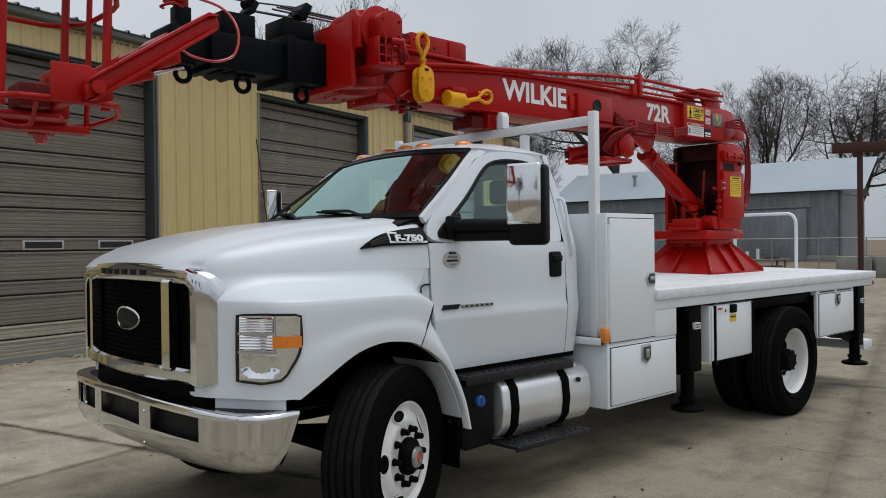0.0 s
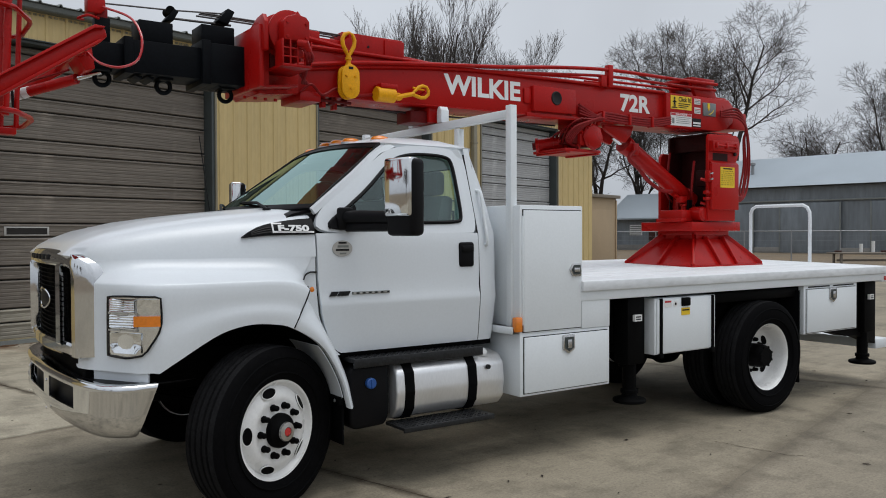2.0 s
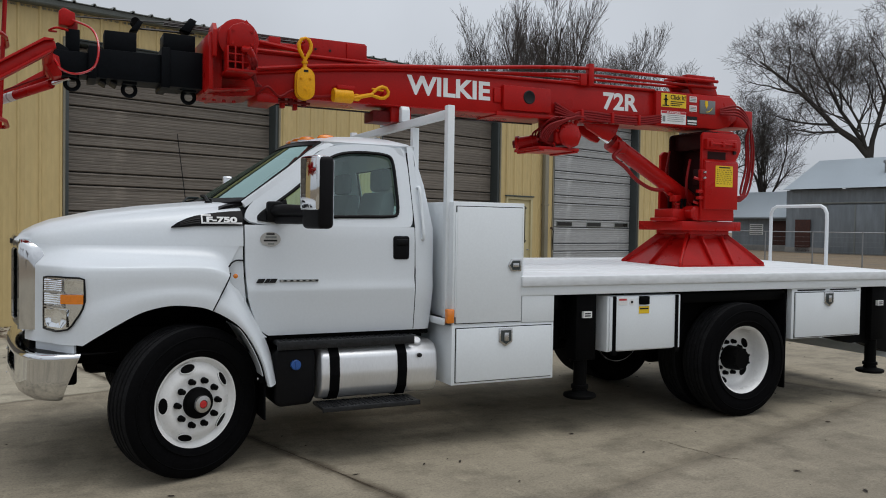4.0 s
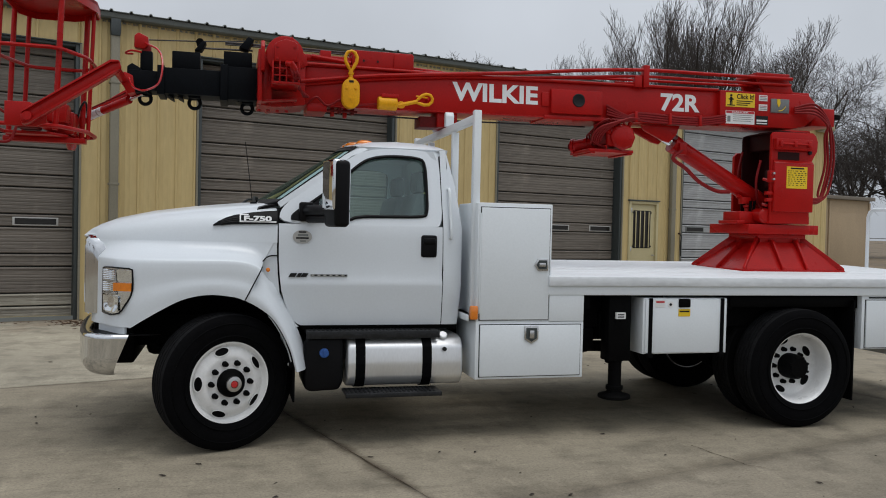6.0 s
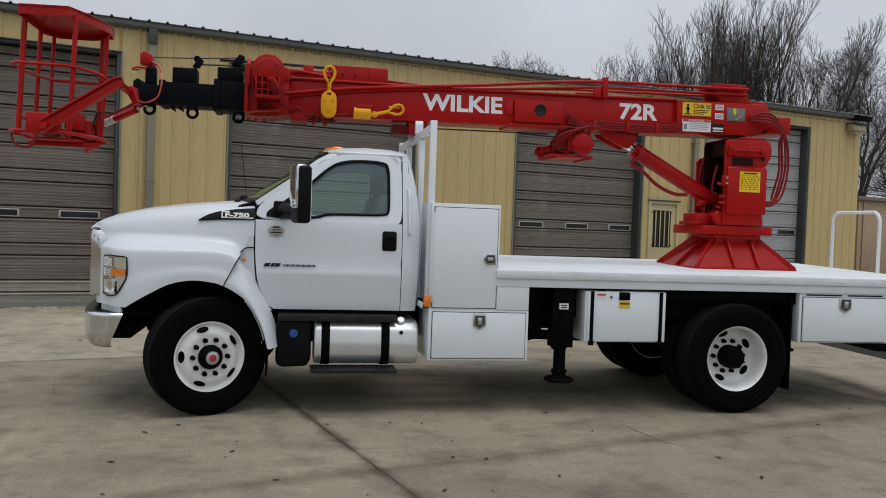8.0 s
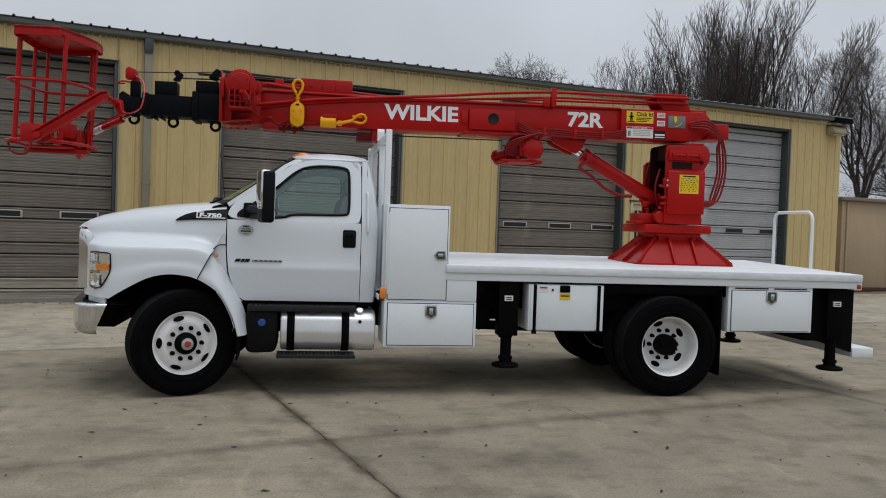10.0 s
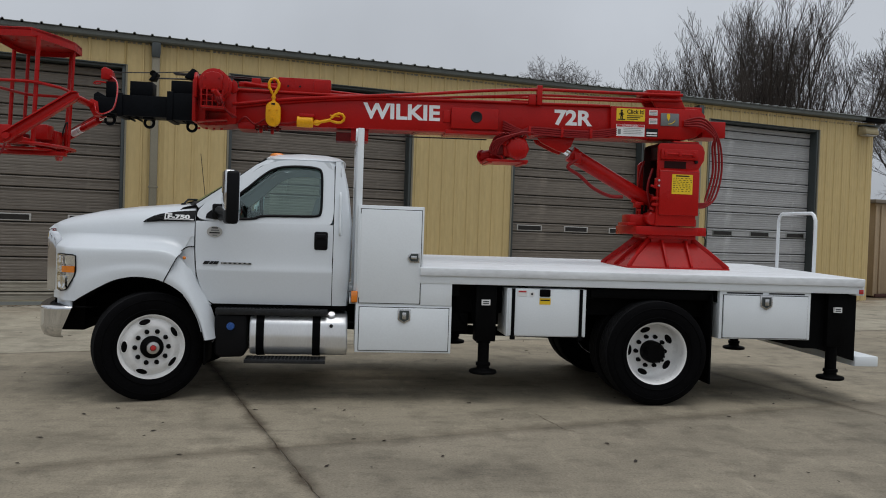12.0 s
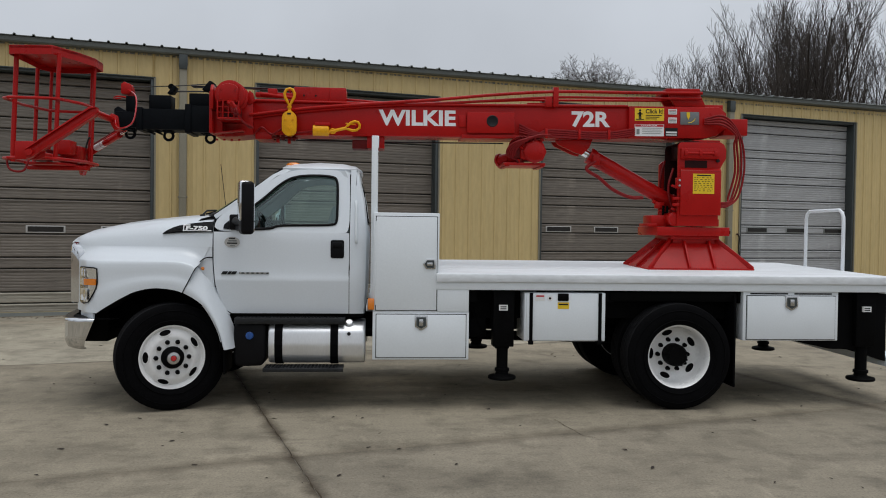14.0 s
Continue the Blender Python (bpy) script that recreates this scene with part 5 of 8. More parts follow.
def front_at(f, z, out=0.0):
    """A point of the white front corner: f from grille to fender."""
    pts = resample([(x, y, 0) for x, y in FRONT_PLAN], 21)
    i = min(19, int(f * 20))
    a, b = pts[i], pts[i + 1]
    p = a.lerp(b, f * 20 - i)
    d = (b - a).normalized()
    return Vector((p.x, p.y, z)) + Vector((d.y, -d.x, 0)) * out


def make_front():
    both("lower_valance", sheet([[front_at(i / 12, z, -0.03) for i in range(2, 10)] for z in (0.895, 0.97)], 0.02), WHITE, truck)
    # headlights
    for s in (-1, 1):
        fl = (lambda q: q) if s < 0 else mirror_y
        c = [(0.375, 1.05), (0.375, 1.22), (0.38, 1.392), (0.6, 1.397), (0.855, 1.392), (0.865, 1.25), (0.84, 1.18), (0.73, 1.06), (0.58, 1.04)]
        c = [(p.x, p.y) for p in resample([(f, z, 0) for f, z in c + c[:1]], 33)[:-1]]

        def shrunk(g):
            return [(0.62 + (f - 0.62) * g, 1.225 + (z - 1.225) * g) for f, z in c]
        body = sheet([[front_at(f, z, 0.004) for f, z in shrunk(g)] for g in (1.0, 0.8, 0.6, 0.4, 0.2, 0.02)], 0.0, closed=True)
        lamp = part("headlight", fl(body), REFLECTOR, truck, "clear headlight with an amber turn lamp")
        part("rim", fl(tube([front_at(f, z, 0.010) for f, z in c], 0.0065, 6, closed=True)), PLASTIC, lamp)
        am = sheet([[front_at(f, z, 0.030) for f in (0.66, 0.73, 0.79, 0.852)] for z in (1.225, 1.285)], 0.012)
        part("turn_lamp", fl(am), AMBER, lamp, "amber turn lamp")
        # two small reflector cells with level ribs
        for z0, z1, ribs in ((1.300, 1.380, 6), (1.212, 1.288, 5)):
            cell = []
            for k in range(2 * ribs + 1):
                z = z0 + (z1 - z0) * k / (2 * ribs)
                cell.append([front_at(f, z, 0.017 - 0.010 * (1 - ((f - 0.535) / 0.125) ** 2) + (0.006 if k % 2 else 0.0)) for f in (0.41, 0.45, 0.49, 0.535, 0.58, 0.62, 0.66)])
            part("reflector", fl(sheet(cell, 0.002)), FLUTE, lamp, "ribbed chrome reflector", 12)
        # bowl of the main beam
        bowl = []
        for k in range(9):
            z = 1.068 + 0.117 * k / 8
            bowl.append([front_at(f, z, 0.018 - 0.022 * max(0.0, 1 - ((f - 0.56) / 0.15) ** 2 - ((z - 1.135) / 0.075) ** 2) + 0.0012 * (i % 2)) for i, f in enumerate([0.41 + 0.02 * q for q in range(16)])])
        part("reflector", fl(sheet(bowl, 0.002)), FLUTE, lamp, "chrome main-beam bowl", 20)
        part("outer_reflector", fl(sheet([[front_at(f, z, 0.010 + 0.004 * (z > 1.34)) for f in (0.68, 0.74, 0.80, 0.85)] for z in (1.30, 1.34, 1.38)], 0.002)), FLUTE, lamp)
        for z in (1.195, 1.292):
            part("divider", fl(sheet([[front_at(f, q, 0.016) for f in (0.39, 0.52, 0.68)] for q in (z, z + 0.010)], 0.004)), STEEL, lamp)
        part("divider", fl(sheet([[front_at(f, q, 0.016) for f in (0.668, 0.676)] for q in (1.20, 1.29, 1.388)], 0.004)), STEEL, lamp)
        lens = sheet([[front_at(f, z, 0.024) for f, z in shrunk(g)] for g in (1.0, 0.8, 0.6, 0.4, 0.2, 0.02)], 0.0, closed=True)
        le = part("lens", fl(lens), LENS, lamp)
        le.visible_shadow = False

    # grille: chrome surround, centre and side openings, dark mesh
    def gx(y):
        a = abs(y)
        return -1.17 + 0.05 * (a / 0.57) ** 2 if a < 0.6 else lerp_at([(0.6, -1.117), (0.70, -1.112), (0.76, -1.106), (0.80, -1.092), (0.85, -1.0)], a)

    def bar(ys, z0, z1, out=0.0, bm=None):
        rows = [[Vector((gx(y) - out + (0.012 if k in (0, 3) else 0.0), y, z)) for y in ys] for k, z in enumerate((z0, z0 + 0.015, z1 - 0.015, z1))]
        return sheet(rows, 0.05, bm)
    outer = [(0.85, 1.03), (0.85, 1.2), (0.85, 1.4), (0.845, 1.50), (0.83, 1.57), (0.79, 1.615), (0.72, 1.636), (0.6, 1.648), (0.4, 1.657), (0.2, 1.662), (0, 1.664)]
    inner = [(0.735, 1.03), (0.735, 1.2), (0.735, 1.4), (0.735, 1.47), (0.732, 1.51), (0.72, 1.535), (0.69, 1.55), (0.6, 1.557), (0.4, 1.562), (0.2, 1.566), (0, 1.568)]
    outer = outer + [(-y, z) for y, z in outer[-2::-1]]
    inner = inner + [(-y, z) for y, z in inner[-2::-1]]
    ring = []
    for g, dx in ((0.0, 0.02), (0.0, -0.004), (0.12, -0.012), (0.5, -0.014), (0.8, -0.006), (0.95, 0.002), (1.0, 0.015), (1.01, 0.06)):
        ring.append([Vector((gx(a[0] + (b[0] - a[0]) * g) + dx, a[0] + (b[0] - a[0]) * g, a[1] + (b[1] - a[1]) * g)) for a, b in zip(inner, outer)])
    gr = part("grille", sheet(ring, 0.012), CHROME, truck, "chrome grille surround with a dark mesh and raised block name shapes")
    low = [-0.80, -0.76, -0.7, -0.6, -0.45, -0.3, -0.15, 0, 0.15, 0.3, 0.45, 0.6, 0.7, 0.76, 0.80]
    part("lower_bar", bar(low, 1.02, 1.10, 0.004), CHROME, gr)
    for sgn in (-1, 1):
        part("upright", bar([sgn * y for y in (0.50, 0.515, 0.535, 0.555, 0.57)], 1.08, 1.575, 0.032), CHROME, gr)
    for y0, y1 in ((-0.52, 0.52), (-0.74, -0.545), (0.545, 0.74)):
        k = max(3, int((y1 - y0) / 0.05))
        ys = [y0 + (y1 - y0) * i / k for i in range(k + 1)]
        part("mesh_back", sheet([[Vector((gx(y) + 0.045, y, z)) for y in ys] for z in (1.08, 1.33, 1.575)], 0.004), FRAMEBLACK, gr)
        b = bmesh.new()
        z = 1.11
        while z < 1.56:
            tube([Vector((gx(y) + 0.036, y, z)) for y in ys], 0.004, 4, b)
            z += 0.028
        for y in [y0 + 0.02 + 0.034 * i for i in range(int((y1 - y0) / 0.034))]:
            tube([Vector((gx(y) + 0.04, y, 1.09)), Vector((gx(y) + 0.04, y, 1.57))], 0.003, 4, b)
        part("mesh", b, FRAMEBLACK, gr)
    em = lathe([(0.0, 0.014), (0.6, 0.012), (0.85, 0.007), (1.0, 0)], Matrix.Translation((-1.145, 0, 1.338)) @ Matrix.Rotation(radians(-90), 4, "Y") @ Matrix.Diagonal((0.062, 0.15, 1, 1)), 32)
    e = part("emblem", em, INK, gr, "dark oval emblem with a chrome rim")
    part("emblem_rim", tube([Vector((-1.158 + 0.02 * math.cos(a) ** 2, 0.153 * math.cos(a), 1.338 + 0.064 * math.sin(a))) for a in [2 * math.pi * k / 32 for k in range(32)]], 0.007, 6, closed=True), CHROME, e)
    for k in range(6):
        y = -0.28 + 0.112 * k
        part("name_block", box(gx(y) - 0.019, gx(y) + 0.01, y - 0.03, y + 0.03, 1.595, 1.628, 0.003), INK, gr)

    # bumper
    plan = [(-0.745, 1.195), (-0.81, 1.205), (-0.88, 1.205), (-0.97, 1.18), (-1.045, 1.11), (-1.09, 1.0), (-1.130, 0.85), (-1.162, 0.64), (-1.187, 0.40), (-1.196, 0.275), (-1.20, 0.1)]
    line = [(x, -y) for x, y in plan] + [(x, y) for x, y in plan[::-1]]
    prof = [(0.897, 0.10), (0.906, 0.02), (0.898, 0.0), (0.882, -0.006), (0.862, -0.004), (0.735, -0.004), (0.69, -0.004), (0.65, 0.012), (0.615, 0.038), (0.595, 0.085)]
    b = bmesh.new()
    rows = []
    for x, y in line:
        d = Vector((x + 0.55, y * 0.8, 0)).normalized()
        row = []
        for z, inn in prof:
            zz = z + (0.012 * (1 - abs(y) / 1.2) if z < 0.6 else 0.030 * (1 - abs(y) / 1.2))
            cut = lerp_at([(-0.97, 0.0), (-0.88, 0.10), (-0.81, 0.26), (-0.745, 0.40)], x) * max(0.0, 0.89 - z)
            row.append(b.verts.new((x - d.x * inn - cut, y - d.y * inn, zz)))
        rows.append(row)
    for i in range(len(rows) - 1):
        ya, yb = line[i][1], line[i + 1][1]
        mid = abs(ya + yb) / 2
        for j in range(len(prof) - 1):
            slot = j == 4 and (mid < 0.27 or (0.39 <= min(abs(ya), abs(yb)) and max(abs(ya), abs(yb)) <= 0.86))
            if not slot:
                b.faces.new((rows[i][j], rows[i + 1][j], rows[i + 1][j + 1], rows[i][j + 1]))
    bmesh.ops.recalc_face_normals(b, faces=b.faces[:])
    bmesh.ops.solidify(b, geom=b.faces[:], thickness=0.012)
    bu = part("bumper", b, CHROME, truck, "wide chrome front bumper with three slots", 50)
    part("bumper_backing", sheet([[Vector((x + 0.05, y * 0.96, z)) for x, y in line[3:-3]] for z in (0.68, 0.88)]), INK, bu)
    for y in (-0.335, 0.335):
        part("bolt", lathe([(0.009, 0), (0.008, 0.004), (0, 0.005)], Matrix.Translation((-1.196, y, 0.845)) @ Matrix.Rotation(radians(-90), 4, "Y"), 12), CHROME, bu)
        part("bolt", lathe([(0.009, 0), (0.008, 0.004), (0, 0.005)], Matrix.Translation((-1.196, y, 0.67)) @ Matrix.Rotation(radians(-90), 4, "Y"), 12), CHROME, bu)
    # black sheet painting the dark reflection on the bumper's chrome top
    rows = [[Vector((x * 1.0 + 0.07 + d, y * 0.965, z)) for x, y in line[1:-1]] for d, z in ((0.0, 0.893), (0.06, 0.897), (0.22, 0.90))]
    part("dark_shelf", sheet(rows, 0.01), PLASTIC, bu)
    part("front_crossmember", box(-1.05, -0.75, -0.75, 0.75, 0.62, 1.02, 0.02), FRAMEBLACK, truck)


def make_mirror():
    for s in (-1, 1):
        fl = (lambda q: q) if s < 0 else mirror_y
        arm = tube(curve_points([(0.56, -1.0, 1.86), (0.60, -1.12, 1.865), (0.67, -1.28, 1.86), (0.72, -1.42, 1.86)], 4), 0.044, 10)
        tube(curve_points([(0.58, -1.0, 1.80), (0.63, -1.14, 1.80), (0.69, -1.30, 1.80), (0.735, -1.43, 1.80)], 4), 0.036, 10, arm)
        box(0.50, 0.62, -1.03, -0.98, 1.775, 1.93, 0.02, bm=arm)
        mi = part("door_mirror", fl(arm), PLASTIC, truck, "tall towing mirror with a chrome back cap")
        rot = Matrix.Translation((0.742, -1.478, 1.985)) @ Matrix.Rotation(radians(15), 4, "Z")
        lower = box(-0.062, 0.06, -0.130, 0.118, -0.25, 0.247, 0.035, rot, seg=3)
        part("shell", fl(lower), PLASTIC, mi)
        cap = box(-0.074, 0.022, -0.112, 0.122, -0.125, 0.252, 0.02, rot, seg=3)
        part("chrome_cap", fl(cap), CHROME, mi)
        part("glass", fl(box(0.058, 0.063, -0.105, 0.098, -0.12, 0.225, 0, rot)), MIRROR, mi)
        part("wide_glass", fl(box(0.058, 0.063, -0.105, 0.098, -0.225, -0.135, 0, rot)), MIRROR, mi)


def make_badges():
    st = lathe([(0, 0.003), (1, 0.002), (1, 0)], facing_near(0.53, -1.019, 1.652) @ Matrix.Diagonal((0.076, 0.054, 1, 1)), 32)
    b = part("door_sticker", st, FRAMEGREY, truck, "small oval white sticker with unreadable dark lines")
    for k, (w, h) in enumerate(((0.06, 0.012), (0.09, 0.015), (0.10, 0.013), (0.055, 0.011))):
        z = 1.69 - 0.024 * k
        part("print_line", box(0.53 - w / 2 + 0.008 * (k % 2), 0.53 + w / 2, -1.0235, -1.018, z - h / 2, z + h / 2), TRIM if k % 2 else INK, b)
    em = part("engine_badge", box(0.60, 0.895, -1.034, -1.014, 1.337, 1.355, 0.003), TRIM, truck, "long dark engine badge with raised bars")
    for k in range(12):
        part("badge_bar", box(0.608 + 0.024 * k, 0.624 + 0.024 * k, -1.0365, -1.03, 1.341, 1.351), INK if k % 2 else STEEL, em)
    for x, w in ((0.425, 0.05), (0.485, 0.03), (0.52, 0.045)):
        part("badge_bar", prism([(x, 1.332), (x + w, 1.332), (x + w + 0.018, 1.362), (x + 0.02, 1.362)], -1.037, -1.014, "y"), INK, em)
    both("grab_handle", tube(curve_points([(1.755, -0.89, 2.08), (1.755, -0.955, 2.06), (1.757, -0.99, 1.9), (1.76, -1.035, 1.69), (1.76, -1.0, 1.66)], 3), 0.013, 10), BOXWHITE, truck, "white grab handle")
    part("antenna", tube([(0.18, 0.62, 1.91), (0.10, 0.63, 2.55)], 0.004, 5), INK, truck)


def wheel(x, y, r, steer, dish, sgn):
    """A disc wheel with its tyre: local z points out from the truck's side."""
    m = Matrix.Translation((x, y, r)) @ Matrix.Rotation(radians(steer), 4, "Z") @ Matrix.Rotation(radians(90 if sgn < 0 else -90), 4, "X") @ Matrix.Scale(r / 0.525, 4)
    R = 0.525
    rim_r = 0.328
    if dish > 0:  # front: disc near the outer face
        prof = [(0.0, 0.155), (0.075, 0.155), (0.085, 0.148), (0.10, 0.125), (0.18, 0.122), (0.195, 0.128), (0.22, 0.124), (0.258, 0.105), (0.275, 0.085), (0.285, 0.095), (0.30, 0.118), (rim_r, 0.125), (rim_r, 0.112), (0.30, 0.10), (0.28, 0.05), (0.27, -0.12), (0.30, -0.125)]
        disc_h, bolt_r = 0.124, 0.155
        oval_r, oval_h = 0.247, 0.112
    else:  # rear: deep dish
        prof = [(0.0, -0.04), (0.07, -0.04), (0.105, -0.065), (0.165, -0.078), (0.18, -0.076), (0.21, -0.070), (0.24, -0.060), (0.262, -0.043), (0.276, -0.015), (0.285, 0.06), (0.290, 0.09), (0.302, 0.115), (rim_r, 0.128), (rim_r, 0.112), (0.305, 0.10), (0.285, 0.06), (0.275, -0.12), (0.30, -0.125)]
        disc_h, bolt_r = -0.076, 0.152
        oval_r, oval_h = 0.225, -0.063
    w = part("wheel", lathe(prof, m, 56), WHEELW, truck, "white steel disc wheel with a black tyre")
    # tyre with ribs and grooves
    tp = [(0.300, -0.10), (0.315, -0.124), (0.35, -0.142), (0.42, -0.150), (0.475, -0.145), (0.505, -0.132), (0.518, -0.118)]
    grooves = (-0.072, -0.026, 0.026, 0.072)
    crown = [(R - 0.004, -0.112)]
    for g in grooves:
        crown += [(R, g - 0.010), (R - 0.018, g - 0.007), (R - 0.018, g + 0.007), (R, g + 0.010)]
    crown += [(R - 0.004, 0.112)]
    tp2 = tp + [(R - 0.012, -0.105), (R - 0.03, -0.09), (R - 0.03, 0.09), (R - 0.012, 0.105)] + [(r0, -h) for r0, h in tp[::-1]]
    ty = part("tyre", lathe(tp2, m, 72), RUBBER, w, "black ribbed truck tyre", 28)
    # crown takes the lighter rubber that paints in the top light
    part("tread", lathe([(R - 0.007, -0.118)] + crown + [(R - 0.007, 0.118)], m, 72, cap=False), LITTREAD, ty, "ribbed tread in a rubber colour lightened as if lit from above", 28)
    part("brake_drum", lathe([(0, -0.17), (0.24, -0.17), (0.262, -0.15), (0.29, -0.135), (0.296, -0.10)], m, 40), FRAMEBLACK, w)
    for rr in (0.36, 0.455):
        part("sidewall_ring", lathe([(rr - 0.006, 0.145), (rr, 0.1535), (rr + 0.006, 0.145)], m, 72), RUBBER, w)
    # hand holes, studs and hub
    for k in range(5):
        a = 2 * math.pi * (k + 0.472) / 5
        mm = m @ Matrix.Rotation(a, 4, "Z") @ Matrix.Translation((oval_r, 0, oval_h))
        tilt = Matrix.Rotation(radians(-17 if dish < 0 else 32), 4, "Y")
        part("hand_hole", lathe([(0, 0.006), (1.0, 0.004), (1.0, -0.01)], mm @ tilt @ Matrix.Diagonal((0.031, 0.055, 1, 1)), 22), FRAMEBLACK, w)
        part("hole_lip", tube([mm @ tilt @ Vector((0.033 * math.cos(b), 0.057 * math.sin(b), 0.003)) for b in [2 * math.pi * j / 20 for j in range(20)]], 0.004, 5, closed=True), WHEELW, w)
    for k in range(10):
        a = 2 * math.pi * k / 10
        mm = m @ Matrix.Rotation(a, 4, "Z") @ Matrix.Translation((bolt_r, 0, disc_h))
        h = 0.042
        part("lug_nut", lathe([(0.023, 0), (0.023, 0.010), (0.019, 0.012), (0.018, h), (0.013, h + 0.006), (0, h + 0.007)], mm, 8), FRAMEBLACK, w)
    if dish > 0:
        part("hub", lathe([(0.108, 0.11), (0.108, 0.15), (0.102, 0.165), (0.075, 0.175), (0.06, 0.19), (0.052, 0.195), (0.0, 0.195)], m, 28), FRAMEBLACK, w)
        part("hub_ring", lathe([(0.062, 0.18), (0.058, 0.205), (0.03, 0.209), (0.026, 0.19)], m, 24), STEEL, w)
        part("hub_cap", lathe([(0.027, 0.19), (0.025, 0.207), (0.0, 0.210)], m, 24), REDLENS, w)
    else:
        part("hub", lathe([(0.112, -0.06), (0.112, 0.02), (0.105, 0.07), (0.09, 0.09), (0.085, 0.10), (0.0, 0.10)], m, 28), FRAMEBLACK, w)
        for k in range(8):
            a = 2 * math.pi * (k + 0.5) / 8
            part("hub_bolt", lathe([(0.012, 0), (0.012, 0.012), (0, 0.013)], m @ Matrix.Rotation(a, 4, "Z") @ Matrix.Translation((0.092, 0, 0.088)), 6), FRAMEBLACK, w)
    return w


def make_wheels():
    wheel(-0.055, -1.06, 0.525, 22, 1, -1)
    wheel(0.05, 1.06, 0.525, 16, 1, 1)
    for sgn in (-1, 1):
        wheel(5.04, sgn * 1.13, 0.542, 0, -1, sgn)
        wheel(5.04, sgn * 0.78, 0.542, 0, 1, sgn)
    part("front_axle", tube([(0, -0.92, 0.50), (0, -0.6, 0.46), (0, 0.6, 0.46), (0, 0.92, 0.50)], 0.06, 10), FRAMEBLACK, truck)
    ax = tube([(5.04, -0.9, 0.525), (5.04, 0.9, 0.525)], 0.085, 12)
    part("rear_axle", ax, FRAMEBLACK, truck)
    part("differential", lathe([(0, -0.2), (0.13, -0.17), (0.2, -0.06), (0.2, 0.06), (0.13, 0.17), (0, 0.2)], Matrix.Translation((5.0, 0, 0.53)) @ Matrix.Rotation(radians(90), 4, "Y"), 24), FRAMEBLACK, truck)
    both("leaf_spring", prism([(4.3, 0.80), (4.7, 0.70), (5.04, 0.66), (5.4, 0.70), (5.8, 0.80), (5.8, 0.76), (5.4, 0.64), (5.04, 0.58), (4.7, 0.64), (4.3, 0.76)], -0.5, -0.42, "y"), FRAMEBLACK, truck)
    both("front_spring", prism([(-0.6, 0.72), (-0.3, 0.64), (0, 0.6), (0.3, 0.64), (0.6, 0.72), (0.6, 0.68), (0.3, 0.58), (0, 0.54), (-0.3, 0.58), (-0.6, 0.68)], -0.5, -0.42, "y"), FRAMEBLACK, truck)
    both("frame_rail", box(-0.95, 7.25, -0.45, -0.37, 0.72, 0.98, 0.01), FRAMEBLACK, truck)
    for x in (-0.4, 0.6, 1.6, 2.6, 3.7, 4.6, 5.6, 6.6, 7.2):
        part("cross_member", box(x, x + 0.10, -0.40, 0.40, 0.76, 0.94), FRAMEBLACK, truck)
    part("engine", box(-0.7, 0.5, -0.36, 0.36, 0.62, 1.5, 0.06), FRAMEBLACK, truck)
    part("drive_shaft", tube([(0.9, 0, 0.66), (4.8, 0, 0.56)], 0.055, 10), FRAMEBLACK, truck)
    part("gearbox", box(0.5, 1.2, -0.22, 0.22, 0.52, 0.95, 0.05), FRAMEBLACK, truck)
    part("muffler", tube([(2.2, 0.62, 0.62), (3.2, 0.62, 0.62)], 0.14, 16), STEEL, truck)


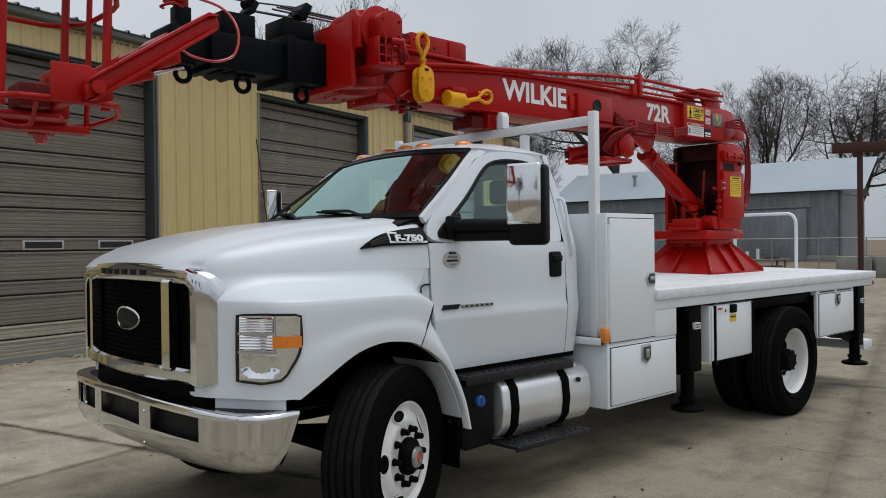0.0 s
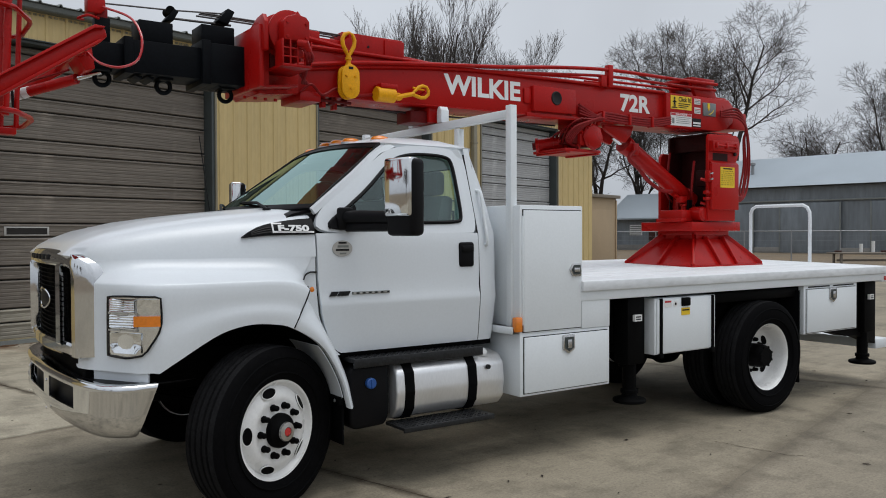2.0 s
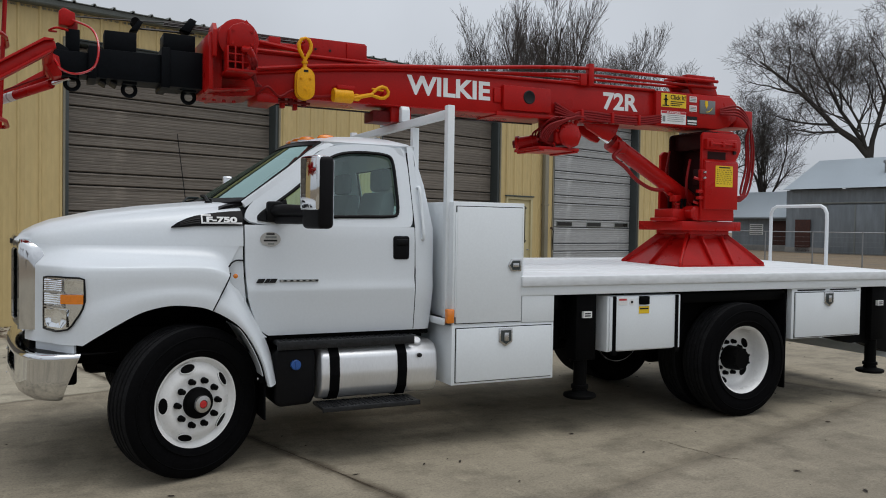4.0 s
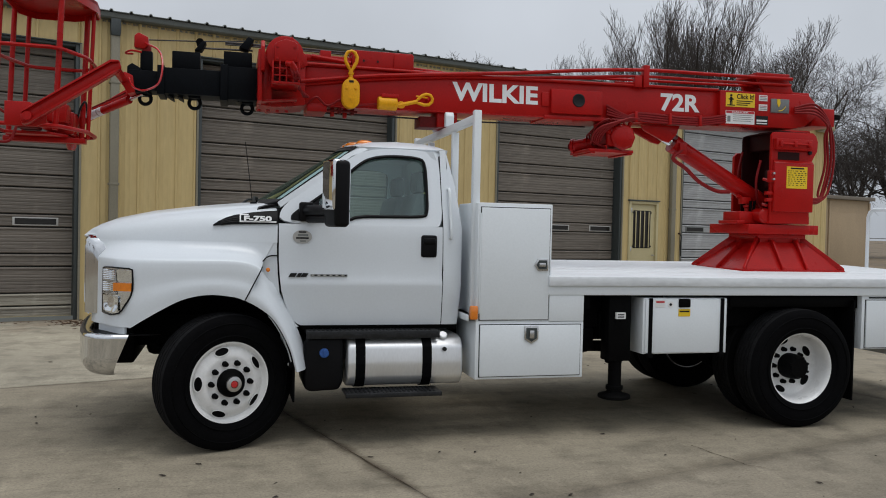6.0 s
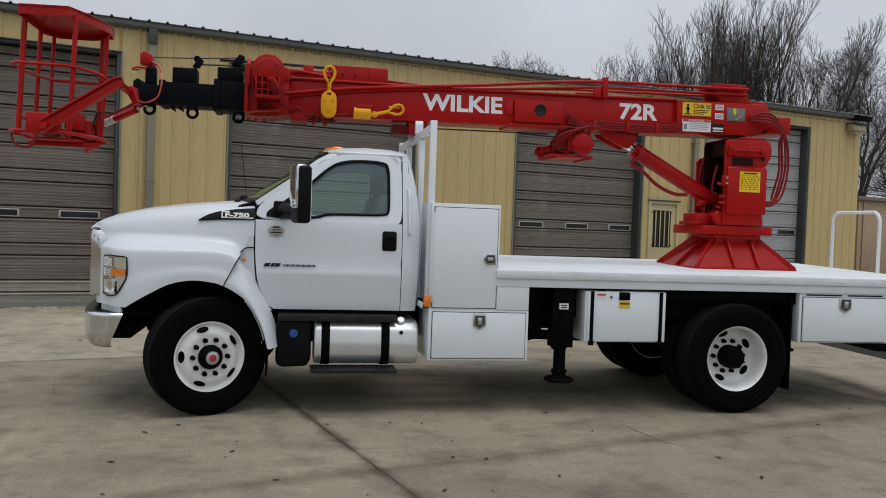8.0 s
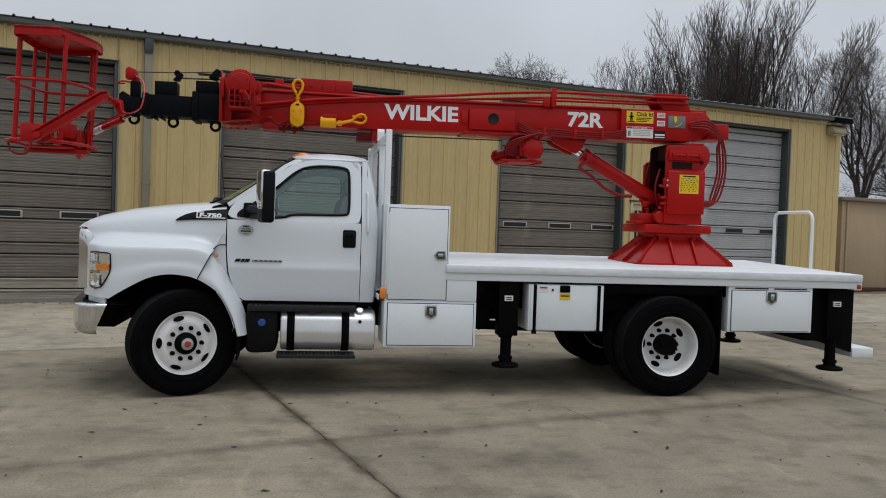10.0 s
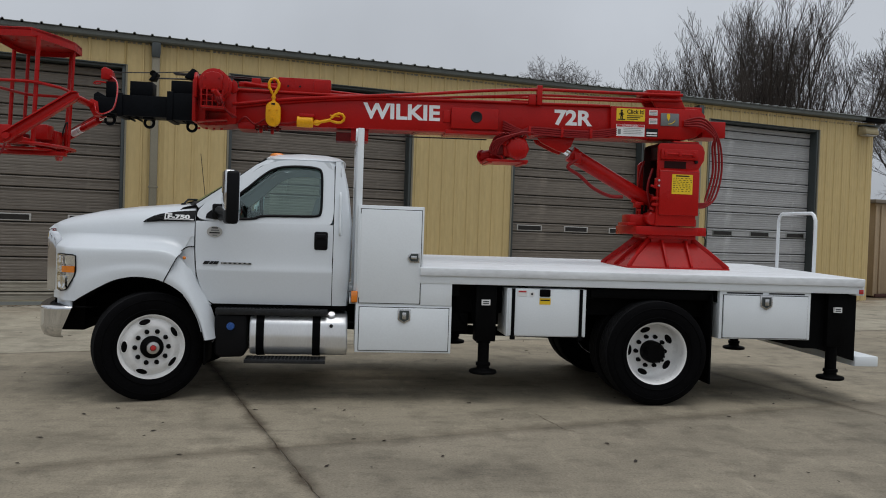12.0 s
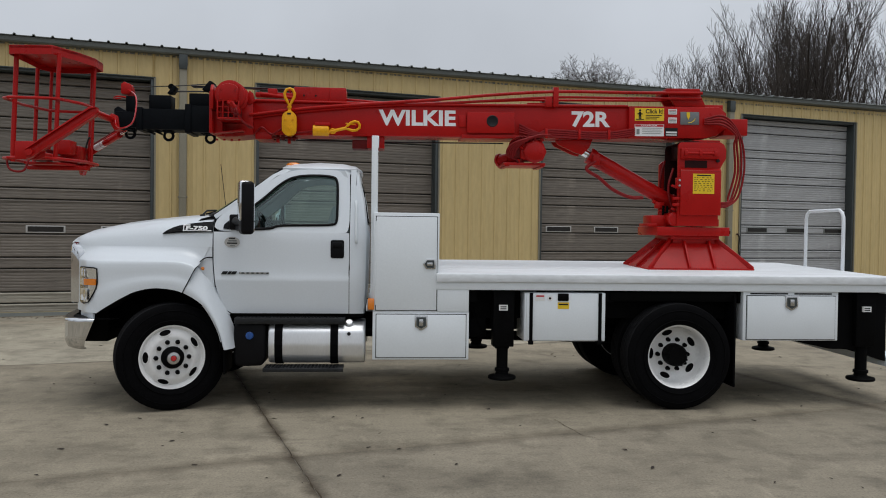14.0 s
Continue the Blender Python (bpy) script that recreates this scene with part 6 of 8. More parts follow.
def make_tank():
    prof = [(-0.55, 0.48), (-0.55, 0.83), (-0.58, 0.855), (-0.95, 0.855), (-1.05, 0.835), (-1.105, 0.775), (-1.12, 0.64), (-1.105, 0.52), (-1.05, 0.455), (-0.95, 0.435), (-0.58, 0.435)]
    ta = part("fuel_tank", prism([p for p in prof], 0.90, 1.86, "x", 0.022, seg=3), ALU, truck, "brushed aluminium side fuel tank with black straps")
    for x in (0.965, 1.515):
        strap = [(y - 0.008 if y < -0.9 else y, z + (0.009 if z > 0.8 else (-0.009 if z < 0.5 else 0))) for y, z in prof]
        part("strap", prism(strap, x, x + 0.078, "x", 0.004), RUBBER, ta)
    part("filler_cap", lathe([(0.03, 0), (0.03, 0.015), (0.038, 0.018), (0.038, 0.034), (0.032, 0.04), (0, 0.04)], Matrix.Translation((1.70, -1.03, 0.835)) @ Matrix.Rotation(radians(38), 4, "X"), 20), ALU, ta)
    part("vent_plug", lathe([(0.018, 0), (0.018, 0.02), (0, 0.022)], facing_near(1.70, -1.105, 0.75), 10), INK, ta)
    de = part("fluid_tank", prism([(0.555, 0.45), (0.555, 0.82), (0.60, 0.855), (0.85, 0.855), (0.875, 0.82), (0.875, 0.49), (0.84, 0.42), (0.60, 0.41)], -1.06, -0.6, "y", 0.03, seg=3), PLASTIC, truck, "black fluid tank with a blue cap")
    part("cap", lathe([(0.038, 0), (0.038, 0.03), (0.032, 0.036), (0, 0.036)], facing_near(0.715, -1.055, 0.725), 18), BLUE, de)
    part("cap_grip", box(0.709, 0.721, -1.098, -1.085, 0.695, 0.755, 0.003), BLUE, de)
    # steps
    st = part("upper_step", box(0.57, 1.66, -1.10, -0.76, 0.875, 0.905, 0.006), TREAD, truck, "black diamond-plate cab step")
    part("step_lip", box(0.57, 1.66, -1.108, -1.085, 0.842, 0.905, 0.005), TREAD, st)
    lo = part("lower_step", box(0.87, 1.65, -1.25, -1.0, 0.405, 0.428, 0.005), TREAD, truck, "black diamond-plate lower step")
    part("step_lip", box(0.87, 1.65, -1.258, -1.24, 0.392, 0.428, 0.004), TREAD, lo)
    for p, x0, x1, y0, z in ((st, 0.60, 1.64, -1.08, 0.907), (lo, 0.89, 1.64, -1.232, 0.430)):
        b = bmesh.new()
        for i in range(int((x1 - x0) / 0.035)):
            for j in range(6):
                box(-0.011, 0.011, -0.0035, 0.0035, -0.003, 0.003, 0, Matrix.Translation((x0 + 0.035 * i, y0 + 0.038 * j, z)) @ Matrix.Rotation(radians(45 if (i + j) % 2 else -45), 4, "Z"), b)
        tagged(part("tread_lug", b, TREAD, p), kind="stuff")
    for x in (0.93, 1.56):
        part("step_hanger", box(x, x + 0.05, -1.06, -0.93, 0.39, 0.412), FRAMEBLACK, lo)
    part("rocker", box(0.54, 1.84, -0.97, -0.6, 0.90, 0.95, 0.01), FRAMEBLACK, truck)
    part("exhaust_tip", tube([(1.60, -0.86, 0.93), (1.68, -0.95, 0.945)], 0.02, 8), ALU, truck)
    part("far_side_tank", prism([(-y, z) for y, z in prof], 0.90, 1.86, "x", 0.022, seg=2), ALU, truck)


def latch(x, z, parent, m=None, w=0.10, h=0.13, y=-1.21):
    """A stainless folding T-latch in a shield-shaped dish."""
    shape = [(x - w / 2, z + h / 2), (x + w / 2, z + h / 2), (x + w / 2, z - h * 0.25), (x, z - h / 2), (x - w / 2, z - h * 0.25)]
    if m == "turned":
        m = Matrix.Translation((x, 0, z)) @ Matrix.Rotation(radians(90), 4, "Y") @ Matrix.Translation((-x, 0, -z))
    la = prism(shape, y - 0.014, y + 0.01, "y", 0.006, m=m)
    part("latch", la, STEEL, parent, "stainless folding latch")
    inn = [(x + (a - x) * 0.76, z + (b - z) * 0.76) for a, b in shape]
    part("latch_dish", prism(inn, y - 0.0165, y - 0.012, "y", 0.0, m=m), JAMB, parent)
    gr = box(x - w * 0.17, x + w * 0.17, y - 0.028, y - 0.016, z - h * 0.2, z + h * 0.26, 0.006, m)
    part("latch_grip", gr, STEEL, parent)


def make_bed():
    # deck: the near edge sits a little lower than the far one
    lean = Matrix.Translation((0, -1.25, 1.367)) @ Matrix.Rotation(radians(1.15), 4, "X")
    bed = part("flatbed", box(2.56, 7.33, 0.0, 2.5, -0.085, 0.0, 0.012, lean), DECK, truck, "white-painted flat deck with worn streaks and painted-in dark reflection lines")
    for k in range(1, 13):
        part("deck_seam", box(2.6, 7.3, 2.5 * k / 13 - 0.003, 2.5 * k / 13 + 0.003, -0.0015, 0.0012, 0, lean), STICKERW, bed)
    part("side_rail", box(2.56, 7.30, -1.222, -1.15, 1.205, 1.283, 0.006), BOXWHITE, bed)
    part("side_rail", box(2.56, 7.30, 1.15, 1.222, 1.24, 1.33, 0.006), BOXWHITE, bed)
    part("rear_rail", box(7.24, 7.34, -1.22, 1.22, 1.19, 1.30, 0.006), BOXWHITE, bed)
    part("tail_marker", box(7.275, 7.325, -1.230, -1.215, 1.205, 1.255, 0.004), REDLENS, bed)
    for x in (2.9, 3.6, 4.3, 5.0, 5.7, 6.4, 7.0):
        part("bed_cross_member", box(x, x + 0.08, -1.14, 1.14, 1.08, 1.25), FRAMEBLACK, bed)
    both("bed_sill", box(2.6, 7.25, -0.5, -0.38, 0.98, 1.26), FRAMEBLACK, truck)
    part("sub_frame", box(2.92, 7.2, -0.95, 0.95, 0.90, 1.20), FRAMEBLACK, truck)
    part("closing_panel", box(2.575, 2.89, -1.215, -1.16, 0.985, 1.283, 0.004), BOXWHITE, bed)
    both("wheel_well", box(4.34, 5.68, -1.16, -0.6, 1.09, 1.19, 0.02), FRAMEBLACK, truck)

    # tool boxes on both sides
    for s in (-1, 1):
        fl = (lambda q: q) if s < 0 else mirror_y
        tall = part("tall_toolbox", fl(box(1.935, 2.59, -1.205, -0.62, 0.98, 1.965, 0.008)), BOXWHITE, truck, "tall white steel tool box with one latched door")
        part("box_door", fl(box(1.965, 2.565, -1.222, -1.20, 1.0, 1.925, 0.006)), BOXWHITE, tall)
        part("door_gap", fl(box(1.958, 2.572, -1.2075, -1.20, 0.993, 1.932)), INK, tall)
        low = part("low_toolbox", fl(box(1.935, 2.895, -1.207, -0.62, 0.505, 0.983, 0.008)), BOXWHITE, truck, "white steel under-deck tool box with a latched door")
        part("box_door", fl(box(1.972, 2.862, -1.224, -1.20, 0.53, 0.955, 0.006)), BOXWHITE, low)
        part("door_gap", fl(box(1.965, 2.869, -1.2095, -1.20, 0.523, 0.962)), INK, low)
        mid = part("mid_toolbox", fl(box(3.455, 4.285, -1.20, -0.75, 0.69, 1.18, 0.008)), BOXWHITE, truck, "white steel hinged box with black straps and warning labels")
        part("box_door", fl(box(3.475, 4.265, -1.215, -1.195, 0.70, 1.17, 0.006)), BOXWHITE, mid)
        for x in (3.52, 4.225):
            part("strap", fl(box(x - 0.017, x + 0.017, -1.226, -1.21, 0.685, 1.18, 0.004)), RUBBER, mid)
            part("strap_hook", fl(box(x - 0.025, x + 0.025, -1.23, -1.20, 0.66, 0.70, 0.004)), FRAMEBLACK, mid)
        re = part("rear_toolbox", fl(box(5.725, 6.745, -1.20, -0.70, 0.70, 1.21, 0.008)), BOXWHITE, truck, "white steel tool box behind the rear wheel")
        part("box_door", fl(box(5.765, 6.705, -1.217, -1.195, 0.715, 1.16, 0.006)), BOXWHITE, re)
        part("door_gap", fl(box(5.758, 6.712, -1.2025, -1.19, 0.708, 1.167)), INK, re)
        for x in (5.80, 6.27):
            part("vent_slot", fl(box(x, x + 0.40, -1.2035, -1.19, 1.178, 1.192)), INK, re)
        if s < 0:
            latch(2.49, 1.46, tall, "turned", 0.10, 0.125, -1.222)
            latch(2.415, 0.875, low, None, 0.125, 0.15, -1.224)
            latch(6.23, 1.09, re, None, 0.135, 0.155, -1.217)
            part("hinge", box(1.953, 1.968, -1.2165, -1.2, 1.05, 1.88, 0.003), BOXWHITE, tall)
            part("box_latch", box(3.79, 3.90, -1.235, -1.2, 1.10, 1.175, 0.01), FRAMEBLACK, mid)
            part("yellow_label", box(3.79, 3.905, -1.2185, -1.213, 1.02, 1.085), STICKERY, mid)
            part("label_line", box(3.80, 3.895, -1.2205, -1.213, 1.058, 1.07), INK, mid)
            part("white_label", box(3.56, 3.66, -1.2175, -1.213, 1.10, 1.165), STICKERW, mid)
            part("label_line", box(3.57, 3.65, -1.2195, -1.213, 1.14, 1.155), REDINK, mid)
            part("round_label", lathe([(0, 0.003), (0.028, 0.003), (0.028, 0)], facing_near(3.71, -1.215, 1.125), 20), STICKERW, mid)
            part("label_line", lathe([(0, 0.005), (0.012, 0.005), (0.012, 0)], facing_near(3.71, -1.215, 1.125), 12), INK, mid)
            part("amber_marker", box(1.885, 1.95, -1.225, -1.17, 1.00, 1.115, 0.012), AMBER, low, "amber side marker lamp")
    part("front_ledge", box(1.875, 1.94, -1.19, -0.7, 0.985, 1.04, 0.005), BOXWHITE, truck)
    both("corner_ledge", box(1.87, 1.94, 0.4, 1.19, 0.985, 1.04, 0.005), BOXWHITE, truck)
    part("mud_flap", box(5.635, 5.655, -1.2, -0.62, 0.22, 1.16, 0.003), RUBBER, truck)
    part("mud_flap", box(5.635, 5.655, 0.62, 1.2, 0.22, 1.16, 0.003), RUBBER, truck)
    # rear end: black outrigger housing and white step
    rear = prism([(6.0, 0.77), (6.29, 0.69), (6.72, 0.60), (6.92, 0.60), (7.335, 0.47), (7.335, 1.2), (6.0, 1.2)], -1.1, -0.95, "y", 0.006)
    both("rear_housing", rear, FRAMEBLACK, truck)
    part("rear_beam", box(6.93, 7.2, -1.0, 1.0, 0.70, 1.0, 0.01), FRAMEBLACK, truck)
    part("rear_step", box(7.345, 7.62, -1.10, 1.10, 0.41, 0.52, 0.010), BOXWHITE, truck, "white rear step bumper")

    # outriggers: housing, leg, round foot
    for x, y, zf in ((3.25, -1.10, 0.315), (3.25, 1.10, 0.315), (7.07, -1.09, 0.29), (7.07, 1.09, 0.29)):
        o = part("outrigger", box(x - 0.105, x + 0.105, y - 0.08, y + 0.08, 0.63, 1.2, 0.008), FRAMEBLACK, truck, "black hydraulic outrigger leg, raised off the ground")
        part("sleeve", lathe([(0.068, 0.60), (0.075, 0.605), (0.075, 1.18), (0, 1.18)], Matrix.Translation((x, y - math.copysign(-0.03, y) , 0)), 20), FRAMEBLACK, o)
        part("leg", lathe([(0.058, zf), (0.058, 0.64), (0, 0.64)], Matrix.Translation((x, y, 0)), 20), FRAMEBLACK, o)
        part("foot", lathe([(0, 0.06), (0.06, 0.06), (0.07, 0.03), (0.135, 0.014), (0.142, 0.006), (0.142, -0.012), (0.13, -0.02), (0, -0.02)], Matrix.Translation((x, y, zf)), 28), FRAMEBLACK, o, "round black foot plate")
        part("collar", lathe([(0.062, 0.015), (0.075, 0.02), (0.075, 0.05), (0.062, 0.055)], Matrix.Translation((x, y, zf + 0.04)), 20), FRAMEBLACK, o)
        if y < 0:
            part("leg_label", box(x - 0.052, x + 0.035, y - 0.112, y - 0.085, 1.0, 1.055, 0.0), STICKERW, o)
            for k in range(2):
                part("label_line", box(x - 0.04, x + 0.02, y - 0.114, y - 0.11, 1.012 + 0.02 * k, 1.022 + 0.02 * k), INK, o)
    both("outrigger_beam", box(3.14, 3.36, -1.0, -0.3, 0.80, 1.04, 0.008), FRAMEBLACK, truck)
    # hoses and valves in the bay behind the tool boxes
    for k in range(5):
        y = -0.95 + 0.06 * k
        part("hydraulic_hose", tube(curve_points([(2.92, y, 1.12), (3.0, y - 0.03, 0.86), (3.08, y, 0.72 + 0.03 * k), (3.0 + 0.03 * k, y + 0.1, 0.66)], 5), 0.014, 6), RUBBER, truck)
    part("valve_block", box(2.93, 3.10, -0.98, -0.7, 0.70, 0.90, 0.015), FRAMEBLACK, truck)

    # headache rack in front of the deck
    ra = part("headache_rack", box(1.91, 1.97, -1.068, 1.118, 2.632, 2.697, 0.006), BOXWHITE, truck, "white square-tube rack behind the cab")
    for y in (-1.10, 1.15):
        part("post", box(1.909, 1.971, y - 0.032, y + 0.032, 1.0, 2.73, 0.006), BOXWHITE, ra)
    for y in (-0.42, 0.50):
        part("post", box(1.91, 1.97, y - 0.03, y + 0.03, 1.0, 2.62, 0.006), BOXWHITE, ra)
    for y in (-0.185, 0.27):
        part("cradle_ear", prism([(y - 0.035, 2.70), (y - 0.035, 2.80), (y - 0.015, 2.835), (y + 0.015, 2.835), (y + 0.035, 2.80), (y + 0.035, 2.70)], 1.90, 1.98, "x", 0.005), BOXWHITE, ra)
    # hand hoop at the tail
    hoop = [(7.40, 0.51, 1.33), (7.40, 0.51, 1.9), (7.40, 0.51, 2.0), (7.40, 0.485, 2.055), (7.40, 0.43, 2.085), (7.40, 0.1, 2.085), (7.40, -0.22, 2.085), (7.40, -0.275, 2.055), (7.40, -0.305, 2.0), (7.40, -0.31, 1.9), (7.40, -0.31, 1.30)]
    part("hand_hoop", tube([(x - 0.09, y, z) for x, y, z in hoop], 0.021, 10), BOXWHITE, truck, "white tube hand hoop at the tail")


make_door()
make_cab()
make_hood()
make_fenders()
make_front()
make_mirror()
make_badges()
make_wheels()
make_tank()
make_bed()

# ---- the crane on the deck ----
crane = thing("telescopic_crane", 5.53, -0.03, 1.38, "red telescopic crane with a black boom tip on the deck", "crane")
BOOM = Matrix.Translation((0.7, 0, 0)) @ Matrix.Rotation(-0.0105, 4, "Y") @ Matrix.Translation((-0.7, 0, 0))
CY = 0.035  # the boom's centre line


def letters(name, text, x0, x1, z0, z1, y, material, parent, m=None, depth=0.004, bold=0.0):
    """Block letters fitted to a rectangle on a face that looks to the driver's side."""
    ob = words(name, text, 1.0, Matrix.Identity(4), material, parent, 0.0, "", 1.0, bold)
    me = ob.data
    xs, ys = [v.co.x for v in me.vertices], [v.co.y for v in me.vertices]
    sx, sz = (x1 - x0) / (max(xs) - min(xs)), (z1 - z0) / (max(ys) - min(ys))
    ax, az = min(xs), min(ys)
    for v in me.vertices:
        v.co = (x0 + (v.co.x - ax) * sx, y, z0 + (v.co.y - az) * sz)
    if m is not None:
        me.transform(m)
    return ob


def make_base():
    c = Matrix.Translation((5.612, 0.093, 0))
    hx, hy = 0.612, 0.487
    part("base_plate", box(-hx, hx, -hy, hy, 1.372, 1.402, 0.004, c), RED, crane, "red square base plate bolted to the deck")
    part("base_column", box(-0.25, 0.25, -0.24, 0.24, 1.39, 1.775, 0.012, c), RED, crane, "", 20)
    part("column_collar", box(-0.285, 0.285, -0.27, 0.27, 1.725, 1.772, 0.006, c), RED, crane)
    for sx in (-1, 1):
        for sy in (-1, 1):
            part("gusset", prism([(0.30, 1.40), (math.hypot(hx, hy) - 0.01, 1.40), (math.hypot(hx, hy) - 0.01, 1.425), (0.37, 1.74), (0.30, 1.74)], -0.013, 0.013, "y", 0.003, None, c @ Matrix.Rotation(math.atan2(sy * hy, sx * hx), 4, "Z")), RED, crane)
    for ang, reach, edge in ((0, hx, 0.27), (180, hx, 0.27), (90, hy, 0.26), (270, hy, 0.26)):
        m = c @ Matrix.Rotation(radians(ang), 4, "Z")
        for off in ((-0.13, 0.16) if ang in (90, 270) else (0.0,)):
            part("gusset", prism([(edge - 0.02, 1.40), (reach - 0.01, 1.40), (reach - 0.01, 1.428), (edge + 0.035, 1.71), (edge - 0.02, 1.71)], off - 0.013, off + 0.013, "y", 0.003, None, m), RED, crane)
    # sloping skirt sheets between the gussets
    bot = [(-hx + 0.03, -hy + 0.03), (hx - 0.03, -hy + 0.03), (hx - 0.03, hy - 0.03), (-hx + 0.03, hy - 0.03)]
    top = [(-0.27, -0.26), (0.27, -0.26), (0.27, 0.26), (-0.27, 0.26)]
    sk = sheet([[c @ Vector((x, y, 1.403)) for x, y in bot], [c @ Vector((x, y, 1.68)) for x, y in top]], 0.0, closed=True)
    part("skirt", sk, RED, crane, "", 20)
    for sx in (-0.56, 0.56):
        for sy in (-0.44, 0.44):
            part("bolt", lathe([(0.024, 0), (0.024, 0.02), (0.013, 0.022), (0.013, 0.04), (0, 0.041)], c @ Matrix.Translation((sx, sy, 1.402)), 6), RED, crane)
    part("slew_plate", box(5.135, 5.98, -0.268, 0.44, 1.768, 1.868, 0.006), RED, crane, "thick red square turntable plate")
    part("plate_stop", box(5.97, 6.02, -0.20, -0.12, 1.79, 1.83, 0.004), FRAMEBLACK, crane)


HOSE_PTS = [Vector(p) for p in [(4.35, -0.09, 2.52), (4.50, -0.09, 2.42), (4.66, -0.09, 2.29), (4.86, -0.09, 2.205), (5.02, -0.09, 2.20), (5.16, -0.09, 2.22)]]


def make_turret():
    cheek = [(5.345, 1.88), (5.82, 1.88), (5.82, 2.52), (5.86, 2.58), (5.90, 2.64), (5.905, 2.74), (5.88, 2.80), (5.84, 2.83), (5.37, 2.82), (5.345, 2.79)]
    near = part("turret", prism(cheek, -0.315, -0.28, "y", 0.006), RED, crane, "red upright turret with a yellow load chart")
    part("cheek_plate", prism([(5.36, 1.88), (5.82, 1.88), (5.82, 2.60), (5.60, 2.66), (5.40, 2.66), (5.36, 2.62)], 0.345, 0.385, "y", 0.006), RED, near)
    # back plate and hood below take the shade-dark red, painted-in cavity shade
    part("back_plate", box(5.60, 5.64, -0.28, 0.35, 1.88, 2.70, 0.004), SHADERED, near)
    # hood over the foot of the lift cylinder, open to the front
    shield = [(5.39, 1.99), (5.39, 2.79), (5.402, 2.826), (5.44, 2.842), (5.60, 2.842), (5.60, 1.99)]
    part("cylinder_guard", prism(shield, 0.24, 0.258, "y", 0.004), SHADERED, near)
    part("guard_top", box(5.43, 5.60, -0.27, 0.242, 2.828, 2.842, 0.004), SHADERED, near)
    # pipes and blocks between the cheeks
    for k, (y, z) in enumerate(((-0.12, 2.22), (0.24, 2.34))):
        part("inner_hose", tube(curve_points([(5.36 + 0.03 * k, y, z + 0.32), (5.30 + 0.03 * k, y - 0.02, z + 0.1), (5.36, y + 0.03, z - 0.12), (5.42, y, z - 0.24)], 5), 0.014, 7), HOSE, near)
    # added filler, shade-dark: blocks the bright gap between turret and boom
    part("gap_filler", box(5.46, 5.84, -0.27, 0.33, 2.66, 2.838, 0.006), SHADERED, near)
    part("inner_block", box(5.44, 5.58, -0.22, -0.08, 2.26, 2.44, 0.01), SHADERED, near)
    part("inner_block", box(5.44, 5.58, 0.16, 0.30, 1.96, 2.16, 0.01), RED, near)
    for z in (2.06, 2.32):
        part("fitting", tube([(5.33, -0.29, z), (5.30, -0.25, z + 0.015)], 0.016, 6), RED, near)
    part("valve_cover", box(5.365, 5.835, -0.352, -0.312, 2.00, 2.50, 0.006), RED, near)
    part("cover_top", prism([(-0.352, 2.50), (-0.312, 2.54), (-0.312, 2.50)], 5.365, 5.835, "x", 0.002), RED, near)
    # dark patch painting the shaded recess under the pin block
    part("recess_patch", box(5.42, 5.68, -0.3165, -0.29, 2.535, 2.618), SHADERED, near)
    part("pin_block", box(5.36, 5.80, -0.372, -0.312, 2.635, 2.75, 0.008), RED, near)
    part("pin", tube([(5.40, -0.378, 2.695), (5.76, -0.378, 2.695)], 0.012, 8), RED, near)
    for x in (5.41, 5.58, 5.75):
        part("pin_ear", box(x - 0.018, x + 0.018, -0.392, -0.365, 2.665, 2.725, 0.005), RED, near)
    part("pin_knob", lathe([(0.02, 0), (0.02, 0.02), (0, 0.022)], facing_near(5.80, -0.315, 2.62), 12), INK, near)
    ys = part("load_chart", box(5.505, 5.752, -0.356, -0.351, 2.243, 2.468), STICKERY, near, "yellow load chart sticker with unreadable black lines")
    part("chart_line", box(5.55, 5.71, -0.358, -0.355, 2.443, 2.457), INK, ys)
    rng = random.Random(4)
    for r in range(8):
        z = 2.42 - 0.021 * r
        x = 5.52
        while x < 5.73:
            w = rng.uniform(0.008, 0.03)
            part("chart_line", box(x, min(x + w, 5.74), -0.358, -0.355, z, z + 0.006), INK, ys)
            x += w + rng.uniform(0.012, 0.03)
    part("turret_foot", box(5.34, 5.84, -0.30, 0.37, 1.875, 1.96, 0.008), RED, near)
    part("bracket", box(5.32, 5.37, -0.345, -0.29, 2.30, 2.42, 0.005), RED, near)
    for z in (2.33, 2.39):
        part("fitting", lathe([(0.012, 0), (0.012, 0.03), (0, 0.031)], facing_near(5.345, -0.345, z), 8), STEEL, near)
    for z in (2.10, 2.17):
        part("bracket", box(5.29, 5.37, -0.335, -0.29, z, z + 0.035, 0.004), RED, near)
    # slew motor in front of the turret
    mo = part("slew_motor", box(5.10, 5.38, -0.16, 0.14, 1.872, 2.0, 0.012), RED, crane, "red hydraulic slew motor on the turntable")
    part("motor_body", lathe([(0, 0), (0.075, 0), (0.08, 0.02), (0.08, 0.20), (0.06, 0.22), (0, 0.22)], Matrix.Translation((5.33, -0.17, 1.955)) @ Matrix.Rotation(radians(90), 4, "X") @ Matrix.Translation((0, 0, -0.1)), 24), RED, mo)
    part("motor_flange", box(5.06, 5.16, -0.18, 0.16, 1.868, 1.905, 0.006), RED, mo)
